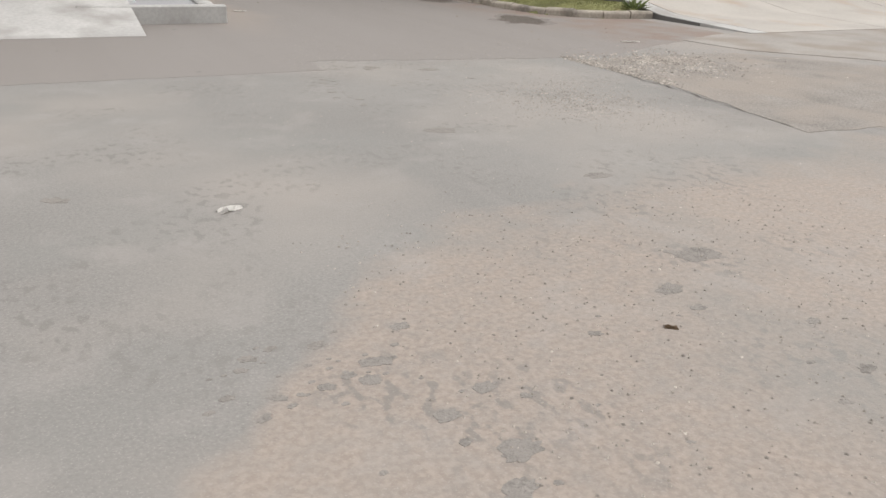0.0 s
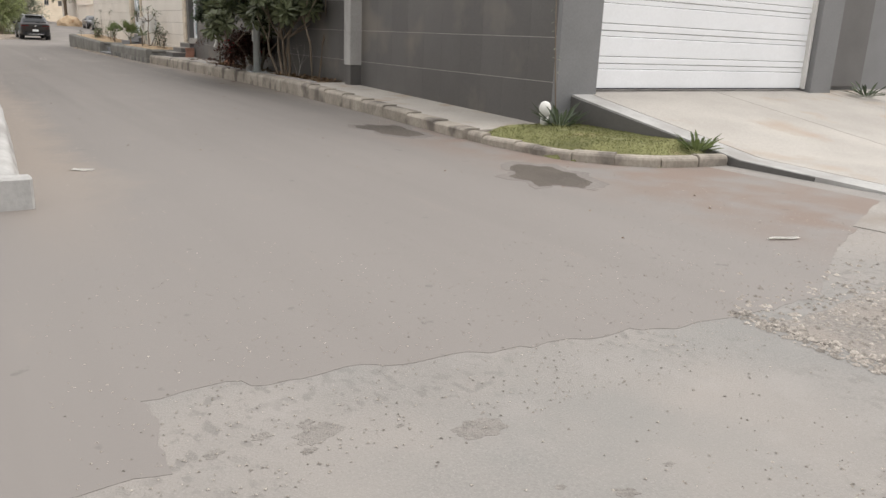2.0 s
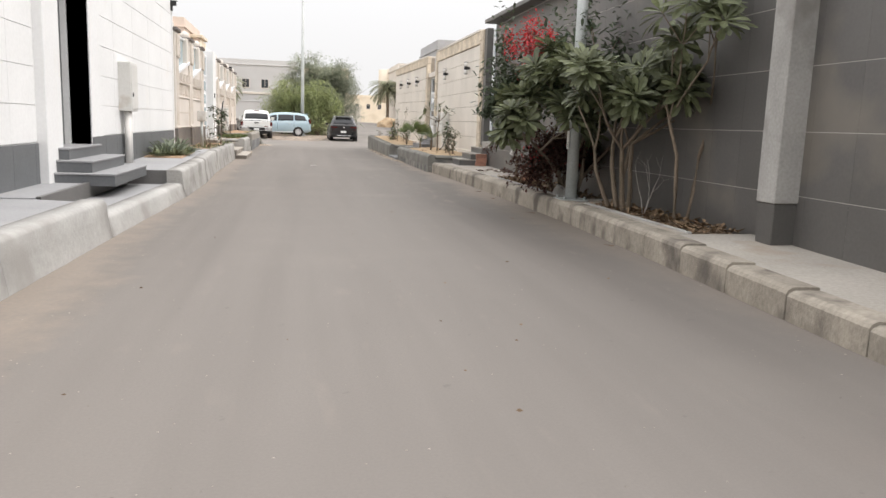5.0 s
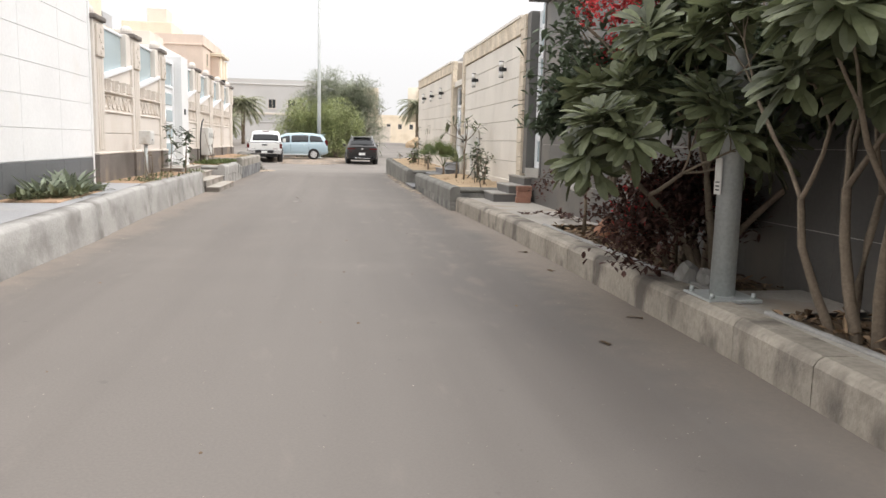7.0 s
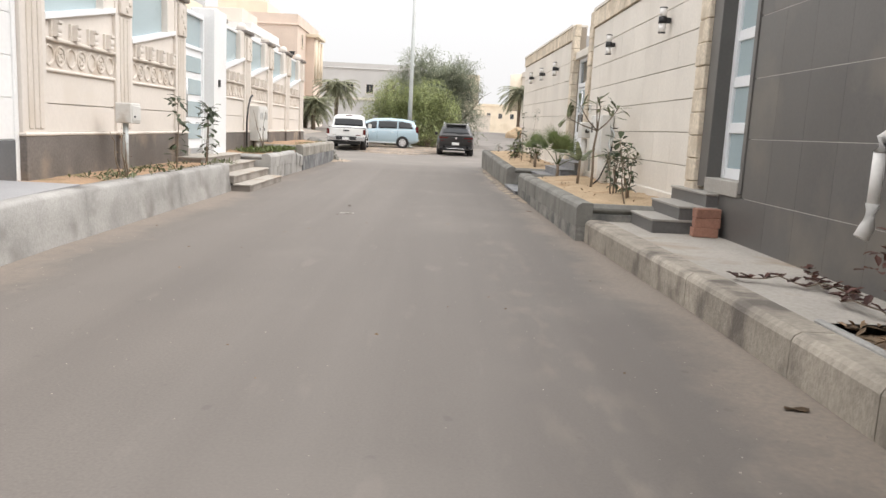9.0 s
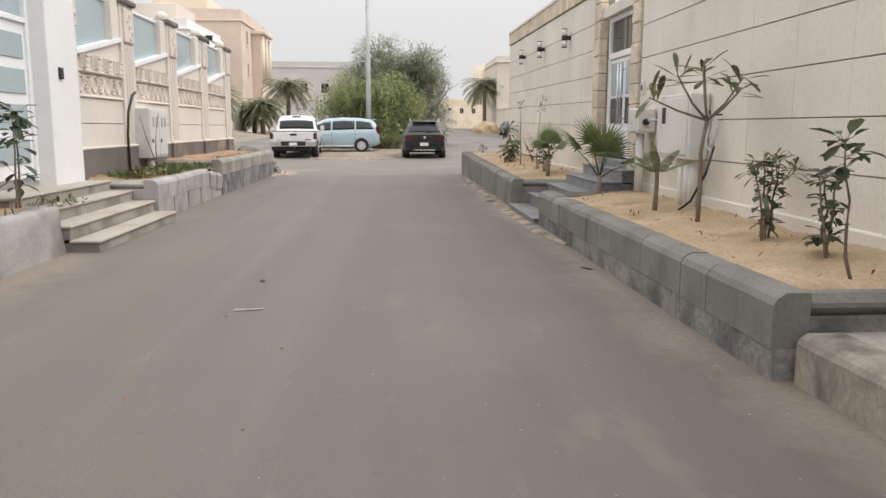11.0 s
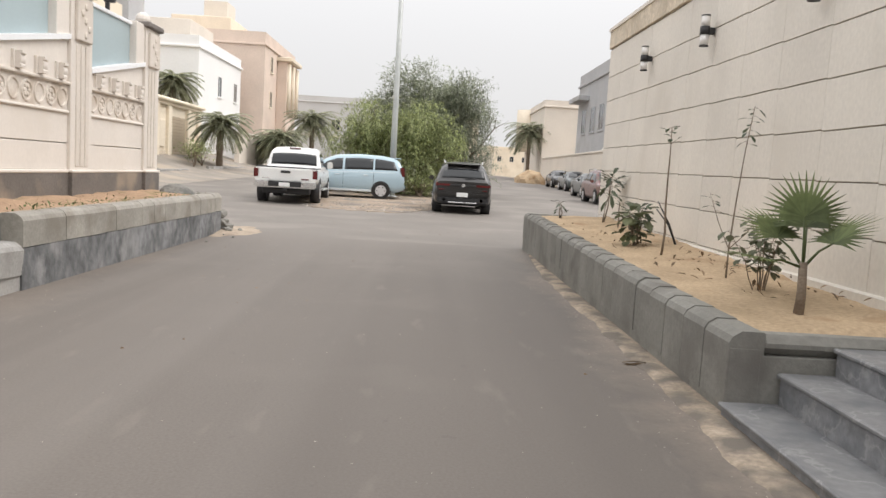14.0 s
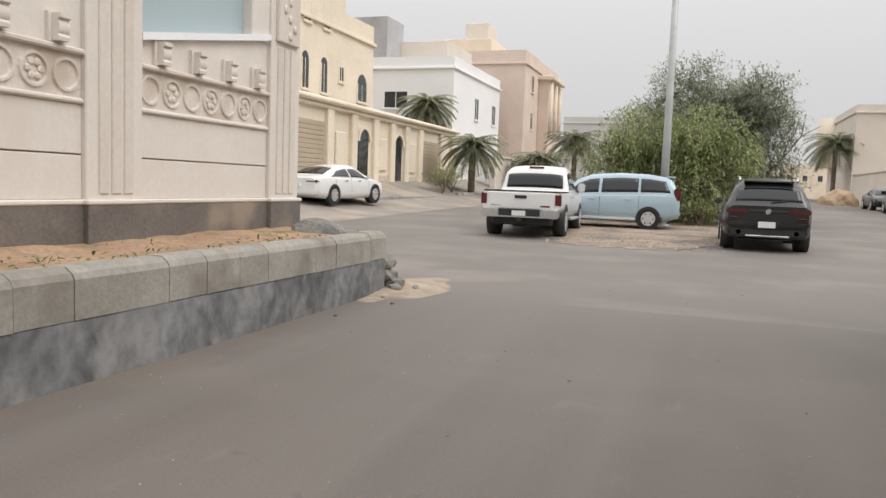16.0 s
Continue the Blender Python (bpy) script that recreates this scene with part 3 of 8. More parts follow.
tagged(grit.part("loose_grit", GRAVEL), "loose grit and small stones scattered over the asphalt", "gravel", kind="stuff")


def blot(x, y, rx, ry, a, k2=0.16):
    out = []
    for i in range(90):
        t = 2 * math.pi * i / 90
        k = 1 + k2 * noise.noise((2 * math.cos(t) + x, 2 * math.sin(t) + y, 1)) + 0.12 * noise.noise((9 * math.cos(t) + x, 9 * math.sin(t) + y, 4))
        px, py = rx * k * math.cos(t), ry * k * math.sin(t)
        out.append((x + px * math.cos(a) - py * math.sin(a), y + px * math.sin(a) + py * math.cos(a)))
    return out


pits = thing("worn_pits", "shallow dark pits worn into the old asphalt", "road", kind="structure")
prng = random.Random(12)
PIT_SPOTS = [(2.24, 5.52, 0.1), (1.87, 5.28, 0.055), (0.73, 4.65, 0.06), (0.64, 4.51, 0.05), (0.62, 4.88, 0.04), (2.24, 8.03, 0.1), (2.62, 6.69, 0.07), (-0.31, 7.35, 0.06), (3.35, 10.41, 0.09), (2.8, 10.67, 0.08)]
for cx, cy, sx, sy, k in ((0.3, 5.2, 0.17, 0.15, 40), (2.08, 9.75, 0.09, 0.36, 30), (3.95, 8.7, 0.3, 0.35, 46), (3.0, 9.3, 0.6, 0.6, 12), (0.8, 4.6, 0.2, 0.2, 8), (1.9, 5.0, 0.6, 0.5, 10), (2.7, 10.7, 0.2, 0.1, 6)):
    PIT_SPOTS += [(prng.gauss(cx, sx), prng.gauss(cy, sy), 0.008 + 0.03 * prng.random() ** 2.2) for _ in range(k)]
for x, y, r in PIT_SPOTS:
    slab("pit", blot(x, y, r * 1.2, r * 0.75, prng.uniform(-0.5, 0.5), 0.45)[::2], -0.004, -0.001 + 0.0003 * prng.random(), PIT, "", "", parent=pits)
chips = Soup()
for _ in range(2600):
    x, y = prng.gauss(6.2, 0.55), prng.gauss(10.0, 0.45)
    if prng.random() < 0.3:
        x, y = prng.gauss(5.34, 0.07), prng.uniform(8.9, 10.8)
    if x < 5.25:
        continue
    r, a = prng.uniform(0.006, 0.024), prng.uniform(0, 6)
    q = [(x + r * math.cos(a + t) * prng.uniform(0.7, 1.2), y + r * math.sin(a + t) * prng.uniform(0.7, 1.2), 0.0) for t in (0, 1.3, 2.6, 3.9, 5.1)]
    chips.add(q + [(x, y, r * prng.uniform(0.4, 0.8))], [(i, (i + 1) % 5, 5) for i in range(5)])
for _ in range(3800):
    x, y = prng.gauss(3.95, 0.42), prng.gauss(8.65, 0.5)
    if prng.random() < 0.35:
        x, y = prng.uniform(0.6, 3.4), prng.uniform(4.0, 6.4)
    r, a = prng.uniform(0.003, 0.009), prng.uniform(0, 6)
    q = [(x + r * math.cos(a + t) * prng.uniform(0.7, 1.2), y + r * math.sin(a + t) * prng.uniform(0.7, 1.2), -0.002) for t in (0, 1.6, 3.1, 4.7)]
    chips.add(q + [(x, y, r * prng.uniform(0.3, 0.7))], [(i, (i + 1) % 4, 4) for i in range(4)])
tagged(chips.part("broken_asphalt", GRAVEL), "coarse broken stones lying beside the crack in the road", "gravel", kind="stuff")
RIM_DUST = mat("dusty_rim", (0.2, 0.181, 0.165), 0.95, 0.1, 2.0, 30, 0.15, 0.3, 60, stain=(0.185, 0.165, 0.15), stain_scale=4.0, stain_at=0.5, spec=0.2)


def damp_patch(x, y, rx, ry, a):
    slab("dust_rim", blot(x + 0.02, y, rx * 1.35, ry * 1.22, a, 0.5), -0.01, 0.0015, RIM_DUST, "pale reddish dust round a sunken patch in the road", "patch")
    return slab("damp_patch", blot(x, y, rx, ry, a, 0.4), -0.01, 0.003, WET, "dark damp sunken patch in the dusty asphalt by the kerb", "patch")


damp_patch(7.2, 14.55, 0.36, 0.7, -0.35)
damp_patch(7.5, 18.65, 0.38, 0.75, 0.1)


# ---------- kerbs, pavements ----------
def on_line(pts, y):
    for (x0, y0), (x1, y1) in zip(pts, pts[1:]):
        if y <= y1:
            return x0 + (x1 - x0) * (y - y0) / (y1 - y0)
    return pts[-1][0]


RIGHT_KERB = [(8.2, 15.4), (8.02, 17.4), (8.25, 20.0), (8.55, 25.0), (8.68, 28.0), (8.7, 35.0), (8.58, 39.4)]
RIGHT_WALL = [(9.68, 17.4), (9.8, 26.0), (10.0, 39.0)]


def kerb_block(name, length, width, z1, material, cut=0.05, z0=-0.05, gap=0.006):
    """A kerb stone: sloped front top edge, worn corners. Its front face is at x = 0, facing -x."""
    bm = bmesh.new()
    prism(bm, [(0, z0), (0, z1 - cut), (cut * 0.3, z1 - cut * 0.45), (cut, z1), (width - 0.01, z1), (width, z1 - 0.01), (width, z0)], "y", -length / 2 + gap, length / 2 - gap)
    return piece_mesh(name, bm, material)


def rise_in(y):
    """The kerb starts low at the lawn and gains height along the street."""
    return 0.48 + 0.52 * max(0.0, min(1.0, (y - 17.4) / 7.0))


def kerb_run(root, mesh, pts, y0, y1, length, flip=False, jitter=0.012, z=0.0):
    spots, n = [], max(1, round((y1 - y0) / length))
    step = (y1 - y0) / n
    for i in range(n):
        y = y0 + (i + 0.5) * step
        x = on_line(pts, y) if isinstance(pts, list) else pts
        dx = (on_line(pts, y + 0.2) - on_line(pts, y - 0.2)) / 0.4 if isinstance(pts, list) else 0.0
        spots.append(((x + rng.uniform(-jitter, jitter), y, z + rng.uniform(-jitter, jitter) * 0.6), -math.atan(dx) + rng.uniform(-0.008, 0.008) + (math.pi if flip else 0)))
    pieces("kerb_stone", mesh, spots, root)


# pavement behind the kerb, with soil beds for the trees
BEDS = [(24.9, 28.1), (28.95, 34.0)]
def right_walk(y0, y1, xa=None, xb=None):
    bm = bmesh.new()
    ys = span(y0, y1, max(2, int((y1 - y0) / 0.5)))
    rows = [[bm.verts.new((x, y, z * rise_in(y) - 0.004)) for x, z in ((xa or on_line(RIGHT_KERB, y) + 0.25, 0.0), (xa or on_line(RIGHT_KERB, y) + 0.25, 0.285), (xb or on_line(RIGHT_WALL, y) + 0.02, 0.295))] for y in ys]
    for r0, r1 in zip(rows, rows[1:]):
        for i in range(2):
            bm.faces.new((r0[i], r0[i + 1], r1[i + 1], r1[i]))
    bmesh.ops.recalc_face_normals(bm, faces=bm.faces)
    return bm


ys = [17.3] + [v for b in BEDS for v in b] + [39.5]
for k in range(0, len(ys) - 1, 2):
    tagged(part("pavement_%d" % (k // 2 + 1), right_walk(ys[k], ys[k + 1]), WALK), "sandy concrete pavement slab along the dark tiled wall", "pavement", kind="structure")
for i, (a, b) in enumerate(BEDS):
    tagged(part("pavement_%d" % (i + 4), right_walk(a, b, None, 9.02), WALK), "narrow concrete pavement strip beside a soil bed", "pavement", kind="structure")
    bed = thing("soil_bed", "sunken brown soil bed full of dry leaves and twigs", "soil bed", kind="structure")
    part("soil", sheet(span(9.02, 10.0, 6), span(a, b, 16), 0.235, 0.05), mat("bed_soil_%d" % i, (0.17, 0.12, 0.08), 0.95, 0.25, 3, 30, 0.2, 0.9, 20, stain=(0.3, 0.22, 0.14), stain_scale=3, stain_at=0.58), bed)
    part("edging", box(9.0, 9.06, a, b, 0.0, 0.31, bevel=0.01), CONCRETE, bed)
    lit = Soup()
    for _ in range(420):
        lit.leaf((rng.uniform(9.08, 9.75), rng.uniform(a + 0.05, b - 0.05), 0.265 + rng.uniform(0, 0.04)), (rng.uniform(-1, 1), rng.uniform(-1, 1), rng.uniform(-0.1, 0.3)), (0, 0, 1), rng.uniform(0.06, 0.17), rng.uniform(0.025, 0.06), 0.3, rng.uniform(-0.3, 0.3))
    lit.part("leaf_litter", DRY, bed)

part("pavement_end", box(8.25, 9.7, 17.24, 17.36, 0.0, 0.138, bevel=0.02), KERB)
tagged(bpy.data.objects["pavement_end"], "worn concrete edge where the pavement meets the lawn", "kerb", kind="structure")
# lawn corner with its bed of grass
lawn_out = [(8.12, 17.35), (8.2, 15.6), (8.5, 14.95), (9.1, 14.6), (9.96, 14.45), (9.96, 17.35)]
lawn = thing("lawn_corner", "small yellow-green lawn inside a worn curved concrete kerb", "lawn", kind="structure")
def lawn_z(x, y):
    d = min(y - 14.5 - 0.8 * max(0.0, 9.3 - x) ** 2, x - 8.16)
    u = max(0.0, min(1.0, d / 0.7))
    return 0.085 + 0.12 * u * u * (3 - 2 * u) + 0.015 * noise.noise((x * 2, y * 2, 3)), d


bm = bmesh.new()
gx, gy = span(8.0, 9.97, 20), span(14.4, 17.3, 28)
g = [[bm.verts.new((x, y, lawn_z(x, y)[0] if lawn_z(x, y)[1] > 0.02 else -0.02)) for x in gx] for y in gy]
for r0, r1 in zip(g, g[1:]):
    for i in range(len(gx) - 1):
        bm.faces.new((r0[i], r0[i + 1], r1[i + 1], r1[i])).smooth = True
part("turf", bm, mat("turf_base", (0.165, 0.165, 0.065), 0.95, 0.25, 1.5, 25, 0.2, 0.8, 30, stain=(0.24, 0.19, 0.1), stain_scale=2, stain_at=0.6), lawn)
gr = Soup()
for _ in range(15000):
    x, y = rng.uniform(8.1, 9.96), rng.uniform(14.45, 17.3)
    z, d = lawn_z(x, y)
    if d < 0.04 or noise.noise((x * 3, y * 3, 8)) < -0.45:
        continue
    gr.blade((x, y, z - 0.004), (rng.gauss(0, 0.7), rng.gauss(0, 0.7), 1), (0, 0, 1), rng.uniform(0.012, 0.034), 0.008)
tagged(gr.part("lawn_grass", GRASS), "short dry grass blades on the lawn corner", "grass", kind="stuff")

kr = thing("kerb_right", "weathered concrete kerb with chipped joints along the pavement", "kerb", kind="structure")
kerb_run(kr, kerb_block("kerb_stone_mesh", 0.95, 0.28, 0.3, KERB, 0.06, -0.05, 0.0015), RIGHT_KERB, 17.4, 39.4, 0.95, jitter=0.0015)
for o in kr.children:
    o.scale = (1, 1, rise_in(o.location.y))
kc = thing("kerb_corner", "worn pale curved kerb round the lawn corner", "kerb", kind="structure")
corner_mesh = kerb_block("corner_stone_mesh", 0.3, 0.16, 0.125, KERB, 0.045, -0.05, 0.004)
cpts = ragged([(8.02, 17.3), (8.08, 15.9), (8.22, 15.3), (8.5, 14.85), (8.95, 14.52), (9.45, 14.38), (9.95, 14.36)], 0.3, 0.02)
for (ax, ay), (cx, cy) in zip(cpts, cpts[1:]):
    o = new("kerb_stone", corner_mesh)
    o.parent, o.location, o.rotation_euler = kc, ((ax + cx) / 2 + rng.uniform(-0.012, 0.012), (ay + cy) / 2 + rng.uniform(-0.012, 0.012), 0), (rng.uniform(-0.03, 0.03), rng.uniform(-0.06, 0.03), math.atan2(cy - ay, cx - ax) + math.pi / 2 + rng.uniform(-0.05, 0.05))
    o.scale = (1, math.hypot(cx - ax, cy - ay) / 0.3, rng.uniform(0.85, 1.12))

# driveway ramp up to the garage
ramp = thing("driveway_ramp", "pale sloping concrete driveway with cast joints before the garage", "driveway", kind="structure")
for x0, x1 in ((10.0, 10.42), (10.43, 13.6), (13.61, 17.0), (17.01, 22.0)):
    bm = bmesh.new()
    prism(bm, [(12.1, -0.05), (12.1, 0.014), (14.2, 0.09), (17.75, 0.70), (17.75, -0.05)], "x", x0, x1 - 0.012)
    part("ramp_slab", bm, WHITE_KERB if x1 < 11 else DRIVE, ramp)
part("side_facing", prism(bmesh.new(), [(13.2, -0.02), (13.2, 0.045), (14.2, 0.08), (17.35, 0.6), (17.35, 0.0)], "x", 9.982, 9.997), TILE, ramp)

# dark tiled wall: backing, tiles, garage front
dw = thing("wall_right_dark", "tall wall of large dark grey tiles with pale grout", "wall", kind="structure")
ang = math.atan2(RIGHT_WALL[-1][0] - RIGHT_WALL[0][0], 39.0 - 17.4)
T_W, T_H = 0.6528, 0.665
tile_mesh = piece_mesh("tile_mesh", box(0.003, 0.03, -T_W / 2, T_W / 2, -T_H / 2 + 0.0035, T_H / 2 - 0.0035, bevel=0.0015), TILE)
end_y = 37.74
n_t = 31
for k in range(n_t):
    y = 17.45 + (k + 0.5) * (end_y - 17.45) / n_t
    x = 9.68 + (y - 17.4) * math.tan(ang)
    pieces("tile", tile_mesh, [((x, y, 0.14 + (r + 0.5) * T_H), -ang) for r in range(6)], dw)
bm = bmesh.new()
prism(bm, [(9.6855, 17.4), (9.6855 + 20.27 * math.tan(ang), 37.67), (10.3, 37.67), (10.3, 17.4)], "z", 0.0, 4.15)
part("wall_core", bm, GROUT, dw)
part("coping", box(9.6, 10.4, 17.38, 37.7, 4.15, 4.25, bevel=0.01), TILE, dw)
part("garage_pier", box(9.672, 10.5, 17.34, 17.44, 0.0, 4.2, bevel=0.006), mat("mid_grey_tile", (0.2, 0.2, 0.2), 0.5, 0.08, 1.2, 30, 0.06, 0.05, 60), dw)

# buttress pillar
pil = thing("wall_pillar", "pale concrete pillar with a dark base against the tiled wall", "pillar", kind="structure")
part("shaft", box(9.5, 9.86, 24.1, 24.42, 0.72, 4.3, bevel=0.012), CONCRETE, pil)
part("base", box(9.52, 9.86, 24.12, 24.4, 0.25, 0.72, bevel=0.01), TILE, pil)

# garage
MID_TILE = mat("garage_grey_tile", (0.2, 0.2, 0.2), 0.5, 0.08, 1.2, 30, 0.06, 0.05, 60)
gar = thing("wall_garage", "grey garage front with pier, lintel and a dark side gate", "wall", kind="structure")
part("lintel", box(10.5, 16.3, 17.42, 17.9, 3.25, 4.2, bevel=0.006), MID_TILE, gar)
part("pier", box(16.3, 17.0, 17.33, 17.9, 0.0, 4.2, bevel=0.006), MID_TILE, gar)
part("side_wall", box(17.0, 26.0, 17.6, 18.0, 0.0, 4.2, bevel=0.006), MID_TILE, gar)
part("back_wall", box(26.0, 26.3, 17.6, 59.3, 0.0, 4.2), MID_TILE, gar)
part("side_gate", box(17.25, 18.4, 17.5, 17.62, 0.74, 3.1, bevel=0.006), STEP_TILE, gar)
gd = thing("garage_door", "white sectional garage door with horizontal grooves", "garage door")
for i in range(5):
    z = 0.71 + i * 0.51
    bm = box(10.56, 16.24, 17.52, 17.58, z, z + 0.3, bevel=0.008)
    bx(bm, 10.56, 16.24, 17.53, 17.58, z + 0.31, z + 0.39, bevel=0.006)
    bx(bm, 10.56, 16.24, 17.52, 17.58, z + 0.4, z + 0.5, bevel=0.008)
    part("panel", bm, WHITE_METAL, gd)
for x in (10.5, 16.22):
    part("jamb", box(x, x + 0.07, 17.44, 17.6, 0.7, 3.27, bevel=0.006), GREY_BOX, gd)
part("weather_strip", box(10.56, 16.24, 17.5, 17.6, 0.695, 0.715), BLACK, gd)

# steps and door in the tiled wall
st = thing("entrance_steps", "three dark tiled entrance steps with worn treads", "steps")
for i, (x0, y0, y1, z) in enumerate(((9.2, 38.42, 38.85, 0.46), (9.52, 38.406, 39.05, 0.63), (9.84, 38.392, 39.25, 0.8))):
    part("step", box(x0, 10.05, y0 + 0.02 * i, y1 + 0.55, 0.25, z - 0.03, bevel=0.004), STEP_TILE, st)
    part("tread", box(x0 - 0.015, 10.05, y0 - 0.015 + 0.02 * i, y1 + 0.565, z - 0.03, z, bevel=0.006), STEP_TOP, st)
d1 = thing("door_1", "tall white framed glazed door in a dark tiled reveal", "door", kind="structure")
part("reveal", box(9.98, 10.28, 38.90, 39.20, 0.85, 4.2, bevel=0.004), TILE, d1)
part("reveal", box(9.97, 10.28, 37.75, 37.84, 0.85, 4.2, bevel=0.004), TILE, d1)
part("door_base", box(9.985, 10.4, 37.68, 39.22, 0.0, 0.8), TILE, d1)
part("threshold", box(9.96, 10.4, 37.84, 38.90, 0.8, 0.98, bevel=0.008), STEP_TOP, d1)
for y0, y1 in ((37.84, 37.94), (38.80, 38.90)):
    part("door_frame", box(10.16, 10.26, y0, y1, 0.98, 4.2, bevel=0.006), WHITE_METAL, d1)
for i in range(6):
    z = 0.98 + i * 0.56
    part("rail", box(10.17, 10.25, 37.94, 38.80, z, z + 0.13, bevel=0.006), WHITE_METAL, d1)
    part("pane", box(10.2, 10.22, 37.94, 38.80, z + 0.13, z + 0.56), FROST, d1)
bs = thing("brick_stack", "small stack of red clay bricks beside the steps", "bricks")
bmesh_b = piece_mesh("brick_mesh", box(-0.15, 0.15, -0.08, 0.08, 0, 0.112, bevel=0.008), CLAY)
for i in range(3):
    pieces("brick", bmesh_b, [((9.78 + rng.uniform(-0.02, 0.02), 38.22, 0.29 + 0.114 * i), rng.uniform(-0.12, 0.12))], bs)


# ---------- cream slab walls on the same side ----------
def slab_wall(name, y0, y1, label, x=9.98, top=4.2, lift=0.0, slope=0.0):
    w = thing(name, label, "wall", kind="structure")
    part("wall_core", box(x + 0.012, x + 0.32, y0, y1, 0.0, top - 0.02), JOINT, w)
    zs = [0.14, 0.62, 1.08, 1.54, 2.0, 2.46, 2.93, 3.38, 3.80] if y0 < 45 else [0.14, 0.60, 1.03, 1.46, 1.90, 2.35, 2.81, 3.27, 3.80]
    n = max(1, round((y1 - y0) / 0.92))
    step = (y1 - y0) / n
    for z0, z1 in zip(zs, zs[1:]):
        me = piece_mesh("slab_mesh", box(-0.012, 0.03, -step / 2 + 0.0015, step / 2 - 0.0015, 0.006, z1 - z0 - 0.006, bevel=0.003), BEIGE)
        pieces("slab", me, [((x + rng.uniform(-0.0015, 0.0015), y0 + (i + 0.5) * step, z0 + lift + slope * (i + 0.5) * step), 0) for i in range(n)], w)
    me = piece_mesh("cap_stone_mesh", box(-0.045, 0.03, -0.2 + 0.003, 0.2 - 0.003, 0, 0.35, bevel=0.008), ROUGH_STONE)
    k = round((y1 - y0) / 0.4)
    pieces("cap_stone", me, [((x + rng.uniform(-0.008, 0.004), y0 + (i + 0.5) * (y1 - y0) / k, 3.82 + lift + slope * (y1 - y0) * (i + 0.5) / k), 0) for i in range(k)], w)
    e = slope * (y1 - y0)
    part("coping", prism(bmesh.new(), [(y0, top - 0.03), (y1, top - 0.03 + e), (y1, top + 0.03 + e), (y0, top + 0.03)], "x", x - 0.07, x + 0.34), BEIGE, w)
    part("foot_ledge", box(x - 0.05, x + 0.02, y0, y1, 0.45, 0.66, bevel=0.015), BEIGE, w)
    return w


def stone_band(y0, y1, z1, x=9.98):
    b = thing("stone_trim", "rough split sandstone border beside a doorway", "trim", kind="structure")
    n = round((z1 - 0.6) / 0.3)
    me = piece_mesh("stone_mesh", box(-0.05, 0.1, -(y1 - y0) / 2 + 0.002, (y1 - y0) / 2 - 0.002, 0.004, (z1 - 0.6) / n - 0.004, bevel=0.012), ROUGH_STONE)
    pieces("stone", me, [((x + rng.uniform(-0.012, 0.006), (y0 + y1) / 2, 0.6 + i * (z1 - 0.6) / n), 0) for i in range(n)], b)


slab_wall("wall_right_cream_1", 39.6, 46.65, "cream stone slab wall with a sandstone cap and dark joints")
stone_band(39.23, 39.59, 4.2)
slab_wall("wall_right_cream_2", 49.3, 59.6, "long cream stone slab wall with a sandstone cap and lamps", lift=0.025, slope=0.012)
stone_band(46.68, 47.05, 4.2)
stone_band(48.9, 49.27, 4.2)
part("wall_return", box(10.3, 26.3, 59.3, 59.6, 0, 4.2), BEIGE)["kind"] = "structure"
tagged(bpy.data.objects["wall_return"], "cream rendered wall turning the corner of the plot", "wall")

# double gate with glass and long handles
g2 = thing("door_2", "white metal double gate with frosted panels and long steel handles", "door", kind="structure")
part("lintel", box(9.99, 10.3, 47.05, 48.9, 3.32, 3.5, bevel=0.01), BEIGE, g2)
part("back_wall", box(10.32, 10.4, 46.9, 49.1, 0.7, 3.5), GROUT, g2)
for y in (47.06, 48.82):
    part("door_frame", box(10.1, 10.24, y, y + 0.08, 0.93, 3.32, bevel=0.008), WHITE_METAL, g2)
part("transom_bar", box(10.1, 10.24, 47.14, 48.82, 2.62, 2.72, bevel=0.008), WHITE_METAL, g2)
part("transom_bar", box(10.1, 10.24, 47.14, 48.82, 3.24, 3.32, bevel=0.008), WHITE_METAL, g2)
for y0 in (47.14, 47.985):
    leaf = part("gate_leaf", box(10.13, 10.2, y0, y0 + 0.835, 0.95, 2.61, bevel=0.006), WHITE_METAL, g2)
    for z0, z1, m_ in ((1.03, 1.46, WHITE_METAL), (1.52, 1.95, DOOR_GLASS), (2.0, 2.55, FROST)):
        part("panel", box(10.115, 10.14, y0 + 0.09, y0 + 0.745, z0, z1, bevel=0.008), m_, leaf)
    hy = y0 + (0.76 if y0 < 47.5 else 0.075)
    bm = tube(bmesh.new(), [(10.04, hy, 1.5), (10.04, hy, 2.5)], 0.018, 10)
    for z in (1.6, 2.4):
        tube(bm, [(10.04, hy, z), (10.13, hy, z)], 0.011, 8)
    part("handle", bm, CHROME, leaf)
    part("transom_pane", box(10.15, 10.17, y0 + 0.02, y0 + 0.815, 2.72, 3.24), DOOR_GLASS, g2)


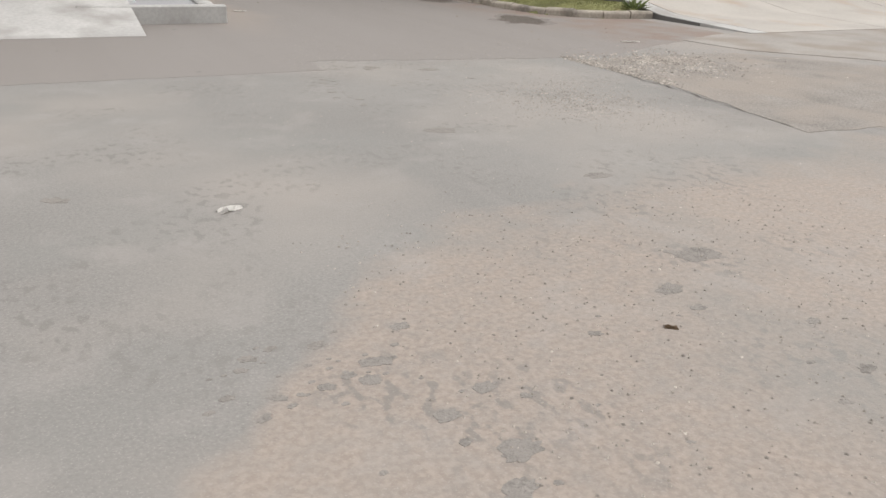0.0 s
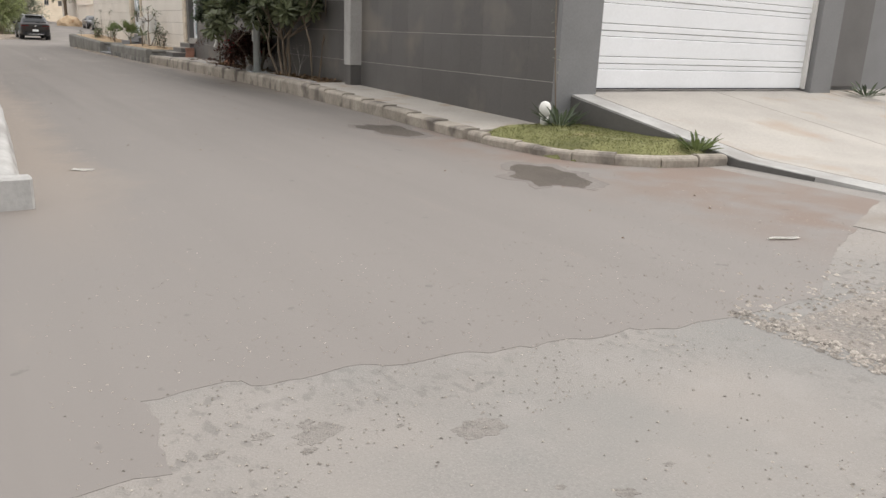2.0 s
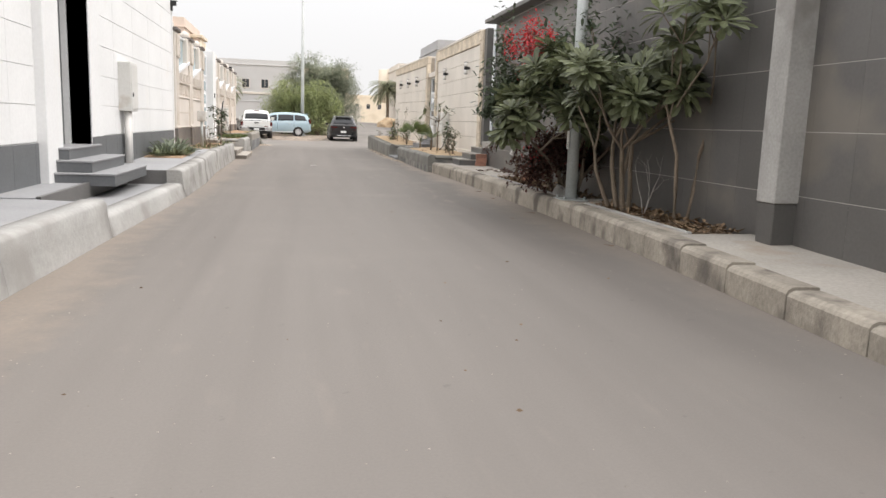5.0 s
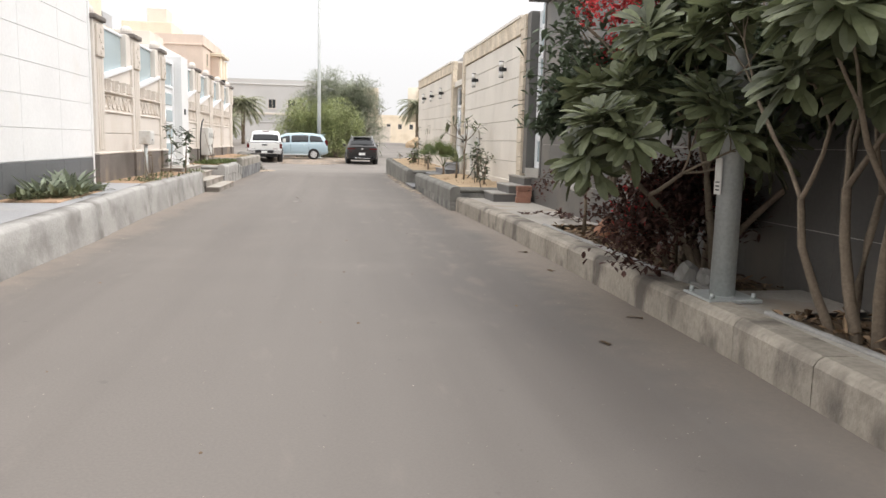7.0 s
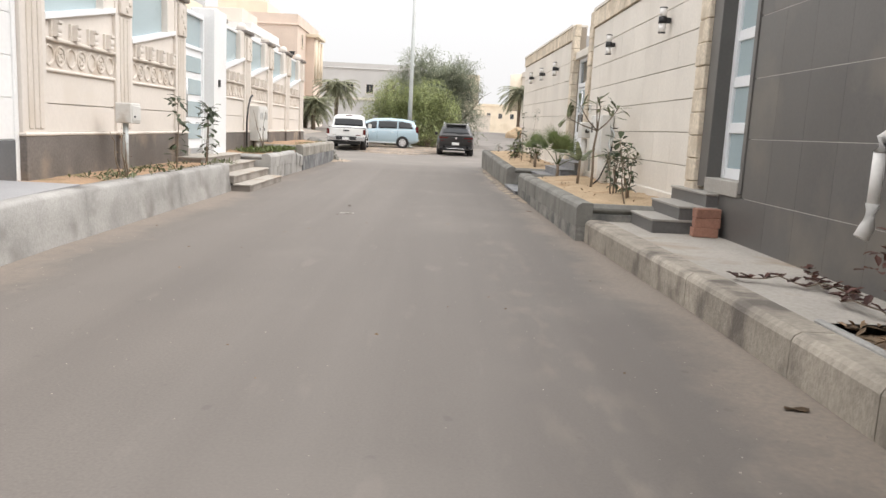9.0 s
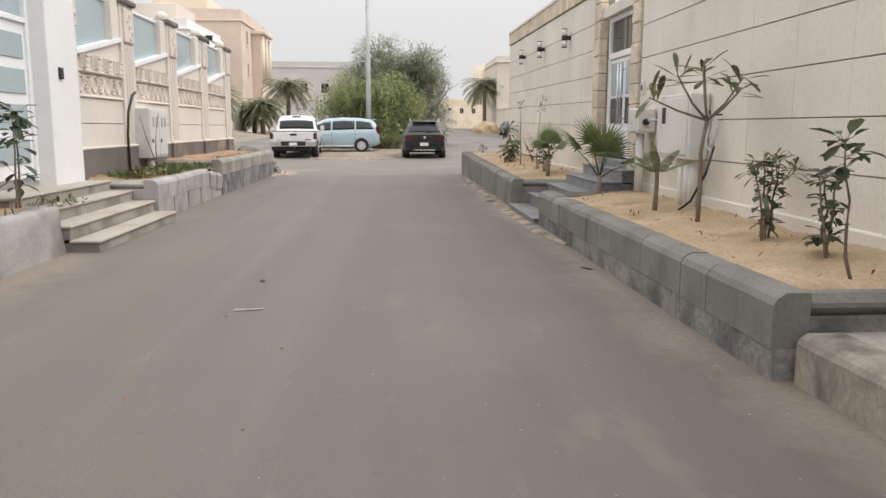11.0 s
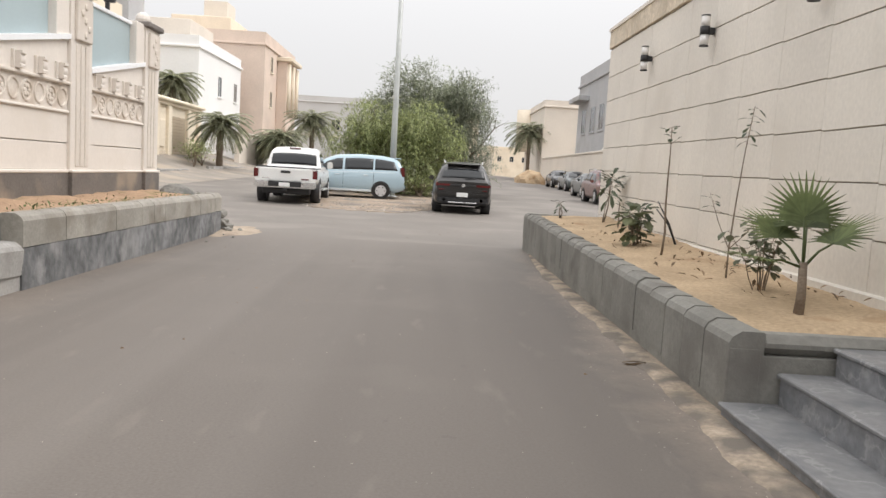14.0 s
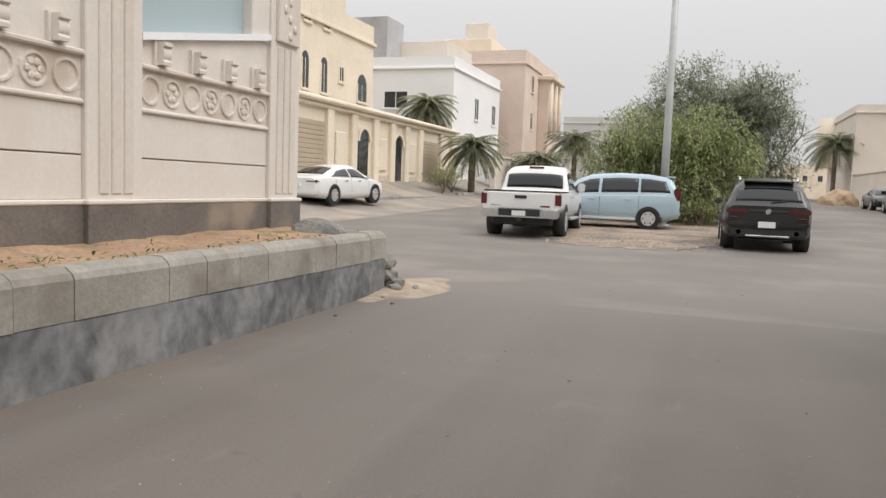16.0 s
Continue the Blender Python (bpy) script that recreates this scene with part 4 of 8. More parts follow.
# ---------- block planters ----------
ROUGH_FOOT = mat("rough_cement_foot", (0.235, 0.225, 0.205), 0.92, 0.25, 2.0, 20, 0.2, 0.9, 25, stain=(0.12, 0.12, 0.115), stain_scale=2.2, stain_at=0.52, spec=0.2)
def block_planter(name, y0, y1, x_face, x_back, top, label, base=0.0, side=1, soil=SAND, blk=0.42, material=BLOCK, rise=0.0, base_mat=BLOCK, gap=0.0045):
    """Two courses of blocks under chamfered cap stones. Side 1: the face looks to -x; side -1: to +x."""
    p = thing(name, label, "planter", kind="structure")
    turn = 0 if side > 0 else math.pi
    mid = base or 0.24
    n = round((y1 - y0) / blk)
    step = (y1 - y0) / n
    upper = kerb_block("planter_cap", step, 0.22, top, material, 0.075, mid - rise, gap)
    pieces("block", upper, [((x_face + rng.uniform(-0.004, 0.004), y0 + (i + 0.5) * step, rise * (i + 0.5) / n + rng.uniform(-0.004, 0.004)), turn + rng.uniform(-0.006, 0.006)) for i in range(n)], p)
    low_bm = box(0.004, 0.2, -step * 0.748, step * 0.748, -0.05, mid + (rise if rise else -0.003), bevel=0.004)
    lower = piece_mesh("planter_base", low_bm, base_mat)
    k = max(1, round(n / 1.5))
    pieces("block", lower, [((x_face + side * rng.uniform(0.0, 0.005), y0 + step * 0.75 + i * (y1 - y0 - step * 1.5) / max(1, k - 1), 0), turn) for i in range(k)], p)
    for y in (y0, y1 - 0.18):
        zt = top - 0.01 + (rise if y > y0 else 0)
        a, b = min(x_face + side * 0.18, x_back), max(x_face + side * 0.18, x_back)
        part("end_wall", box(a, b, y + 0.006, y + 0.174, -0.05, zt - 0.13, bevel=0.006), base_mat, p)
        part("end_cap", box(a, b, y, y + 0.19, zt - 0.128, zt, bevel=0.05), material, p)
    bm = bmesh.new()
    xs, ys2 = span(min(x_face + side * 0.15, x_back), max(x_face + side * 0.15, x_back), 8), span(y0 + 0.1, y1 - 0.1, int((y1 - y0) * 4))
    g = [[bm.verts.new((x, y, top + rise * (y - y0) / (y1 - y0) - 0.05 - (0.1 if y in (ys2[0], ys2[-1]) else 0.0) + 0.05 * noise.noise((x * 2.2, y * 2.2, 7)) + 0.02 * noise.noise((x * 9, y * 9, 2)) + 0.05 * abs(x - x_face))) for x in xs] for y in ys2]
    for r0, r1 in zip(g, g[1:]):
        for i in range(len(xs) - 1):
            bm.faces.new((r0[i], r0[i + 1], r1[i + 1], r1[i])).smooth = True
    part("soil", bm, soil, p)
    return p


PALE_BLOCK = mat("sandy_grey_block", (0.3, 0.283, 0.25), 0.88, 0.16, 1.4, 26, 0.12, 0.25, 50, stain=(0.22, 0.2, 0.17), stain_scale=2.0, stain_at=0.58, rand=0.07, spec=0.2)
block_planter("planter_right_1", 39.45, 46.55, 8.46, 9.96, 0.52, "long planter of grey concrete blocks filled with orange sand", base=0.19, blk=0.47, base_mat=ROUGH_FOOT)
block_planter("planter_right_2", 49.0, 59.1, 8.43, 9.96, 0.53, "raised planter of grey concrete blocks filled with orange sand", rise=0.19)
block_planter("planter_left_low", 47.46, 51.9, 2.64, 1.42, 0.62, "weedy planter of grey concrete blocks on a dark base", base=0.3, side=-1, soil=RED_SAND, blk=0.55, base_mat=CONCRETE, material=CONCRETE, gap=0.006)
for o in [q for q in bpy.data.objects["planter_left_low"].children if q.data.name.startswith("planter_cap") and q.location.y > 50.9]:
    o.location.z -= 0.05 + 0.12 * (o.location.y - 50.9)
    o.rotation_euler = (0.05, -0.06, o.rotation_euler.z + 0.05)
block_planter("planter_left", 51.9, 59.0, 2.66, 1.42, 0.75, "raised planter of concrete blocks on a dark rendered base with reddish soil", base=0.42, side=-1, soil=RED_SAND, blk=0.45, base_mat=DARK_RENDER, material=PALE_BLOCK, gap=0.003)

# marble steps up to the gate
ms = thing("marble_steps", "grey veined marble steps up to the white gate", "steps")
STEP_X, STEP_Z = (8.385, 8.73, 9.06, 9.4, 9.71), (0.1, 0.295, 0.467, 0.64, 0.815)
for i in range(5):
    x0, z = STEP_X[i], STEP_Z[i]
    z0 = -0.02 if i == 0 else STEP_Z[i - 1] - 0.01
    part("step", box(x0 + 0.02, 10.3, 46.6, 48.97, z0, z - 0.03, bevel=0.004), MARBLE, ms)
    part("tread", box(x0, STEP_X[i + 1] + 0.03 if i < 4 else 10.3, 46.58, 48.985, z - 0.03, z, bevel=0.008), MARBLE_TOP, ms, "pale dusty marble tread")
part("landing", box(10.0, 10.3, 46.8, 49.2, 0.81, 0.93, bevel=0.01), MARBLE_TOP, ms)

# ---------- left side: white house, terrace ----------
lk = thing("kerb_left", "whitewashed concrete terrace edge stained grey at the foot", "kerb", kind="structure")
LEFT_KERB = [(2.2, 14.9), (2.42, 19.5), (2.42, 22.5), (2.52, 26.3), (2.68, 30.9), (2.68, 34.0), (2.56, 37.0), (2.5, 44.3)]
def left_top(y):
    return 0.25 + 0.19 * max(0.0, min(1.0, (y - 15.0) / 7.0))


def cast_kerb(y0, y1, top, material, width=0.27, cut=0.045, step=0.35):
    """A length of kerb cast in place along the terrace: worn rounded edge, leaning face, uneven line."""
    bm = bmesh.new()
    k = max(2, round((y1 - y0) / step))
    rows = []
    for i in range(k + 1):
        y = y0 + (y1 - y0) * i / k
        x, z = on_line(LEFT_KERB, y), top(y)
        w1, w2 = 0.012 * noise.noise((y * 1.9, 3, 0)), 0.01 * noise.noise((y * 2.7, 7, 0))
        prof = [(x + 0.05 + w1, -0.05), (x + 0.035 + w1, 0.06), (x + w1, z * 0.55), (x - 0.01 + w2, z - cut), (x - 0.02 - cut * 0.4 + w2, z - cut * 0.3 + w2), (x - cut - 0.03, z + w2), (x - width, z + w2 * 0.5), (x - width, -0.05)]
        rows.append([bm.verts.new((px, y, pz)) for px, pz in prof])
    for r0, r1 in zip(rows, rows[1:]):
        for j in range(7):
            bm.faces.new((r0[j], r0[j + 1], r1[j + 1], r1[j])).smooth = j < 6
    bm.faces.new(rows[0])
    bm.faces.new(rows[-1][::-1])
    bmesh.ops.recalc_face_normals(bm, faces=bm.faces)
    return part("kerb_length", bm, material, lk)


for y0, y1 in ((15.0, 19.4), (19.403, 23.2), (23.203, 26.2)):
    cast_kerb(y0, y1, left_top, WHITE_KERB)
cast_kerb(26.2, 30.9, lambda y: 0.25, WHITE_KERB)
for y0, y1 in ((30.9, 34.3), (34.303, 37.9), (37.903, 41.2), (41.203, 44.25)):
    cast_kerb(y0, y1, lambda y: 0.47 + 0.07 * min(1.0, (y - 30.9) / 6), CONCRETE)
def terrace(name, outline, z):
    return slab(name, outline, 0.0, z, GREY_PAVE, "grey paved terrace before the white house", "pavement")
near_terrace = terrace("pavement_7", [(2.0, 15.0), (2.2, 20.0), (2.22, 24.0), (2.3, 26.2), (1.7, 26.4), (0.4, 26.4), (0.4, 24.0), (0.4, 20.0), (0.4, 15.0)], 0.42)
for v in near_terrace.data.vertices:
    if v.co.z > 0.2:
        v.co.z = left_top(v.co.y) - 0.035
tagged(part("terrace_front", box(0.3, 2.3, 14.86, 15.02, -0.02, 0.252, bevel=0.02), WHITE_KERB), "whitewashed front kerb of the terrace with a rough foot", "kerb", kind="structure")
terrace("pavement_8", [(1.75, 26.4), (1.75, 31.0), (0.4, 31.0), (0.4, 26.4)], 0.42)
high_terrace = terrace("pavement_9", [(2.45, 31.0), (2.45, 34.0), (2.34, 38.2), (0.4, 38.2), (0.4, 31.0)], 0.5)
for v in high_terrace.data.vertices:
    if v.co.z > 0.2:
        v.co.z = 0.46 + 0.1 * (v.co.y - 31.0) / 7.2
slab("pavement_10", [(2.3, 26.2), (2.45, 31.0), (1.75, 31.0), (1.75, 26.2)], 0.0, 0.22, GREY_PAVE, "sunken grey step along the terrace edge", "pavement")
part("terrace_riser_end", box(1.76, 2.42, 30.93, 30.985, 0.19, 0.462, bevel=0.004), STEP_TILE)
tagged(bpy.data.objects["terrace_riser_end"], "dark tiled end of the terrace step", "step", kind="structure")
part("terrace_riser", box(1.7, 1.76, 26.4, 31.0, 0.19, 0.435, bevel=0.004), STEP_TILE)
tagged(bpy.data.objects["terrace_riser"], "dark tiled riser of the terrace step", "step", kind="structure")
slab("pavement_11", [(2.3, 38.2), (2.26, 44.3), (1.36, 44.3), (1.36, 38.2)], 0.0, 0.525, RED_SAND, "dry planted strip of soil before the cream wall", "planter bed")
# front ramp of the corner
tagged(part("pavement_12", prism(bmesh.new(), [(13.6, -0.03), (13.6, 0.005), (15.6, 0.36), (15.6, -0.03)], "x", -6.0, 1.0), WHITE_KERB), "pale sloping concrete ramp at the house corner", "pavement", kind="structure")

ww = thing("wall_left_white", "white painted house wall with thin joints and a grey base", "wall", kind="structure")
for y0, y1, W_X, lift in ((15.6, 29.0, 1.15, 0.0), (30.3, 38.66, 1.36, 0.05)):
    part("wall_core", box(W_X - 0.3, W_X, y0, y1, 0.0, 5.0), WHITE_WALL, ww)
    n = round((y1 - y0) / 1.6)
    stp = (y1 - y0) / n
    for z0, z1 in zip(span(0.98 + lift, 5.0, 8), span(0.98 + lift, 5.0, 8)[1:]):
        me = piece_mesh("panel_mesh", box(-0.01, 0.014, -stp / 2 + 0.003, stp / 2 - 0.003, 0.004, z1 - z0 - 0.004, bevel=0.003), WHITE_WALL)
        pieces("panel", me, [((W_X, y0 + (i + 0.5) * stp, z0), 0) for i in range(n)], ww)
    me = piece_mesh("base_tile_mesh", box(-0.01, 0.03, -stp / 4 + 0.003, stp / 4 - 0.003, 0.0, 0.56, bevel=0.003), BASE_GREY)
    pieces("base_tile", me, [((W_X, y0 + (i + 0.5) * stp / 2, 0.41 + lift), 0) for i in range(2 * n)], ww)
part("side_wall", box(-9.0, 0.85, 15.62, 15.92, 0.0, 5.0), WHITE_WALL, ww)
part("back_wall", box(-9.3, -9.0, 15.62, 58.9, 0.0, 5.0), WHITE_WALL, ww)
part("end_pilaster", box(1.0, 1.4, 38.6, 38.685, 0.0, 5.0, bevel=0.01), WHITE_WALL, ww)
part("door_pier", box(0.7, 1.3, 28.3, 29.0, 0.4, 5.0, bevel=0.01), WHITE_WALL, ww)
part("door_pier", box(0.7, 1.385, 30.3, 31.0, 0.4, 5.0, bevel=0.01), WHITE_WALL, ww)
part("lintel", box(0.85, 1.16, 29.0, 30.3, 3.4, 5.0), WHITE_WALL, ww)
d3 = thing("door_3", "dark metal entrance door at the top of tiled steps", "door", kind="structure")
part("door_leaf", box(0.9, 0.96, 29.0, 30.3, 0.9, 3.4, bevel=0.005), BASE_GREY, d3)
part("door_frame", box(0.96, 1.02, 29.0, 29.1, 0.9, 3.4, bevel=0.005), BLACK, d3)
part("handle", tube(bmesh.new(), [(1.0, 29.25, 1.6), (1.0, 29.25, 2.2)], 0.018, 8), CHROME, d3)
ls = thing("entrance_steps", "dark tiled steps with grey treads up to the entrance", "steps")
for i in range(3):
    z = 0.56 + 0.17 * i
    part("step", box(0.9, 2.1 - 0.33 * i, 28.5 + 0.12 * i, 30.8 - 0.12 * i, 0.38, z - 0.03, bevel=0.004), BASE_GREY, ls)
    part("tread", box(0.9, 2.115 - 0.33 * i, 28.485 + 0.12 * i, 30.815 - 0.12 * i, z - 0.03, z, bevel=0.006), GREY_PAVE, ls)


METER_GREY = mat("dusty_meter_window", (0.33, 0.33, 0.32), 0.35, 0.1, 3.0, 30, 0.08, 0.0, 40)


def meter_box(m, w, d, h, z, label, windows=0, pipes=2, stand=False):
    t = thing("meter_box", label, "meter box", m)
    part("cabinet", box(-0.02, d, -w / 2, w / 2, z, z + h, bevel=0.012), GREY_BOX, t)
    doors = 2 if w > 0.9 else 1
    for i in range(doors):
        y0 = -w / 2 + 0.02 + i * (w / doors)
        dd = part("door", box(d - 0.005, d + 0.014, y0, y0 + w / doors - 0.04, z + 0.04, z + h - 0.04, bevel=0.006), GREY_BOX, t)
        for k in range(windows):
            yw = y0 + 0.12 + k * 0.2
            part("meter_window", box(d + 0.012, d + 0.02, yw, yw + 0.1, z + h * 0.62, z + h * 0.82, bevel=0.004), METER_GREY, dd)
        part("lock", box(d + 0.012, d + 0.03, y0 + 0.05, y0 + 0.09, z + h * 0.3, z + h * 0.38, bevel=0.004), BLACK, dd)
    for k in range(pipes):
        y = -0.09 + 0.16 * k
        part("conduit", tube(bmesh.new(), [(d * 0.45, y, 0.0), (d * 0.45, y, z + 0.01)], 0.055 if not stand else 0.04, 12), PVC if not stand else STEEL, t)
    return t


meter_box(pose(1.378, 32.55, 0.48), 0.57, 0.22, 0.9, 0.98, "pale grey meter box on two white conduits against the white wall")
meter_box(pose(1.168, 23.9, 0.42), 0.5, 0.2, 0.55, 1.3, "small pale meter box with a black cable on the white wall", pipes=1)
meter_box(pose(1.75, 40.9, 0.485), 0.36, 0.22, 0.3, 0.78, "small grey metal meter box on a post in the planted strip", pipes=1, stand=True)
meter_box(pose(1.42, 50.75, 0.55), 1.08, 0.3, 0.94, 0.3, "double grey electricity cabinet with four meter windows", windows=2, pipes=2)


# ---------- ornate cream wall ----------
OX = 1.4
ow = thing("wall_left_ornate", "ornate cream stone boundary wall with carved frieze and frosted glass", "wall", kind="structure")
part("wall_core", box(OX - 0.35, OX - 0.06, 38.68, 44.5, 0.0, 2.6), CREAM, ow)
part("wall_core", box(OX - 0.35, OX - 0.06, 47.25, 58.3, 0.0, 2.6), CREAM, ow)
part("end_wall", box(-9.0, OX - 0.06, 58.6, 58.9, 0.0, 3.0), CREAM, ow)


def ring(bm, y, z, r, x, w=0.022):
    n = 18
    vs = []
    for k in range(n):
        a = 2 * math.pi * k / n
        c, s = math.cos(a), math.sin(a)
        vs.append([bm.verts.new((x + dx, y + rr * c, z + rr * s)) for rr, dx in ((r - w, 0), (r - w * 0.5, 0.02), (r + w * 0.5, 0.02), (r + w, 0))])
    for k in range(n):
        for i in range(3):
            bm.faces.new((vs[k][i], vs[(k + 1) % n][i], vs[(k + 1) % n][i + 1], vs[k][i + 1]))


def ornate_pilaster(y0, y1):
    p = part("pilaster", box(OX - 0.36, OX + 0.05, y0, y1, 1.1, 3.62, bevel=0.01), CREAM, ow, "fluted cream stone pilaster")
    w = (y1 - y0)
    for k in range(3):
        a = y0 + w * (0.2 + 0.22 * k)
        part("flute", box(OX + 0.045, OX + 0.066, a, a + w * 0.17, 1.16, 2.9, bevel=0.01), FLUTED, p)
    pl = part("carved_plate", box(OX + 0.045, OX + 0.1, y0 + w * 0.14, y1 - w * 0.14, 2.95, 3.55, bevel=0.012), FLUTED, p)
    bm = bmesh.new()
    for k in range(5):
        bmesh.ops.create_icosphere(bm, subdivisions=1, radius=0.055, matrix=Matrix.Translation((OX + 0.1, y0 + w * (0.5 + 0.16 * (k % 2) * (1 if k < 2 else -1)), 3.04 + 0.1 * k)) @ Matrix.Diagonal((0.5, 1, 1.1, 1)))
    part("relief", bm, FLUTED, pl)
    part("cap", box(OX - 0.4, OX + 0.12, y0 - 0.04, y1 + 0.04, 3.62, 3.72, bevel=0.02), PLINTH, p)
    bm = bmesh.new()
    bmesh.ops.create_uvsphere(bm, u_segments=14, v_segments=8, radius=0.13, matrix=Matrix.Translation((OX - 0.14, (y0 + y1) / 2, 3.8)))
    part("finial", bm, CREAM, p)
    part("plinth", box(OX - 0.3, OX + 0.09, y0 - 0.015, y1 + 0.015, 0.35, 1.07, bevel=0.008), PLINTH, p)
    part("plinth_rim", box(OX - 0.3, OX + 0.1, y0 - 0.03, y1 + 0.03, 1.07, 1.115, bevel=0.012), CREAM, p)


def ornate_panel(y0, y1, slope=True):
    part("plinth", box(OX - 0.3, OX + 0.03, y0, y1, 0.35, 1.07, bevel=0.006), PLINTH, ow)
    part("plinth_rim", box(OX - 0.3, OX + 0.04, y0, y1, 1.07, 1.115, bevel=0.012), CREAM, ow)
    part("stone_panel", box(OX - 0.1, OX, y0, y1, 1.115, 1.48, bevel=0.006), CREAM, ow)
    part("stone_panel", box(OX - 0.1, OX, y0, y1, 1.492, 1.9, bevel=0.006), CREAM, ow)
    fr = part("frieze", box(OX - 0.1, OX - 0.005, y0, y1, 1.94, 2.3), FRIEZE, ow, "carved frieze of rings and rosettes")
    part("lower_moulding", box(OX - 0.1, OX + 0.035, y0, y1, 1.9, 1.945, bevel=0.014), CREAM, ow)
    part("upper_moulding", box(OX - 0.1, OX + 0.05, y0, y1, 2.295, 2.345, bevel=0.014), FLUTED, ow)
    bm = bmesh.new()
    n = max(2, round((y1 - y0) / 0.3))
    st_ = (y1 - y0) / n
    for k in range(n):
        yc = y0 + (k + 0.5) * st_
        ring(bm, yc, 2.12, 0.125, OX - 0.006)
        if k % 2:
            for a in range(6):
                t = a * math.pi / 3
                bmesh.ops.create_icosphere(bm, subdivisions=1, radius=0.036, matrix=Matrix.Translation((OX, yc + 0.06 * math.cos(t), 2.12 + 0.06 * math.sin(t))) @ Matrix.Diagonal((0.5, 1, 1, 1)))
    part("rosettes", bm, FRIEZE, fr)
    part("upper_panel", prism(bmesh.new(), [(y0, 2.345), (y1, 2.345), (y1, 2.95), (y0, 2.56)], "x", OX - 0.1, OX - 0.008), CREAM, ow)
    part("sloped_ledge", prism(bmesh.new(), [(y0, 2.55), (y1, 2.94), (y1, 3.01), (y0, 2.62)], "x", OX - 0.14, OX + 0.05), WHITE_METAL, ow)
    part("frosted_pane", prism(bmesh.new(), [(y0 + 0.01, 2.61), (y1 - 0.35, 2.95), (y1 - 0.35, 3.6), (y0 + 0.01, 3.6)], "x", OX - 0.12, OX - 0.1), FROST, ow)
    part("pane_frame", box(OX - 0.14, OX - 0.06, y0, y1, 3.58, 3.64, bevel=0.008), WHITE_METAL, ow)
    part("pier_shoulder", box(OX - 0.16, OX + 0.02, y1 - 0.36, y1, 2.9, 3.66, bevel=0.008), CREAM, ow)
    nb = max(3, round((y1 - y0) / 0.54))
    for k in range(nb):
        yc = y0 + (k + 0.5) * (y1 - y0) / nb
        cm = part("corbel", prism(bmesh.new(), [(OX - 0.02, 2.35), (OX + 0.03, 2.35), (OX + 0.03, 2.58), (OX - 0.02, 2.58)], "y", yc - 0.085, yc + 0.085), CREAM, ow)
        scroll = [(OX + 0.03, 2.36), (OX + 0.1, 2.36), (OX + 0.105, 2.39)]
        scroll += [(OX + 0.075 + 0.032 * math.sin(a), 2.465 - 0.06 * math.cos(a)) for a in [0.5 + 0.32 * j for j in range(8)]]
        scroll += [(OX + 0.12, 2.535), (OX + 0.12, 2.57), (OX + 0.03, 2.57)]
        part("scroll", prism(bmesh.new(), scroll, "y", yc - 0.055, yc + 0.055), CREAM, cm)


PILS = [(38.69, 39.3), (41.5, 42.15), (44.3, 44.9), (47.3, 47.75), (49.75, 50.42), (52.6, 53.28), (55.47, 56.14), (58.28, 58.94)]
for a, b in PILS:
    ornate_pilaster(a, b)
for i in (0, 1, 3, 4, 5, 6):
    ornate_panel(PILS[i][1], PILS[i + 1][0])
d4 = thing("door_4", "white metal gate with glazed panels and a glass transom", "door", kind="structure")
part("gate_pier", box(OX - 0.3, OX + 0.22, 46.3, 47.28, 0.3, 3.75, bevel=0.01), WHITE_WALL, d4)
part("gate_leaf", box(OX - 0.12, OX - 0.04, 44.95, 46.28, 0.75, 2.8, bevel=0.006), WHITE_METAL, d4)
for k in range(4):
    part("pane", box(OX - 0.05, OX - 0.02, 45.1, 46.13, 0.95 + 0.46 * k, 1.27 + 0.46 * k, bevel=0.006), FROST, d4)
for y in (44.9, 46.22):
    part("door_frame", box(OX - 0.14, OX + 0.0, y, y + 0.08, 0.7, 3.55, bevel=0.006), WHITE_METAL, d4)
part("transom_pane", box(OX - 0.1, OX - 0.07, 44.98, 46.22, 2.86, 3.48), FROST, d4)
part("transom_bar", box(OX - 0.12, OX, 44.98, 46.22, 2.8, 2.87, bevel=0.006), WHITE_METAL, d4)
part("transom_bar", box(OX - 0.12, OX, 44.98, 46.22, 3.48, 3.56, bevel=0.006), WHITE_METAL, d4)
part("handle", tube(bmesh.new(), [(OX + 0.0, 45.1, 1.4), (OX + 0.0, 45.1, 2.2)], 0.018, 8), CHROME, d4)
ic = thing("intercom", "small black intercom on the white gate pier", "intercom")
part("housing", box(OX + 0.21, OX + 0.25, 46.6, 46.72, 2.1, 2.26, bevel=0.008), BLACK, ic)
STEP_RISER = mat("stained_step_riser", (0.3, 0.275, 0.245), 0.85, 0.18, 1.5, 30, 0.12, 0.25, 60, stain=(0.2, 0.175, 0.15), stain_scale=2.0, stain_at=0.55)
gs = thing("entrance_steps", "pale concrete steps up to the white gate", "steps")
for i, (x, z) in enumerate(((2.92, 0.14), (2.6, 0.31), (2.27, 0.47), (1.95, 0.625))):
    part("step", box(1.3, x - 0.02, 44.3, 47.42, -0.02 if i == 0 else z - 0.17, z - 0.035, bevel=0.008), STEP_RISER, gs)
    part("tread", box(1.3 if i == 3 else x - 0.36, x, 44.28, 47.43, z - 0.035, z, bevel=0.01), WALK, gs)


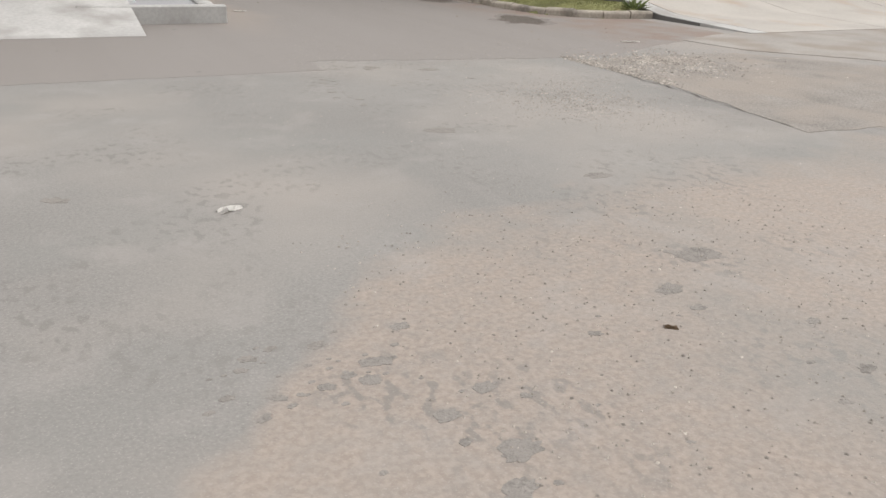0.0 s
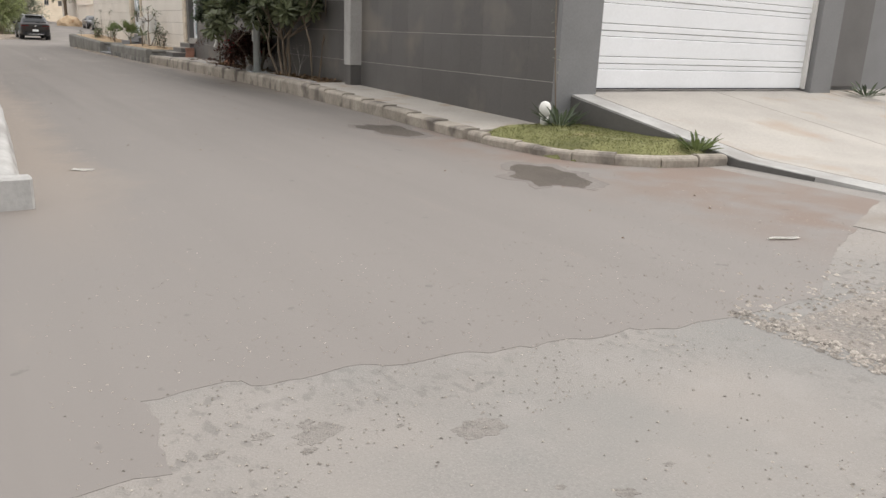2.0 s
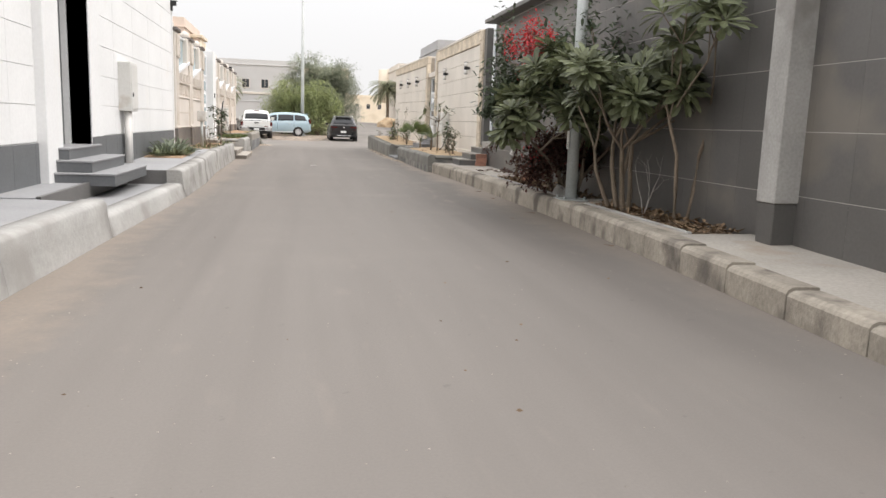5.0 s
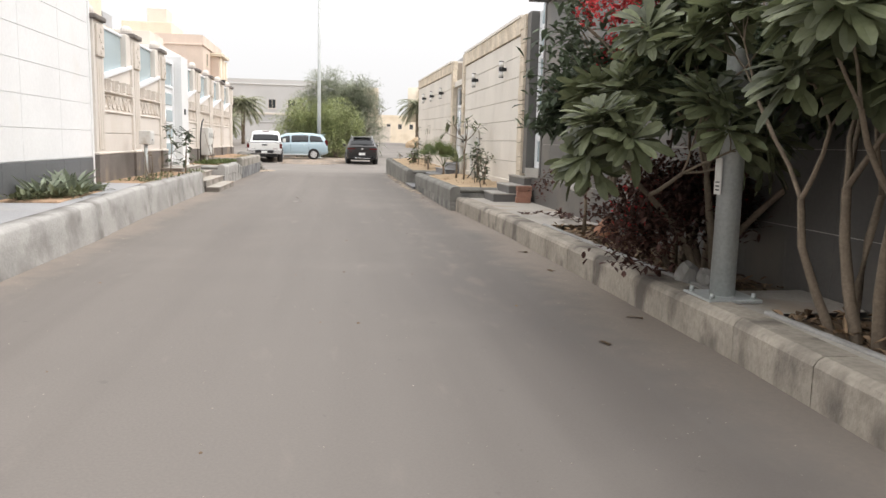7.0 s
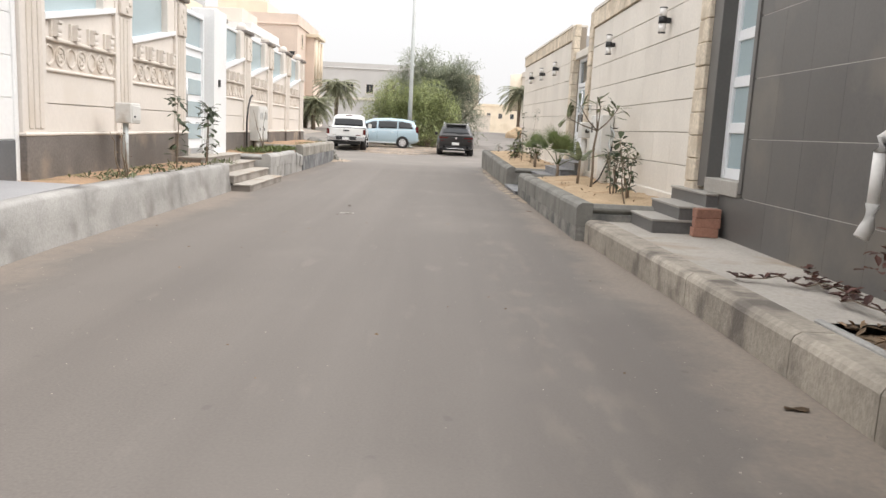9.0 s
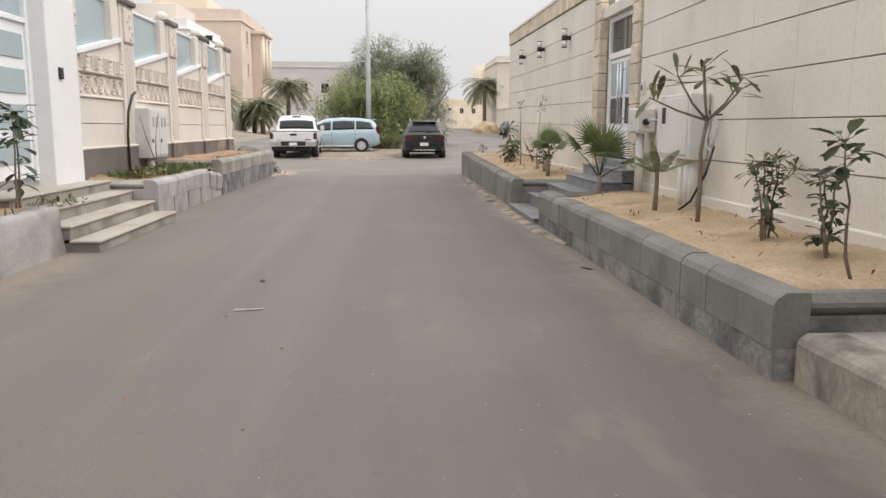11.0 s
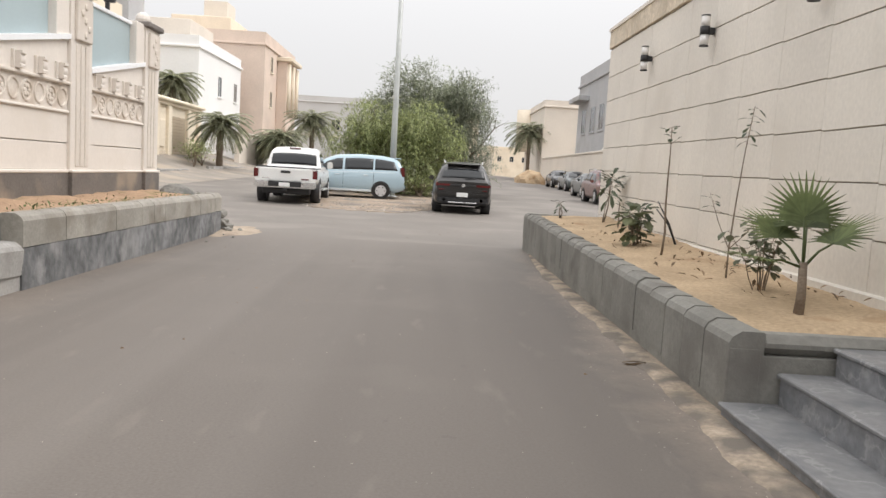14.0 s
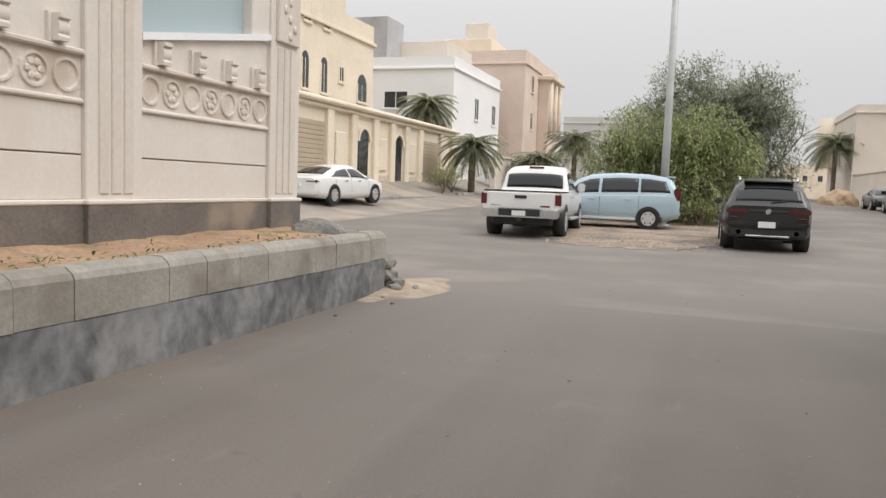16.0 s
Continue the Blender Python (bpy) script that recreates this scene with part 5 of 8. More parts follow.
# ---------- street furniture ----------
def wall_lamp(m):
    t = thing("wall_lamp", "cylindrical up-and-down wall lamp with a dark bracket", "wall lamp", m, group="wall lamps on the cream wall")
    part("bracket", box(-0.12, 0.0, -0.035, 0.035, -0.04, 0.04, bevel=0.008), BLACK, t)
    part("collar", tube(bmesh.new(), [(-0.12, 0, -0.05), (-0.12, 0, 0.05)], 0.062, 14), BLACK, t)
    for s in (1, -1):
        part("glass_cylinder", tube(bmesh.new(), [(-0.12, 0, 0.05 * s), (-0.12, 0, 0.175 * s)], 0.054, 14), LAMP_GLASS, t)
        part("end_cap", tube(bmesh.new(), [(-0.12, 0, 0.175 * s), (-0.12, 0, 0.19 * s)], 0.057, 14), BLACK, t)
    return t


lamp = wall_lamp(pose(9.96, 51.3, 3.27))
for y, z in ((54.0, 3.31), (56.65, 3.36), (41.0, 3.2), (44.55, 3.22)):
    copy_thing(lamp, pose(9.96, y, z))

# galvanised pole with stickers among the shrubs
sp = thing("street_pole", "square galvanised steel pole with torn white stickers", "pole", pose(8.98, 28.66, 0.285))
part("shaft", tube(bmesh.new(), [(0, 0, 0.02), (0, 0, 5.2)], [0.1, 0.082], 8), STEEL, sp)
part("base_plate", box(-0.22, 0.22, -0.22, 0.22, 0.0, 0.03, bevel=0.006), STEEL, sp)
for z0, z1 in ((0.82, 1.1), (1.25, 1.4)):
    part("sticker", box(-0.108, -0.098, -0.05, 0.045, z0, z1), PAPER, sp)
    for k in range(3):
        part("printed_bar", box(-0.11, -0.108, -0.035, 0.02, z0 + 0.03 + 0.03 * k, z0 + 0.04 + 0.03 * k), BLACK, sp)
for a in (-0.17, 0.17):
    for b in (-0.17, 0.17):
        part("bolt", tube(bmesh.new(), [(a, b, 0.03), (a, b, 0.07)], 0.018, 6), STEEL, sp)

# white drain pipe, wall boxes
dp = thing("drain_pipe", "white plastic drain pipe bent out of the dark wall", "pipe")
part("pipe", tube(bmesh.new(), [(9.98, 34.8, 1.55), (9.84, 34.8, 1.55), (9.77, 34.8, 1.5), (9.76, 34.8, 1.4)], 0.05, 12), PVC, dp)
part("pipe", tube(bmesh.new(), [(9.76, 34.8, 1.02), (9.74, 34.8, 0.85), (9.7, 34.8, 0.76)], 0.055, 12), PVC, dp)
part("pipe", tube(bmesh.new(), [(9.76, 34.8, 1.4), (9.76, 34.8, 1.02)], 0.046, 12), PVC, dp)

cb = thing("wall_cabinet", "large pale grey utility cabinet on white conduits against the cream wall", "utility cabinet")
part("cabinet", box(9.72, 9.95, 44.05, 45.1, 1.08, 1.85, bevel=0.015), GREY_BOX, cb)
part("door", box(9.705, 9.725, 44.1, 45.05, 1.13, 1.8, bevel=0.006), GREY_BOX, cb)
part("meter_window", box(9.698, 9.708, 44.8, 44.92, 1.5, 1.7, bevel=0.003), BLACK, cb)
for y in (44.2, 44.36, 44.54):
    part("conduit", tube(bmesh.new(), [(9.86, y, 0.45), (9.86, y, 1.1)], 0.06, 12), PVC, cb)
mb = thing("meter_box", "small pale meter box on a steel post beside the gate", "meter box")
part("cabinet", box(9.68, 9.95, 45.85, 46.25, 1.38, 1.72, bevel=0.02), GREY_BOX, mb)
part("dial", tube(bmesh.new(), [(9.8, 45.86, 1.53), (9.8, 45.8, 1.53)], 0.045, 12), BLACK, mb)
part("post", tube(bmesh.new(), [(9.8, 46.05, 0.45), (9.8, 46.05, 1.37)], 0.06, 12), GREY_BOX, mb)
part("cable_pipe", tube(bmesh.new(), [(9.78, 45.65, 1.55), (9.78, 45.25, 1.55), (9.78, 45.25, 0.7)], 0.022, 8), STEEL, mb)
db = thing("door_bell", "small beige doorbell box by the gate", "doorbell")
part("housing", box(9.93, 9.985, 46.42, 46.52, 1.93, 2.12, bevel=0.008), GREY_BOX, db)
part("button", box(9.92, 9.935, 46.45, 46.49, 1.99, 2.06, bevel=0.004), BLACK, db)

# garden lantern, cable hose
gl = thing("garden_lantern", "white round-topped garden lantern at the lawn corner", "lantern", pose(9.32, 17.16, 0.19))
part("post", tube(bmesh.new(), [(0, 0, 0), (0, 0, 0.14)], 0.06, 12), GREY_BOX, gl)
part("globe", tube(bmesh.new(), [(0, 0, 0.13), (0, 0, 0.17), (0, 0, 0.28), (0, 0, 0.34), (0, 0, 0.36)], [0.05, 0.085, 0.09, 0.065, 0.02], 14), PAPER, gl)
hose = thing("black_hose", "black cable hose rising from the soil and bending over", "hose")
part("hose", tube(bmesh.new(), [(1.62, 49.3, 0.55), (1.62, 49.28, 1.3), (1.64, 49.32, 1.7), (1.66, 49.5, 1.98), (1.68, 49.62, 2.05)], 0.024, 8), BLACK, hose)
hose2 = thing("black_hose", "black cable hanging down the white wall", "hose")
part("hose", tube(bmesh.new(), [(1.26, 23.7, 1.85), (1.3, 23.66, 1.4), (1.26, 23.7, 0.9), (1.3, 23.72, 0.4)], 0.018, 8), BLACK, hose2)
dpp = thing("drain_pipe", "grey downpipe on the white house wall", "pipe")
part("pipe", tube(bmesh.new(), [(1.22, 25.0, 0.4), (1.22, 25.0, 5.0)], 0.05, 10), STEEL, dpp)

def cctv(m):
    t = thing("security_camera", "small black security camera on a wall bracket", "camera", m)
    part("bracket", box(-0.03, 0.03, -0.03, 0.03, 0.0, 0.14, bevel=0.008), BLACK, t)
    part("housing", box(-0.05, 0.12, -0.05, 0.05, 0.13, 0.24, bevel=0.015), BLACK, t)
    part("sunshade", box(-0.07, 0.15, -0.06, 0.06, 0.24, 0.255, bevel=0.004), BLACK, t)
    return t


first_cctv = cctv(pose(1.3, 57.0, 3.63))
copy_thing(first_cctv, pose(1.4, 38.56, 4.1))
# tall street light on the island
sl = thing("street_light", "tall tapered grey steel street light column", "street light", pose(5.0, 77.2, gz(77.2)))
part("column", tube(bmesh.new(), [(0, 0, 0), (0, 0, 4), (0, 0, 12.5)], [0.15, 0.125, 0.075], 12), STEEL, sl)
part("base_flange", tube(bmesh.new(), [(0, 0, 0), (0, 0, 0.06)], 0.26, 12), STEEL, sl)
part("lamp_arm", tube(bmesh.new(), [(0, 0, 12.3), (0.6, 0, 12.7), (1.5, 0, 12.8)], 0.045, 8), STEEL, sl)
part("lamp_head", box(1.3, 2.0, -0.14, 0.14, 12.74, 12.88, bevel=0.03), GREY_BOX, sl)


# ---------- plants ----------
def limb(bm, p, way, length, r, rnd, depth, tips, bend=0.35, up=0.15, split=(2, 3), shrink=0.72):
    """A tapered branch that forks; collects the tips."""
    way = Vector(way).normalized()
    pts, rad = [Vector(p)], [r]
    for k in range(3):
        way = (way + Vector((rnd.gauss(0, bend / 3), rnd.gauss(0, bend / 3), up / 3 + rnd.gauss(0, bend / 5)))).normalized()
        pts.append(pts[-1] + way * length / 3)
        rad.append(r * (1 - 0.3 * (k + 1) / 3))
    tube(bm, pts, rad, 6 if depth < 2 else 8, caps=False)
    if depth == 0:
        tips.append((pts[-1], way))
        return
    for _ in range(rnd.randint(*split)):
        w = (way + Vector((rnd.gauss(0, 0.55), rnd.gauss(0, 0.55), rnd.gauss(0.1, 0.3)))).normalized()
        limb(bm, pts[-1], w, length * shrink * rnd.uniform(0.8, 1.2), rad[-1] * 0.75, rnd, depth - 1, tips, bend, up, split, shrink)


def rosette(s, p, way, rnd, n=16, length=0.26, width=0.085):
    """A whorl of broad leaves at a branch tip."""
    way = Vector(way).normalized()
    a = way.orthogonal().normalized()
    c = way.cross(a)
    for k in range(n):
        t = 2.4 * k + rnd.uniform(-0.3, 0.3)
        lift = 0.9 - 1.3 * k / n + rnd.uniform(-0.15, 0.15)
        w = (a * math.cos(t) + c * math.sin(t) + way * lift).normalized()
        s.spoon(Vector(p) - way * (0.07 * k / n), w, way, length * rnd.uniform(0.75, 1.15), width * rnd.uniform(0.8, 1.15), rnd.uniform(0.05, 0.35))


def frangipani(m, seed, stems, label, len0=0.95, depth=3, n=20, leafmat=LEAF_BIG, spread=0.22, split=(2, 3), leaf=0.3, r=0.042, lean=(0, 0)):
    rnd = random.Random(seed)
    t = thing("frangipani_tree", label, "tree", m)
    bm, tips = bmesh.new(), []
    for k in range(stems):
        a = 2 * math.pi * k / stems + rnd.uniform(-0.4, 0.4)
        limb(bm, (0.09 * math.cos(a), 0.09 * math.sin(a), -0.03), (spread * math.cos(a) + lean[0], spread * math.sin(a) + lean[1], 1), len0, r, rnd, depth, tips, 0.4, 0.22, split, 0.62)
    part("trunk", bm, PALE_BARK, t)
    s = Soup()
    for p, w in tips:
        rosette(s, p, w + Vector((0, 0, 0.3)), rnd, n, leaf, leaf * 0.3)
    s.part("crown", leafmat, t)
    return t


frangipani(pose(9.28, 27.35, 0.27), 3, 3, "many-stemmed frangipani with whorls of long leathery green leaves", 1.0, 3, 22, spread=0.22, lean=(-0.08, 0.02), r=0.042, split=(3, 3))
frangipani(pose(9.3, 27.65, 0.27), 6, 2, "frangipani stem group leaning over the kerb", 0.95, 3, 22, spread=0.2, lean=(-0.2, 0.1), r=0.034)
# extra frangipani near the wall, added so its crown shades the tiles
frangipani(pose(9.55, 26.1, 0.27), 26, 2, "added frangipani by the dark wall, its dusty whorls shading the tiles", 1.35, 2, 20, spread=0.15, lean=(-0.02, -0.1), split=(3, 3), r=0.03)
frangipani(pose(9.3, 29.5, 0.27), 8, 3, "many-stemmed frangipani with dusty green leaf whorls", 1.0, 3, 22, spread=0.25, lean=(-0.15, 0), r=0.04, split=(3, 3))
frangipani(pose(9.4, 30.5, 0.27), 17, 4, "dark-leaved frangipani over the flowering shrub", 1.0, 3, 24, LEAF_DARK, spread=0.26, lean=(-0.22, 0.02), r=0.036, split=(3, 3))


def shrub(m, seed, r, h, n, size, leafmat, label, stems=6, bloom=0, name="shrub", bloommat=BLOOM, zlo=0.1):
    rnd = random.Random(seed)
    t = thing(name, label, "shrub", m)
    bm, tips = bmesh.new(), []
    for k in range(stems):
        a = rnd.uniform(0, 6.28)
        limb(bm, (0, 0, -0.03), (0.45 * math.cos(a), 0.45 * math.sin(a), 1), h * 0.42, 0.02 + 0.006 * h, rnd, 2, tips, 0.5, 0.1, (2, 3), 0.75)
    part("woody_stem", bm, BARK, t)
    s, f = Soup(), Soup()
    for _ in range(n):
        p, w = rnd.choice(tips)
        q = Vector(p) + Vector((rnd.gauss(0, r * 0.28), rnd.gauss(0, r * 0.28), rnd.gauss(-0.05 * h, h * 0.14)))
        q.z = max(q.z, zlo)
        w = Vector((rnd.gauss(0, 1), rnd.gauss(0, 1), rnd.gauss(0.1, 0.6)))
        s.leaf(q, w, (0, 0, 1), size * rnd.uniform(0.6, 1.3), size * rnd.uniform(0.3, 0.55), 0.2, rnd.uniform(-0.1, 0.4))
    s.part("leaves", leafmat, t)
    if bloom:
        for _ in range(max(3, bloom // 90)):
            p, w = rnd.choice(tips)
            for _ in range(90):
                q = Vector(p) + Vector((rnd.gauss(0, 0.12), rnd.gauss(0, 0.12), rnd.gauss(0, 0.16)))
                f.leaf(q, (rnd.gauss(0, 1), rnd.gauss(0, 1), rnd.gauss(0, 1)), (0, 0, 1), 0.05, 0.035, 0.2, 0.0)
        f.part("blossoms", bloommat, t, "clusters of red blossoms")
    return t


shrub(pose(9.38, 29.75, 0.27), 21, 0.3, 2.9, 3200, 0.13, LEAF_DARK, "tall bougainvillea with dark leaves and red blossoms", 5, 0, "bougainvillea", zlo=1.35)
fl, rnd = Soup(), random.Random(77)
for _ in range(26):
    c = Vector((rnd.gauss(8.75, 0.2), rnd.gauss(30.35, 0.22), rnd.gauss(2.85, 0.28)))
    for _ in range(60):
        fl.leaf(c + Vector((rnd.gauss(0, 0.07), rnd.gauss(0, 0.07), rnd.gauss(0, 0.09))), (rnd.gauss(0, 1), rnd.gauss(0, 1), rnd.gauss(0, 1)), (0, 0, 1), 0.05, 0.035, 0.2, 0.0)
fl.part("blossom_spray", BLOOM, bpy.data.objects["bougainvillea"], "hanging spray of red blossoms").matrix_parent_inverse = bpy.data.objects["bougainvillea"].matrix_basis.inverted()
shrub(pose(9.2, 29.95, 0.27), 22, 0.42, 1.0, 6500, 0.085, RED_LEAF, "dark red-leaved low shrub over the kerb", 6, 200)
for x, y, r in ((9.02, 29.35, 0.11), (9.12, 29.2, 0.09)):
    bm = bmesh.new()
    bmesh.ops.create_icosphere(bm, subdivisions=2, radius=r)
    for v in bm.verts:
        v.co = Vector((v.co.x, v.co.y, v.co.z * 1.05)) * (1 + 0.3 * noise.noise(v.co * 11 + Vector((x, y * 5, 0))))
    ob = part("pale_stone", bm, CONCRETE)
    ob.matrix_basis = pose(x, y, 0.285 + r * 0.7)
    tagged(ob, "pale rough stone at the foot of the shrub", "stone", group="stones by the pole")
# small red-leaved tree with arching twigs, broken pot at its foot
rt = thing("red_leaved_sapling", "slim pale-stemmed sapling with arching twigs of dark red leaves", "sapling", pose(9.3, 33.0, 0.26))
rnd = random.Random(14)
bm, s = bmesh.new(), Soup()
tube(bm, [(0, 0, -0.03), (0.02, 0.0, 0.35), (-0.01, 0.01, 0.8)], [0.03, 0.024, 0.018], 8)
for k in range(9):
    w = Vector((-0.85 + 0.22 * k, -0.75 + rnd.gauss(0, 0.2), 0.6 + rnd.uniform(-0.3, 0.3))).normalized()
    p, pts = Vector((-0.01, 0.01, 0.74 + 0.01 * k)), []
    for i in range(10 if k < 4 else 7):
        pts.append(p.copy())
        p = p + w * 0.115
        w = (w + Vector((rnd.gauss(0, 0.06), rnd.gauss(0, 0.06), -0.17))).normalized()
        for _ in range(9 if i > 1 else 2):
            d = Vector((rnd.gauss(0, 1), rnd.gauss(0, 1), rnd.gauss(0.1, 0.8)))
            s.leaf(p + d * 0.03, d, (0, 0, 1), rnd.uniform(0.035, 0.065), 0.032, 0.2, rnd.uniform(0, 0.3))
    tube(bm, pts, [0.009 - 0.0006 * i for i in range(len(pts))], 5)
part("woody_stem", bm, PALE_BARK, rt)
s.part("leaves", RED_LEAF, rt)
pot = thing("clay_pot", "broken terracotta pot lying tilted in the soil bed", "pot", pose(9.5, 32.75, 0.36, 55, 20, 30))
bm = bmesh.new()
prof = [(0.09, -0.1), (0.13, 0.08), (0.15, 0.08), (0.15, 0.13), (0.125, 0.13), (0.08, -0.06)]
rows = [[bm.verts.new((r * math.cos(a), r * math.sin(a), z)) for a in [2 * math.pi * k / 18 for k in range(18)]] for r, z in prof]
for r0, r1 in zip(rows, rows[1:]):
    for k in range(18):
        bm.faces.new((r0[k], r0[(k + 1) % 18], r1[(k + 1) % 18], r1[k]))
bm.faces.new(rows[0][::-1])
bm.faces.new(rows[-1])
part("bowl", bm, POT_CLAY, pot)
# creeping vine across the pavement
vine = thing("creeping_vine", "dark creeping vine lying across the pavement", "vine")
rnd = random.Random(4)
bm, s = bmesh.new(), Soup()
for k in range(3):
    p, w = Vector((9.75, 34.75, 0.33)), Vector((-0.5, 0.4 - 0.25 * k, 0)).normalized()
    pts = [p.copy()]
    for _ in range(9):
        w = (w + Vector((rnd.gauss(0, 0.25), rnd.gauss(0, 0.25), 0))).normalized()
        p = p + w * 0.11
        if p.x < 8.95:
            p.x = 8.95
        p.z = 0.31 + rnd.uniform(0, 0.06)
        pts.append(p.copy())
        for _ in range(4):
            s.leaf(p, (rnd.gauss(0, 1), rnd.gauss(0, 1), 0.5), (0, 0, 1), rnd.uniform(0.06, 0.1), 0.06, 0.2, 0.2)
    tube(bm, pts, 0.006, 5)
part("stem", bm, BARK, vine)
s.part("leaves", RED_LEAF, vine)
# bare sapling
bare = thing("bare_sapling", "thin leafless pale sapling in the soil bed", "sapling", pose(9.4, 26.9, 0.26))
bm, tips = bmesh.new(), []
for k in range(3):
    limb(bm, (0, 0, -0.02), (rnd.gauss(0, 0.2), rnd.gauss(0, 0.25), 1), 0.4, 0.008, rnd, 2, tips, 0.3, 0.1, (1, 2), 0.75)
part("woody_stem", bm, TWIG, bare)


def fan_palm(m, seed, h, n, size, label, ways=()):
    rnd = random.Random(seed)
    t = thing("fan_palm", label, "palm", m)
    part("trunk", tube(bmesh.new(), [(0, 0, -0.03), (0.01, 0, h * 0.4), (0, 0, h)], [0.04, 0.034, 0.03], 8), BARK, t)
    for k in range(n):
        a = 2.4 * k + rnd.uniform(-0.3, 0.3)
        tilt = rnd.uniform(0.5, 1.5)
        d = Vector(ways[k] if ways else (math.cos(a), math.sin(a), tilt)).normalized()
        st, hub = Vector((0, 0, h - 0.04)), Vector((0, 0, h - 0.04)) + d * size * rnd.uniform(0.7, 1.2)
        fr = part("stalk", tube(bmesh.new(), [st, (st + hub) / 2 + Vector((0, 0, 0.03)), hub], [0.012, 0.009, 0.006], 6), LEAF_PALM, t)
        s = Soup()
        side = d.cross(Vector((0, 0, 1))).normalized()
        nrm = side.cross(d)
        for j in range(23):
            b = (j - 11) / 11 * 1.75
            w = d * math.cos(b) + side * math.sin(b) + nrm * 0.12
            s.blade(hub, w, nrm, size * (0.95 - 0.2 * abs(b) / 1.75) * rnd.uniform(0.9, 1.05), size * 0.085, 0.12)
        s.part("fan", LEAF_PALM, fr)
    return t


fan_palm(pose(9.28, 46.22, 0.47), 5, 0.3, 6, 0.5, "young fan palm with stiff pleated fans in the sand", ((-0.2, 0.25, 1), (0.35, 0.3, 1), (0.1, -0.35, 1.1), (-0.6, 0.3, 0.8), (0.9, 0.1, 0.4), (0.5, 0.7, 0.8)))
fan_palm(pose(9.26, 49.85, 0.5), 6, 0.4, 5, 0.4, "young fan palm with a short dark trunk in the raised planter", ((0.08, 0.3, 1), (0.9, 0.15, 0.75), (-1, -0.1, 0.12), (0.4, 0.8, 0.9), (-0.3, 0.9, 0.7)))


def sapling(m, seed, h, leaves, size, label, leafmat=LEAF_DARK, width=0.35, stems=1, top=0.4, name="sapling"):
    """A thin stem with broad leaves set along its upper part."""
    rnd = random.Random(seed)
    t = thing(name, label, "young plant", m)
    bm, s = bmesh.new(), Soup()
    for k in range(stems):
        lean = Vector((rnd.gauss(0, 0.1), rnd.gauss(0, 0.1), 0))
        pts = [Vector((0.03 * k, 0.04 * k, -0.03)) + lean * (i / 5) * h + Vector((rnd.gauss(0, 0.012), rnd.gauss(0, 0.012), h * i / 5)) for i in range(6)]
        tube(bm, pts, [0.014, 0.013, 0.011, 0.009, 0.007, 0.004], 6)
        for j in range(leaves):
            u = min(0.999, top + (1 - top) * (1 - rnd.random() ** 1.5))
            i = min(4, int(u * 5))
            p = pts[i].lerp(pts[i + 1], u * 5 - i)
            a = 2.4 * j + rnd.uniform(-0.4, 0.4)
            w = Vector((math.cos(a), math.sin(a), rnd.uniform(-0.5, 0.9)))
            q = p + w * size * rnd.uniform(0.1, 0.6)
            tube(bm, [p, q], 0.0025, 4, caps=False)
            s.leaf(q, w + Vector((0, 0, rnd.uniform(-0.6, 0.1))), (0, 0, 1), size * rnd.uniform(0.5, 1.3), size * width * rnd.uniform(0.8, 1.2), 0.15, rnd.uniform(0, 0.35))
    part("stem", bm, PALE_BARK, t)
    s.part("leaves", leafmat, t)
    return t


def twig_leaves(s, bm, rnd, pts, r, n, size, width, lo):
    """One thin shoot through the points, with small leaves from the share lo on to its tip."""
    tube(bm, pts, [r * (1 - 0.7 * i / (len(pts) - 1)) for i in range(len(pts))], 6)
    for j in range(n):
        u = lo + (1 - lo) * (j + 0.5) / n
        i = min(len(pts) - 2, int(u * (len(pts) - 1)))
        p = pts[i].lerp(pts[i + 1], u * (len(pts) - 1) - i)
        a = 2.4 * j + rnd.uniform(-0.5, 0.5)
        w = Vector((math.cos(a), math.sin(a), rnd.uniform(-0.3, 0.5)))
        q = p + w * size * 0.3
        tube(bm, [p, q], 0.002, 4, caps=False)
        s.leaf(q, w + Vector((0, 0, rnd.uniform(-0.7, 0.0))), (0, 0, 1), size * rnd.uniform(0.75, 1.25), size * width * rnd.uniform(0.8, 1.2), 0.12, rnd.uniform(0, 0.3))


def twiggy_sapling(m, seed, label):
    """A tall leaning stem with three low side twigs and leaves near the tips."""
    rnd = random.Random(seed)
    t = thing("sapling", label, "young plant", m)
    bm, s = bmesh.new(), Soup()
    fork = Vector((0.0, 0.0, 0.3))
    twig_leaves(s, bm, rnd, [Vector((0, 0, -0.03)), fork, Vector((0.02, -0.02, 0.75)), Vector((0.05, -0.04, 1.2)), Vector((0.09, -0.06, 1.6))], 0.0095, 14, 0.1, 0.35, 0.78)
    for way, n in (((-0.2, 0.05, 0.5), 6), ((0.24, -0.12, 0.36), 8), ((0.3, -0.1, 0.1), 3)):
        w = Vector(way)
        twig_leaves(s, bm, rnd, [fork, fork + w * 0.5 + Vector((0, 0, -0.03)), fork + w], 0.0055, n, 0.085, 0.42, 0.7)
    part("stem", bm, PALE_BARK, t)
    s.part("leaves", LEAF_DARK, t)
    return t


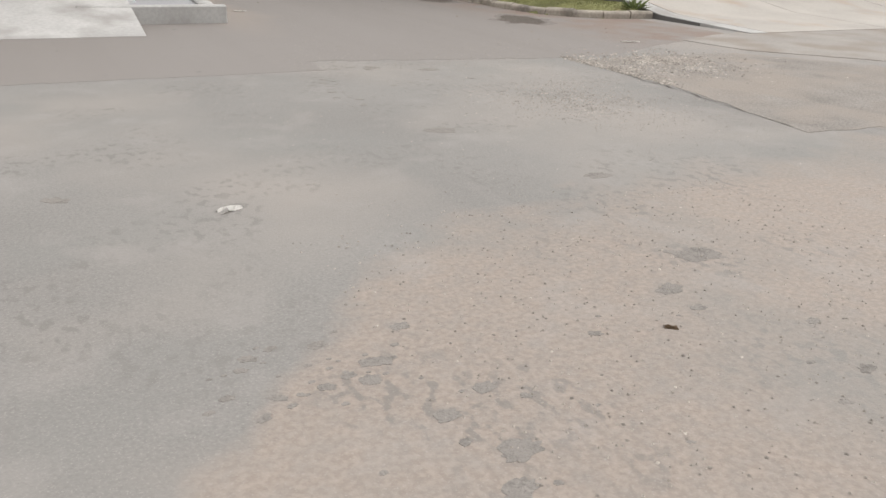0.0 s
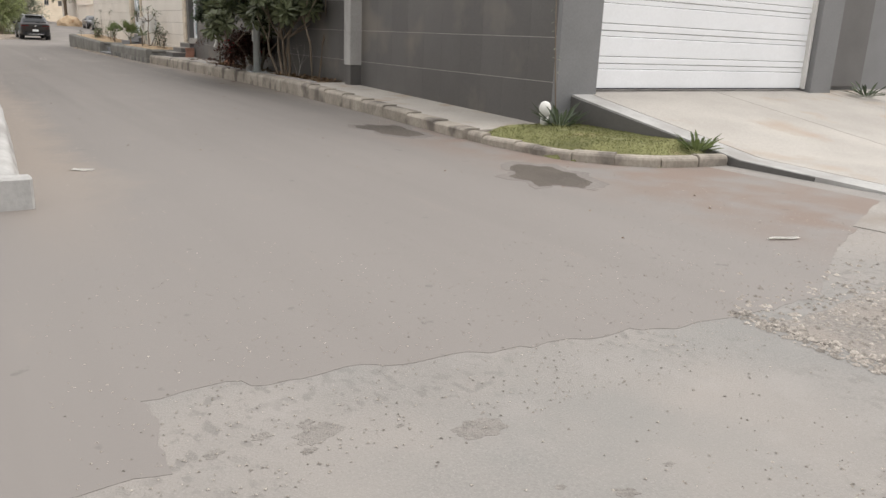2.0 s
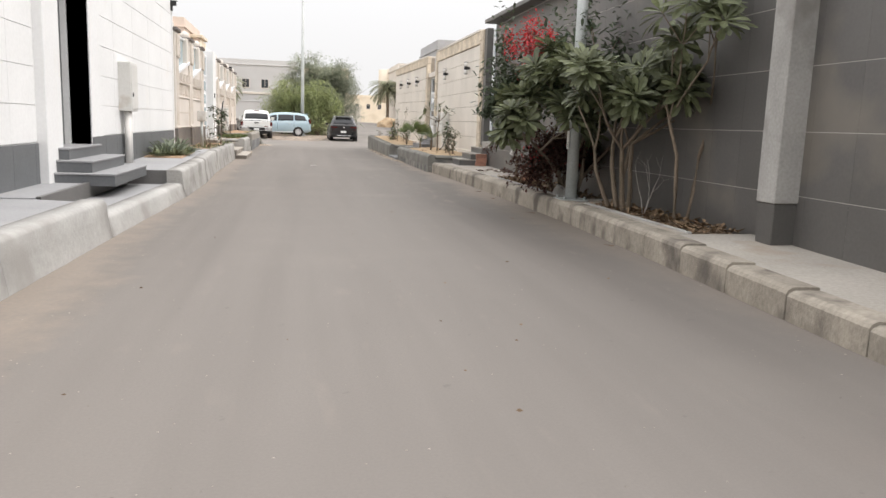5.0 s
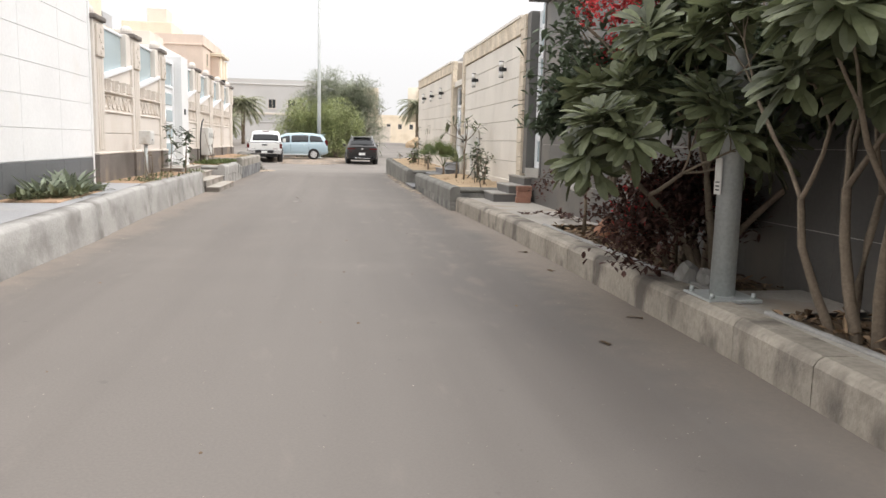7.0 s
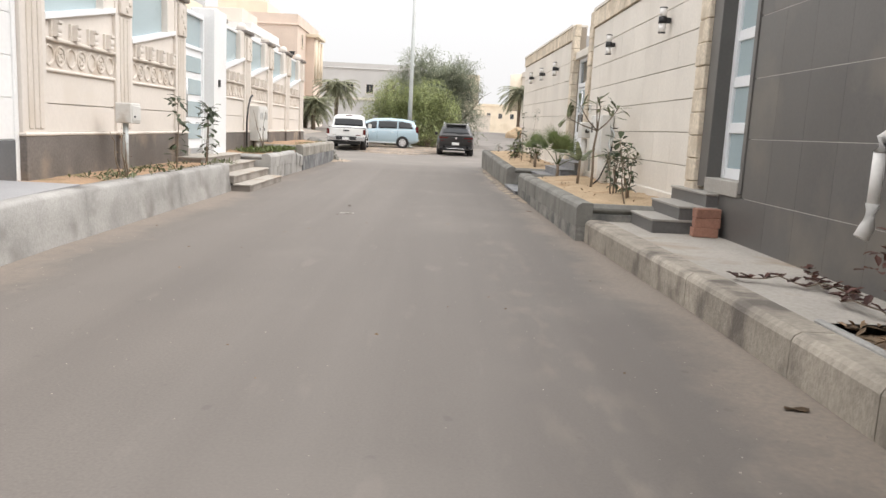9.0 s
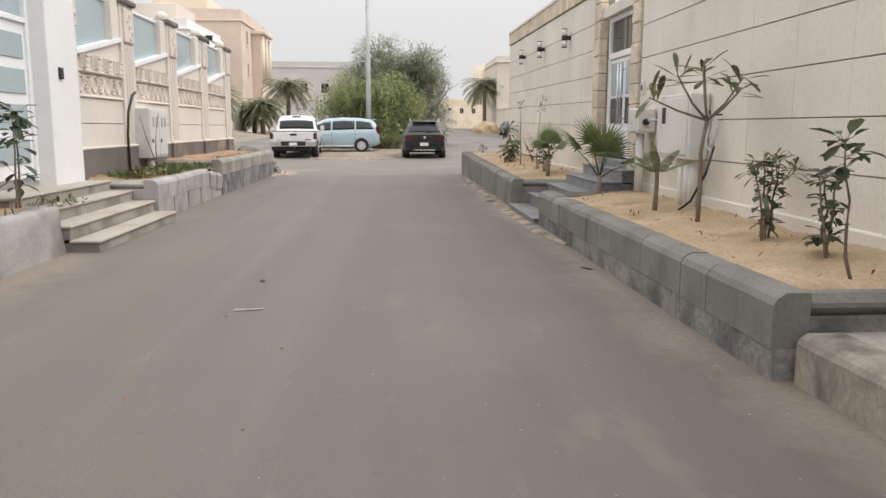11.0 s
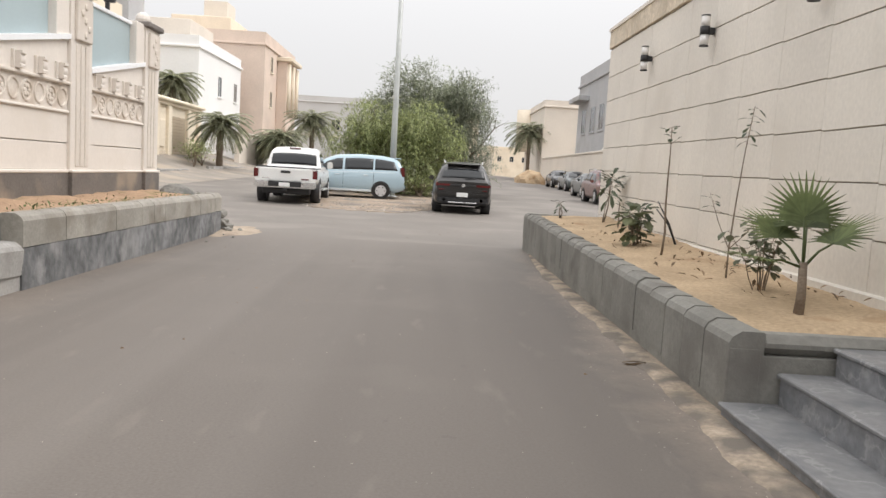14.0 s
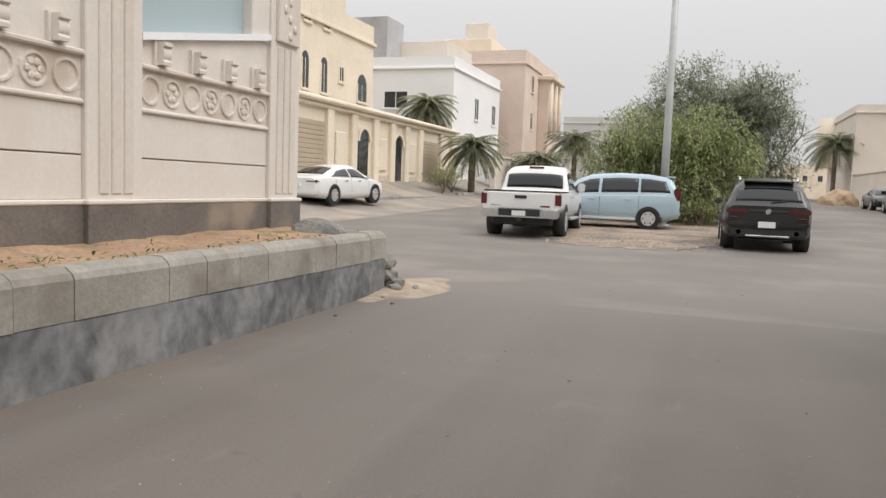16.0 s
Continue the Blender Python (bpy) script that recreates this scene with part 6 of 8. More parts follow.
def round_leaf_bush(m, seed, label):
    """Several thin shoots spreading from one foot, with round leaves over their upper two thirds."""
    rnd = random.Random(seed)
    t = thing("bushy_plant", label, "young plant", m)
    bm, s = bmesh.new(), Soup()
    for k in range(9):
        a = 0.7 * k + rnd.uniform(-0.2, 0.2)
        out = Vector((math.cos(a), math.sin(a), 0)) * rnd.uniform(0.08, 0.27)
        h = rnd.uniform(0.5, 0.92)
        foot = out * 0.12
        pts = [foot + Vector((0, 0, -0.03))] + [foot + out * u ** 1.3 + Vector((rnd.gauss(0, 0.012), rnd.gauss(0, 0.012), h * u)) for u in (0.25, 0.5, 0.75, 1.0)]
        twig_leaves(s, bm, rnd, pts, 0.006, 13, 0.1, 0.62, 0.32)
    part("stems", bm, PALE_BARK, t)
    s.part("leaves", LEAF_DUSTY, t)
    return t



def candelabra(m, seed, label, h=1.05, k=1.0):
    """A slim stem that forks into a few ascending arms, each with a loose whorl of long leaves."""
    rnd = random.Random(seed)
    t = thing("frangipani_sapling", label, "young tree", m)
    bm, s = bmesh.new(), Soup()
    tube(bm, [(0, 0, -0.03), (0.015, 0.02, 0.35 * h), (0.0, 0.01, 0.7 * h), (0.04, 0, h)], [0.026 * k, 0.023 * k, 0.02 * k, 0.018 * k], 8)
    for dx, dy, dz in ((-0.55, 0.1, 0.2), (-0.36, -0.12, 0.4), (-0.02, 0.12, 0.5), (0.36, 0.05, 0.4), (0.22, -0.2, 0.26), (0.1, 0.35, 0.42)):
        tip = Vector((0.04 + dx * k, dy * k, h + dz * k))
        mid = Vector((0.04 + dx * k * 0.5, dy * k * 0.5, h + dz * k * 0.36))
        tube(bm, [(0.04, 0, h - 0.02), mid, tip], [0.014 * k, 0.011 * k, 0.008 * k], 6)
        w = (tip - mid).normalized()
        a = w.orthogonal().normalized()
        c = w.cross(a)
        for j in range(7):
            f = 2.4 * j + rnd.uniform(-0.3, 0.3)
            d = a * math.cos(f) + c * math.sin(f) + w * rnd.uniform(0.1, 0.9)
            s.spoon(tip - w * 0.014 * j, d, (0, 0, 1), k * rnd.uniform(0.2, 0.3), k * rnd.uniform(0.05, 0.075), rnd.uniform(0.0, 0.2))
    part("trunk", bm, PALE_BARK, t)
    s.part("leaves", LEAF_BIG, t)
    return t


def banana_plant(m, seed, label):
    """A short stem with a few long arching blades, torn along their edges."""
    rnd = random.Random(seed)
    t = thing("banana_plant", label, "young plant", m)
    part("stem", tube(bmesh.new(), [(0, 0, -0.03), (0.01, 0, 0.25), (0.02, 0.01, 0.5)], [0.032, 0.028, 0.022], 8), PALE_BARK, t)
    for dx, dy, lift, length, drop in ((-0.9, -0.2, 0.75, 0.5, 1.2), (0.9, -0.1, 0.55, 0.62, 0.7), (-0.2, 0.3, 1.6, 0.42, 0.15), (0.7, 0.5, 0.9, 0.5, 0.6), (-0.5, 0.6, 0.8, 0.45, 0.8)):
        s, p, w = Soup(), Vector((0.02, 0.01, 0.46)), Vector((dx, dy, lift)).normalized()
        n_, prev = 12, None
        for i in range(n_ + 1):
            u = i / n_
            side = w.cross(Vector((0, 0, 1))).normalized()
            half = 0.085 * math.sin(math.pi * min(1.0, 0.06 + 0.94 * u)) ** 0.6 * (1 if u > 0.12 else 0.15)
            row = [p - side * half * rnd.uniform(0.75, 1.1) - Vector((0, 0, 0.25 * half)), p, p + side * half * rnd.uniform(0.75, 1.1) - Vector((0, 0, 0.25 * half))]
            if prev:
                s.add(prev + row, [(0, 1, 4, 3), (1, 2, 5, 4)])
            prev = row
            p = p + w * length / n_
            w = (w + Vector((0, 0, -drop / n_ * (0.6 + 1.2 * u)))).normalized()
        s.part("leaf", LEAF_BIG, t)
    return t


candelabra(pose(9.3, 42.65, 0.46), 31, "slim frangipani sapling with spreading arms and spoon-shaped leaves", 1.08)
candelabra(pose(9.72, 42.0, 0.46), 36, "slim frangipani sapling with sparse leaves", 0.5, 0.5)
banana_plant(pose(9.3, 43.9, 0.46), 32, "small banana plant with broad arching leaves")
coil = thing("hose_coil", "coiled grey hose hanging beside the utility cabinet", "hose")
part("hose", tube(bmesh.new(), [(9.86 + 0.02 * math.sin(3 * a), 43.75 + 0.11 * math.cos(a) * (1 + 0.06 * math.sin(0.37 * a)), 1.38 + 0.2 * math.sin(a) * (1 + 0.05 * math.cos(0.3 * a))) for a in [0.35 * i for i in range(72)]], 0.013, 6), STEEL, coil)
part("hook", tube(bmesh.new(), [(9.98, 43.75, 1.6), (9.84, 43.75, 1.59), (9.82, 43.75, 1.64)], 0.01, 6), BLACK, coil)
part("tail", tube(bmesh.new(), [(9.86, 43.66, 1.25), (9.8, 43.7, 0.95), (9.7, 43.85, 0.62), (9.62, 44.0, 0.5)], 0.014, 6), BLACK, coil)
tray = thing("wooden_plate", "weathered wooden disc lying on the planter sand", "plate", pose(9.48, 43.55, 0.49))
part("disc", tube(bmesh.new(), [(0, 0, -0.02), (0, 0, 0.012), (0, 0, 0.016)], [0.12, 0.12, 0.112], 18), BARK, tray)
sapling(pose(9.4, 41.5, 0.46), 33, 0.75, 26, 0.1, "dark-leaved upright basil-like plant", LEAF_DARK, 0.6, 4, 0.25, "herb_plant")
sapling(pose(9.42, 40.6, 0.46), 34, 0.7, 26, 0.1, "dark-leaved upright herb plant in the sand", LEAF_DARK, 0.6, 3, 0.25, "herb_plant")
sapling(pose(9.25, 40.0, 0.46), 35, 0.95, 22, 0.16, "thin sapling with a round tuft of dark leaves", LEAF_DARK, 0.55, 1, 0.72)
sapling(pose(9.3, 53.2, 0.58), 37, 1.5, 9, 0.11, "tall thin sapling with a few leaves at the top", LEAF_DARK, 0.5, 1, 0.8)
twiggy_sapling(pose(9.34, 51.4, 0.545), 38, "tall thin leaning sapling with side twigs and a leafy tip")
round_leaf_bush(pose(9.36, 50.72, 0.535), 39, "airy young bush of thin pale stems with round dusty leaves")
sapling(pose(9.15, 53.9, 0.6), 40, 0.45, 16, 0.2, "low plant with broad green leaves in the planter", LEAF_BIG, 0.6, 3, 0.2, "bushy_plant")
sapling(pose(9.3, 54.2, 0.61), 41, 0.5, 14, 0.16, "young plant with broad dark leaves in the planter", LEAF_DARK, 0.6, 2, 0.3, "bushy_plant")
sapling(pose(9.55, 56.3, 0.65), 42, 0.5, 3, 0.3, "single-stemmed seedling with two broad leaves", LEAF_DARK, 0.6, 1, 0.8, "seedling")
sapling(pose(9.6, 57.6, 0.67), 43, 0.85, 20, 0.24, "young rubber plant with drooping narrow leaves", LEAF_DARK, 0.3, 2, 0.5)
sapling(pose(9.0, 58.4, 0.69), 44, 0.3, 8, 0.12, "small seedling at the end of the planter", LEAF_DARK, 0.4, 2, 0.3, "seedling")
# left strip
sapling(pose(2.0, 42.6, 0.48), 51, 1.25, 44, 0.17, "slim dusty sapling with small leaves in the dry strip", LEAF_DARK, 0.5, 1, 0.2)
sapling(pose(2.05, 44.2, 0.48), 52, 1.15, 34, 0.18, "forked dusty sapling in the dry strip", LEAF_DARK, 0.5, 2, 0.25)
sapling(pose(2.1, 40.0, 0.48), 53, 0.7, 4, 0.06, "bare dry stalks in the planted strip", DRY, 0.4, 3, 0.4, "dry_stalk")
sapling(pose(1.9, 49.9, 0.6), 54, 1.1, 3, 0.05, "bare thin sapling beside the grey cabinet", DRY, 0.4, 2, 0.6, "bare_sapling")


def tuft(m, seed, n, size, width, leafmat, label, name="agave_plant", up=0.9):
    rnd = random.Random(seed)
    t = thing(name, label, "plant", m)
    s = Soup()
    for k in range(n):
        a = 2.4 * k
        r = 0.02 * math.sqrt(k)
        s.leaf((r * math.cos(a), r * math.sin(a), -0.02), (math.cos(a), math.sin(a), up + rnd.uniform(-0.4, 0.6)), (0, 0, 1), size * rnd.uniform(0.7, 1.2), width, 0.3, rnd.uniform(0, 0.25))
    s.part("leaves", leafmat, t)
    return t


tuft(pose(9.5, 17.0, 0.19), 61, 46, 0.46, 0.035, LEAF_DARK, "dark spiky cycad-like plant at the lawn corner", "spiky_plant", 0.9)
tuft(pose(9.86, 14.75, 0.15), 62, 34, 0.27, 0.042, LEAF_PALM, "small spiky agave on the lawn", up=0.8)
sapling(pose(9.62, 17.25, 0.2), 63, 2.3, 16, 0.06, "thin bare stake-like sapling against the dark wall", LEAF_TREE, 0.5, 1, 0.3, "bare_sapling")
tuft(pose(17.6, 16.9, 0.6), 65, 22, 0.4, 0.05, LEAF_DARK, "dark spiky plant beside the side gate", "spiky_plant", 0.6)
for i, (x, y) in enumerate(((1.75, 34.9), (1.95, 35.6), (1.7, 36.2))):
    tuft(pose(x, y, 0.5), 66 + i, 18, 0.55, 0.075, AGAVE, "grey-green aloe in the terrace bed", "aloe_plant", 1.0)
tb = thing("terrace_bed", "small leafy plant bed cut into the terrace", "plant bed", kind="structure")
part("soil", box(1.42, 2.2, 34.2, 36.6, 0.3, 0.535, bevel=0.02), RED_SAND, tb)
tb2 = thing("terrace_bed", "small soil bed with aloes in the near terrace", "plant bed", kind="structure")
part("soil", box(1.15, 2.0, 20.0, 22.4, 0.3, 0.445, bevel=0.02), RED_SAND, tb2)
tuft(pose(1.6, 20.6, 0.44), 71, 22, 0.4, 0.06, LEAF_PALM, "green aloe in the near terrace bed", "aloe_plant", 1.0)
tuft(pose(1.5, 21.6, 0.44), 72, 22, 0.4, 0.06, LEAF_DARK, "dark aloe in the near terrace bed", "aloe_plant", 1.0)
tuft(pose(1.7, 18.2, 0.42), 73, 26, 0.35, 0.05, LEAF_DARK, "dark spiky plant on the corner terrace", "spiky_plant", 0.8)


def ground_cover(name, x0, x1, y0, y1, z, n, size, leafmat, label, seed):
    rnd = random.Random(seed)
    s = Soup()
    for _ in range(n):
        x, y = rnd.uniform(x0, x1), rnd.uniform(y0, y1)
        if noise.noise((x * 1.7, y * 1.7, seed)) < -0.05:
            continue
        s.leaf((x, y, z + rnd.uniform(0, 0.05)), (rnd.gauss(0, 1), rnd.gauss(0, 1), rnd.uniform(0.1, 1.2)), (0, 0, 1), size * rnd.uniform(0.5, 1.3), size * rnd.uniform(0.2, 0.5), 0.2, rnd.uniform(-0.1, 0.4))
    return tagged(s.part(name, leafmat), label, "ground cover", kind="stuff")


ground_cover("bed_leaves", 1.5, 2.2, 34.2, 36.6, 0.535, 1300, 0.14, LEAF_BIG, "low leafy ground cover in the terrace bed", 81)
ground_cover("weeds", 1.6, 2.4, 39.2, 45.4, 0.48, 1100, 0.1, LEAF_BIG, "dusty green weeds in the planted strip", 82)
ground_cover("weeds_dry", 1.6, 2.5, 47.8, 51.8, 0.6, 1900, 0.12, LEAF_PALM, "dry green creeping weeds at the planter edge", 83)
ground_cover("planter_litter", 8.75, 9.9, 49.7, 59.0, 0.6, 260, 0.07, DRY, "dry leaves scattered on the planter sand", 84)
ground_cover("planter_litter_2", 8.75, 9.9, 39.7, 46.3, 0.48, 160, 0.06, DRY, "dry leaves scattered on the sand", 85)
ground_cover("soil_litter", 1.5, 2.5, 52.0, 58.8, 0.72, 150, 0.04, DRY, "dry twigs and weeds on the reddish soil", 86)


ground_cover("weeds_rim", 2.3, 2.5, 52.0, 58.6, 0.73, 240, 0.06, LEAF_PALM, "dark low weeds along the planter rim", 87)
sk = thing("dry_sticks", "two dark dry sticks leaning in the planter sand", "sticks", pose(9.76, 54.06, 0.6))
for k in range(2):
    part("stick", tube(bmesh.new(), [(0.03 * k, 0.05 * k, -0.03), (-0.1, 0.1 + 0.05 * k, 0.3), (-0.22, 0.25 + 0.04 * k, 0.58 - 0.1 * k)], [0.014, 0.012, 0.006], 6), BLACK, sk)


# ---------- litter on the road ----------
def scrap(x, y, z, w, l, a, m_, label, name="paper_scrap"):
    bm = bmesh.new()
    g = [[bm.verts.new((i / 3 * w - w / 2 + rnd.uniform(-0.1, 0.1) * w, j / 3 * l - l / 2 + rnd.uniform(-0.1, 0.1) * l, rnd.uniform(0.002, 0.018))) for i in range(4)] for j in range(4)]
    for j in range(3):
        for i in range(3):
            bm.faces.new((g[j][i], g[j][i + 1], g[j + 1][i + 1], g[j + 1][i]))
    bmesh.ops.solidify(bm, geom=bm.faces[:], thickness=0.002)
    ob = part(name, bm, m_)
    ob.matrix_basis = pose(x, y, z, 0, 0, a)
    return tagged(ob, label, "litter")


scrap(7.15, 11.7, 0.0, 0.05, 0.25, 70, PAPER, "white paper strip lying on the asphalt")
scrap(2.86, 16.5, 0.0, 0.1, 0.2, 60, PAPER, "pale dry leaf-shaped paper scrap on the asphalt")
scrap(0.46, 6.9, -0.008, 0.13, 0.08, 20, PAPER, "crumpled white paper scrap on the worn asphalt")
scrap(1.63, 5.02, -0.008, 0.02, 0.05, 50, DRY, "small dark dead leaf on the worn asphalt", "dead_leaf")
for x, y, a in ((7.94, 28.4, 20), (8.5, 29.2, 60), (8.45, 31.6, 10), (8.45, 25.8, 40), (8.3, 43.0, 30), (8.5, 33.1, 80), (8.2, 50.2, 95)):
    scrap(x, y, 0.0, 0.05, 0.13, a, DRY, "curled brown dead leaf by the kerb", "dead_leaf")
scrap(5.06, 42.5, 0.0, 0.04, 0.06, 0, DRY, "small dark clod on the road", "dead_leaf")
scrap(5.14, 41.35, 0.0, 0.03, 0.22, 100, PAPER, "thin pale strip lying on the road")
dm = thing("debris_mound", "small grey heap of hardened cement at the planter end", "rubble", pose(2.0, 58.5, 0.7))
bm = bmesh.new()
bmesh.ops.create_icosphere(bm, subdivisions=3, radius=0.33)
for v in bm.verts:
    v.co = Vector((v.co.x, v.co.y * 1.1, v.co.z * 0.6)) * (1 + 0.25 * noise.noise(v.co * 3))
part("mound", bm, ROUGH_FOOT, dm)


drift = bmesh.new()
dg = [[(2.2 + 1.3 * i / 14, 57.9 + 3.4 * j / 24) for i in range(15)] for j in range(25)]
dv = []
for row in dg:
    dv.append([])
    for x, y in row:
        u = max(0.0, 1 - math.hypot((x - 2.65) / 0.62, (y - 59.4) / 1.35) + 0.25 * noise.noise((x * 2.3, y * 2.3, 6)))
        dv[-1].append(drift.verts.new((x, y, gz(y) - 0.012 + 0.085 * u ** 0.8 + 0.012 * noise.noise((x * 9, y * 9, 2)) * (u > 0))))
for r0, r1 in zip(dv, dv[1:]):
    for i in range(14):
        drift.faces.new((r0[i], r0[i + 1], r1[i + 1], r1[i])).smooth = True
tagged(part("sand_drift", drift, mat("pale_cement_sand", (0.36, 0.3, 0.235), 0.95, 0.14, 2.0, 30, 0.16, 0.5, 40, stain=(0.25, 0.2, 0.16), stain_scale=2.5, stain_at=0.55, spec=0.1)), "drift of pale sand at the broken planter corner", "sand", kind="structure")
GUTTER_SAND = mat("gutter_sand", (0.315, 0.26, 0.202), 0.95, 0.2, 2.0, 30, 0.2, 0.5, 40, stain=(0.16, 0.14, 0.12), stain_scale=3.0, stain_at=0.5, spec=0.1)
# ribbon of blown sand between the road and the raised planter
ribbon, rv = bmesh.new(), []
for j in range(181):
    y = 44.6 + 13.6 * j / 180
    rim = 0.21 + 0.06 * noise.noise((y * 1.3, 3.1, 0)) + 0.04 * noise.noise((y * 5.0, 1.1, 4)) + 0.06 * max(0.0, 1 - abs(y - 48.4) / 1.4)
    rim *= min(1.0, (58.2 - y) / 3.0) * min(1.0, (y - 44.6) / 1.2)
    rv.append([])
    for i in range(9):
        u = i / 8
        lift = 0.024 * max(0.0, 1 - (abs(u - 0.6) / 0.6) ** 2) + 0.006 * noise.noise((u * 6, y * 9, 7)) * (0 < i < 8) - (0.012 if i == 0 else 0.0)
        rv[-1].append(ribbon.verts.new((8.47 - (rim + 0.04) * (1 - u), y, gz(y) + lift)))
for r0, r1 in zip(rv, rv[1:]):
    for i in range(8):
        ribbon.faces.new((r0[i], r0[i + 1], r1[i + 1], r1[i])).smooth = True
tagged(part("sand_gutter", ribbon, GUTTER_SAND), "narrow ribbon of pale sand between road and planter", "sand", kind="structure")
twig = thing("fallen_twig", "short dark dry twig on the sand beside the planter", "twig", pose(8.2, 50.2, gz(50.2) + 0.024))
part("stick", tube(bmesh.new(), [(-0.09, -0.02, 0), (0, 0.01, 0.006), (0.1, 0.0, 0.002)], [0.004, 0.006, 0.004], 6), PALE_BARK, twig)
qrng = random.Random(9)
for x, y, z, r in ((2.6, 59.15, 0.34, 0.13), (2.72, 59.18, 0.1, 0.11), (2.78, 59.05, 0.06, 0.07), (2.5, 59.3, 0.12, 0.16), (2.62, 59.12, 0.2, 0.12), (2.95, 59.3, 0.03, 0.05), (2.85, 58.5, 0.015, 0.025), (3.1, 58.2, 0.015, 0.022), (2.9, 57.2, 0.012, 0.02)):
    bm = bmesh.new()
    bmesh.ops.create_icosphere(bm, subdivisions=2, radius=r)
    for v in bm.verts:
        v.co = Vector((v.co.x * 1.15, v.co.y, v.co.z * 0.8)) * (1 + 0.5 * noise.noise(v.co * (0.25 / r) * 7 + Vector((x * 9, y, 0))))
    ob = part("broken_block", bm, BLOCK)
    ob.matrix_basis = pose(x, y, z, 0, 0, qrng.uniform(0, 180))
    tagged(ob, "broken lump of grey concrete at the planter corner", "rubble", group="rubble at the planter corner")


# ---------- cars ----------
class Shell:
    """A car body along +y as one smooth skin: for each y the half width, underside, belt line, top line and half width of the top."""

    def __init__(self, length, soft=0.05, **keys):
        self.L, self.soft, self.keys = length, soft, {k: np.array(v, float) for k, v in keys.items()}

    def at(self, name, y):
        k = self.keys[name]
        ys = np.clip(y + self.soft * np.array((-1.0, -0.5, 0.0, 0.5, 1.0)), -self.L / 2, self.L / 2)
        return float(np.mean(np.interp(ys, k[:, 0], k[:, 1])))

    def section(self, y):
        w, b, z, t, u = (self.at(n_, y) for n_ in ("wide", "low", "belt", "top", "crown"))
        t = max(t, z + 0.012)
        k = min(1.0, (t - z) / 0.3)
        sh = 0.955 * w
        return [(0, b), (0.86 * w, b), (0.965 * w, b + 0.1), (0.995 * w, b + 0.3 * (z - b)), (w, b + 0.62 * (z - b)), (0.985 * w, z - 0.07), (sh, z), (u + (sh - u) * 0.12, t - 0.11 * k), (u * 0.88, t - 0.035 * k), (u * 0.5, t - 0.008 * k), (0, t)]

    def point(self, y, s, side=1):
        q = self.section(y)
        i = min(9, int(s))
        f = s - i
        x, z = q[i][0] * (1 - f) + q[i + 1][0] * f, q[i][1] * (1 - f) + q[i + 1][1] * f
        return Vector((side * x, y, z))

    def out(self, y, s, side, off):
        """A point just off the skin."""
        e = 0.02
        n_ = (self.point(y + e, s, side) - self.point(y - e, s, side)).cross(self.point(y, min(10, s + 0.05), side) - self.point(y, s - 0.05, side)) * side
        return self.point(y, s, side) + (n_.normalized() * off if n_.length > 1e-9 else Vector((0, 0, off)))

    def skin(self, n=64):
        bm = bmesh.new()
        ss = [0, 1, 1.5, 2, 3, 4, 5, 5.5, 6, 6.5, 7, 7.5, 8, 9, 10]
        ys = [self.L * (0.5 - 0.5 * math.cos(math.pi * i / n)) * 0.35 + 0.65 * self.L * i / n - self.L / 2 for i in range(n + 1)]
        rows = [[bm.verts.new(self.point(y, q, -1)) for q in ss] + [bm.verts.new(self.point(y, q, 1)) for q in ss[-2:0:-1]] for y in ys]
        k = len(rows[0])
        for r0, r1 in zip(rows, rows[1:]):
            for j in range(k):
                bm.faces.new((r0[j], r0[(j + 1) % k], r1[(j + 1) % k], r1[j])).smooth = True
        for r in (rows[0], rows[-1]):
            bm.faces.new([bm.verts.new(v.co) for v in r])
        bmesh.ops.recalc_face_normals(bm, faces=bm.faces)
        return bm

    def sheet(self, place, nu=8, nv=4, off=0.007):
        """A thin curved pane: place(u, v) gives y, s and side."""
        bm = bmesh.new()
        a, b = [[[bm.verts.new(self.out(*place(i / nu, j / nv), o)) for i in range(nu + 1)] for j in range(nv + 1)] for o in (off, -0.006)]
        for j in range(nv):
            for i in range(nu):
                bm.faces.new((a[j][i], a[j][i + 1], a[j + 1][i + 1], a[j + 1][i])).smooth = True
        edge = [(0, i) for i in range(nu)] + [(j, nu) for j in range(nv)] + [(nv, i) for i in range(nu, 0, -1)] + [(j, 0) for j in range(nv, 0, -1)]
        for (j0, i0), (j1, i1) in zip(edge, edge[1:] + edge[:1]):
            bm.faces.new((a[j0][i0], b[j0][i0], b[j1][i1], a[j1][i1]))
        bmesh.ops.recalc_face_normals(bm, faces=bm.faces)
        return bm

    def side_panes(self, t, y0, y1, y2, y3, s0=6.14, s1=6.9, name="window", material=None, off=0.007):
        """Both flanks: y0 to y1 along the foot, y3 to y2 along the head."""
        for side in (-1, 1):
            part(name, self.sheet(lambda u, v: (((y0 + (y1 - y0) * u) * (1 - v) + (y3 + (y2 - y3) * u) * v), s0 + (s1 - s0) * v, side), off=off), material or CAR_GLASS, t)

    def end_pane(self, t, y0, y1, name, reach=2.0):
        """A pane across the car, from y0 at its foot to y1 at its head."""
        part(name, self.sheet(lambda u, v: (y0 + (y1 - y0) * v, 10 - reach * abs(2 * u - 1), -1 if u < 0.5 else 1), nu=12), CAR_GLASS, t)

    def seams(self, t, ys):
        for y in ys:
            self.side_panes(t, y, y + 0.012, y + 0.012, y, 2.2, 5.9, "door_seam", BLACK, 0.002)


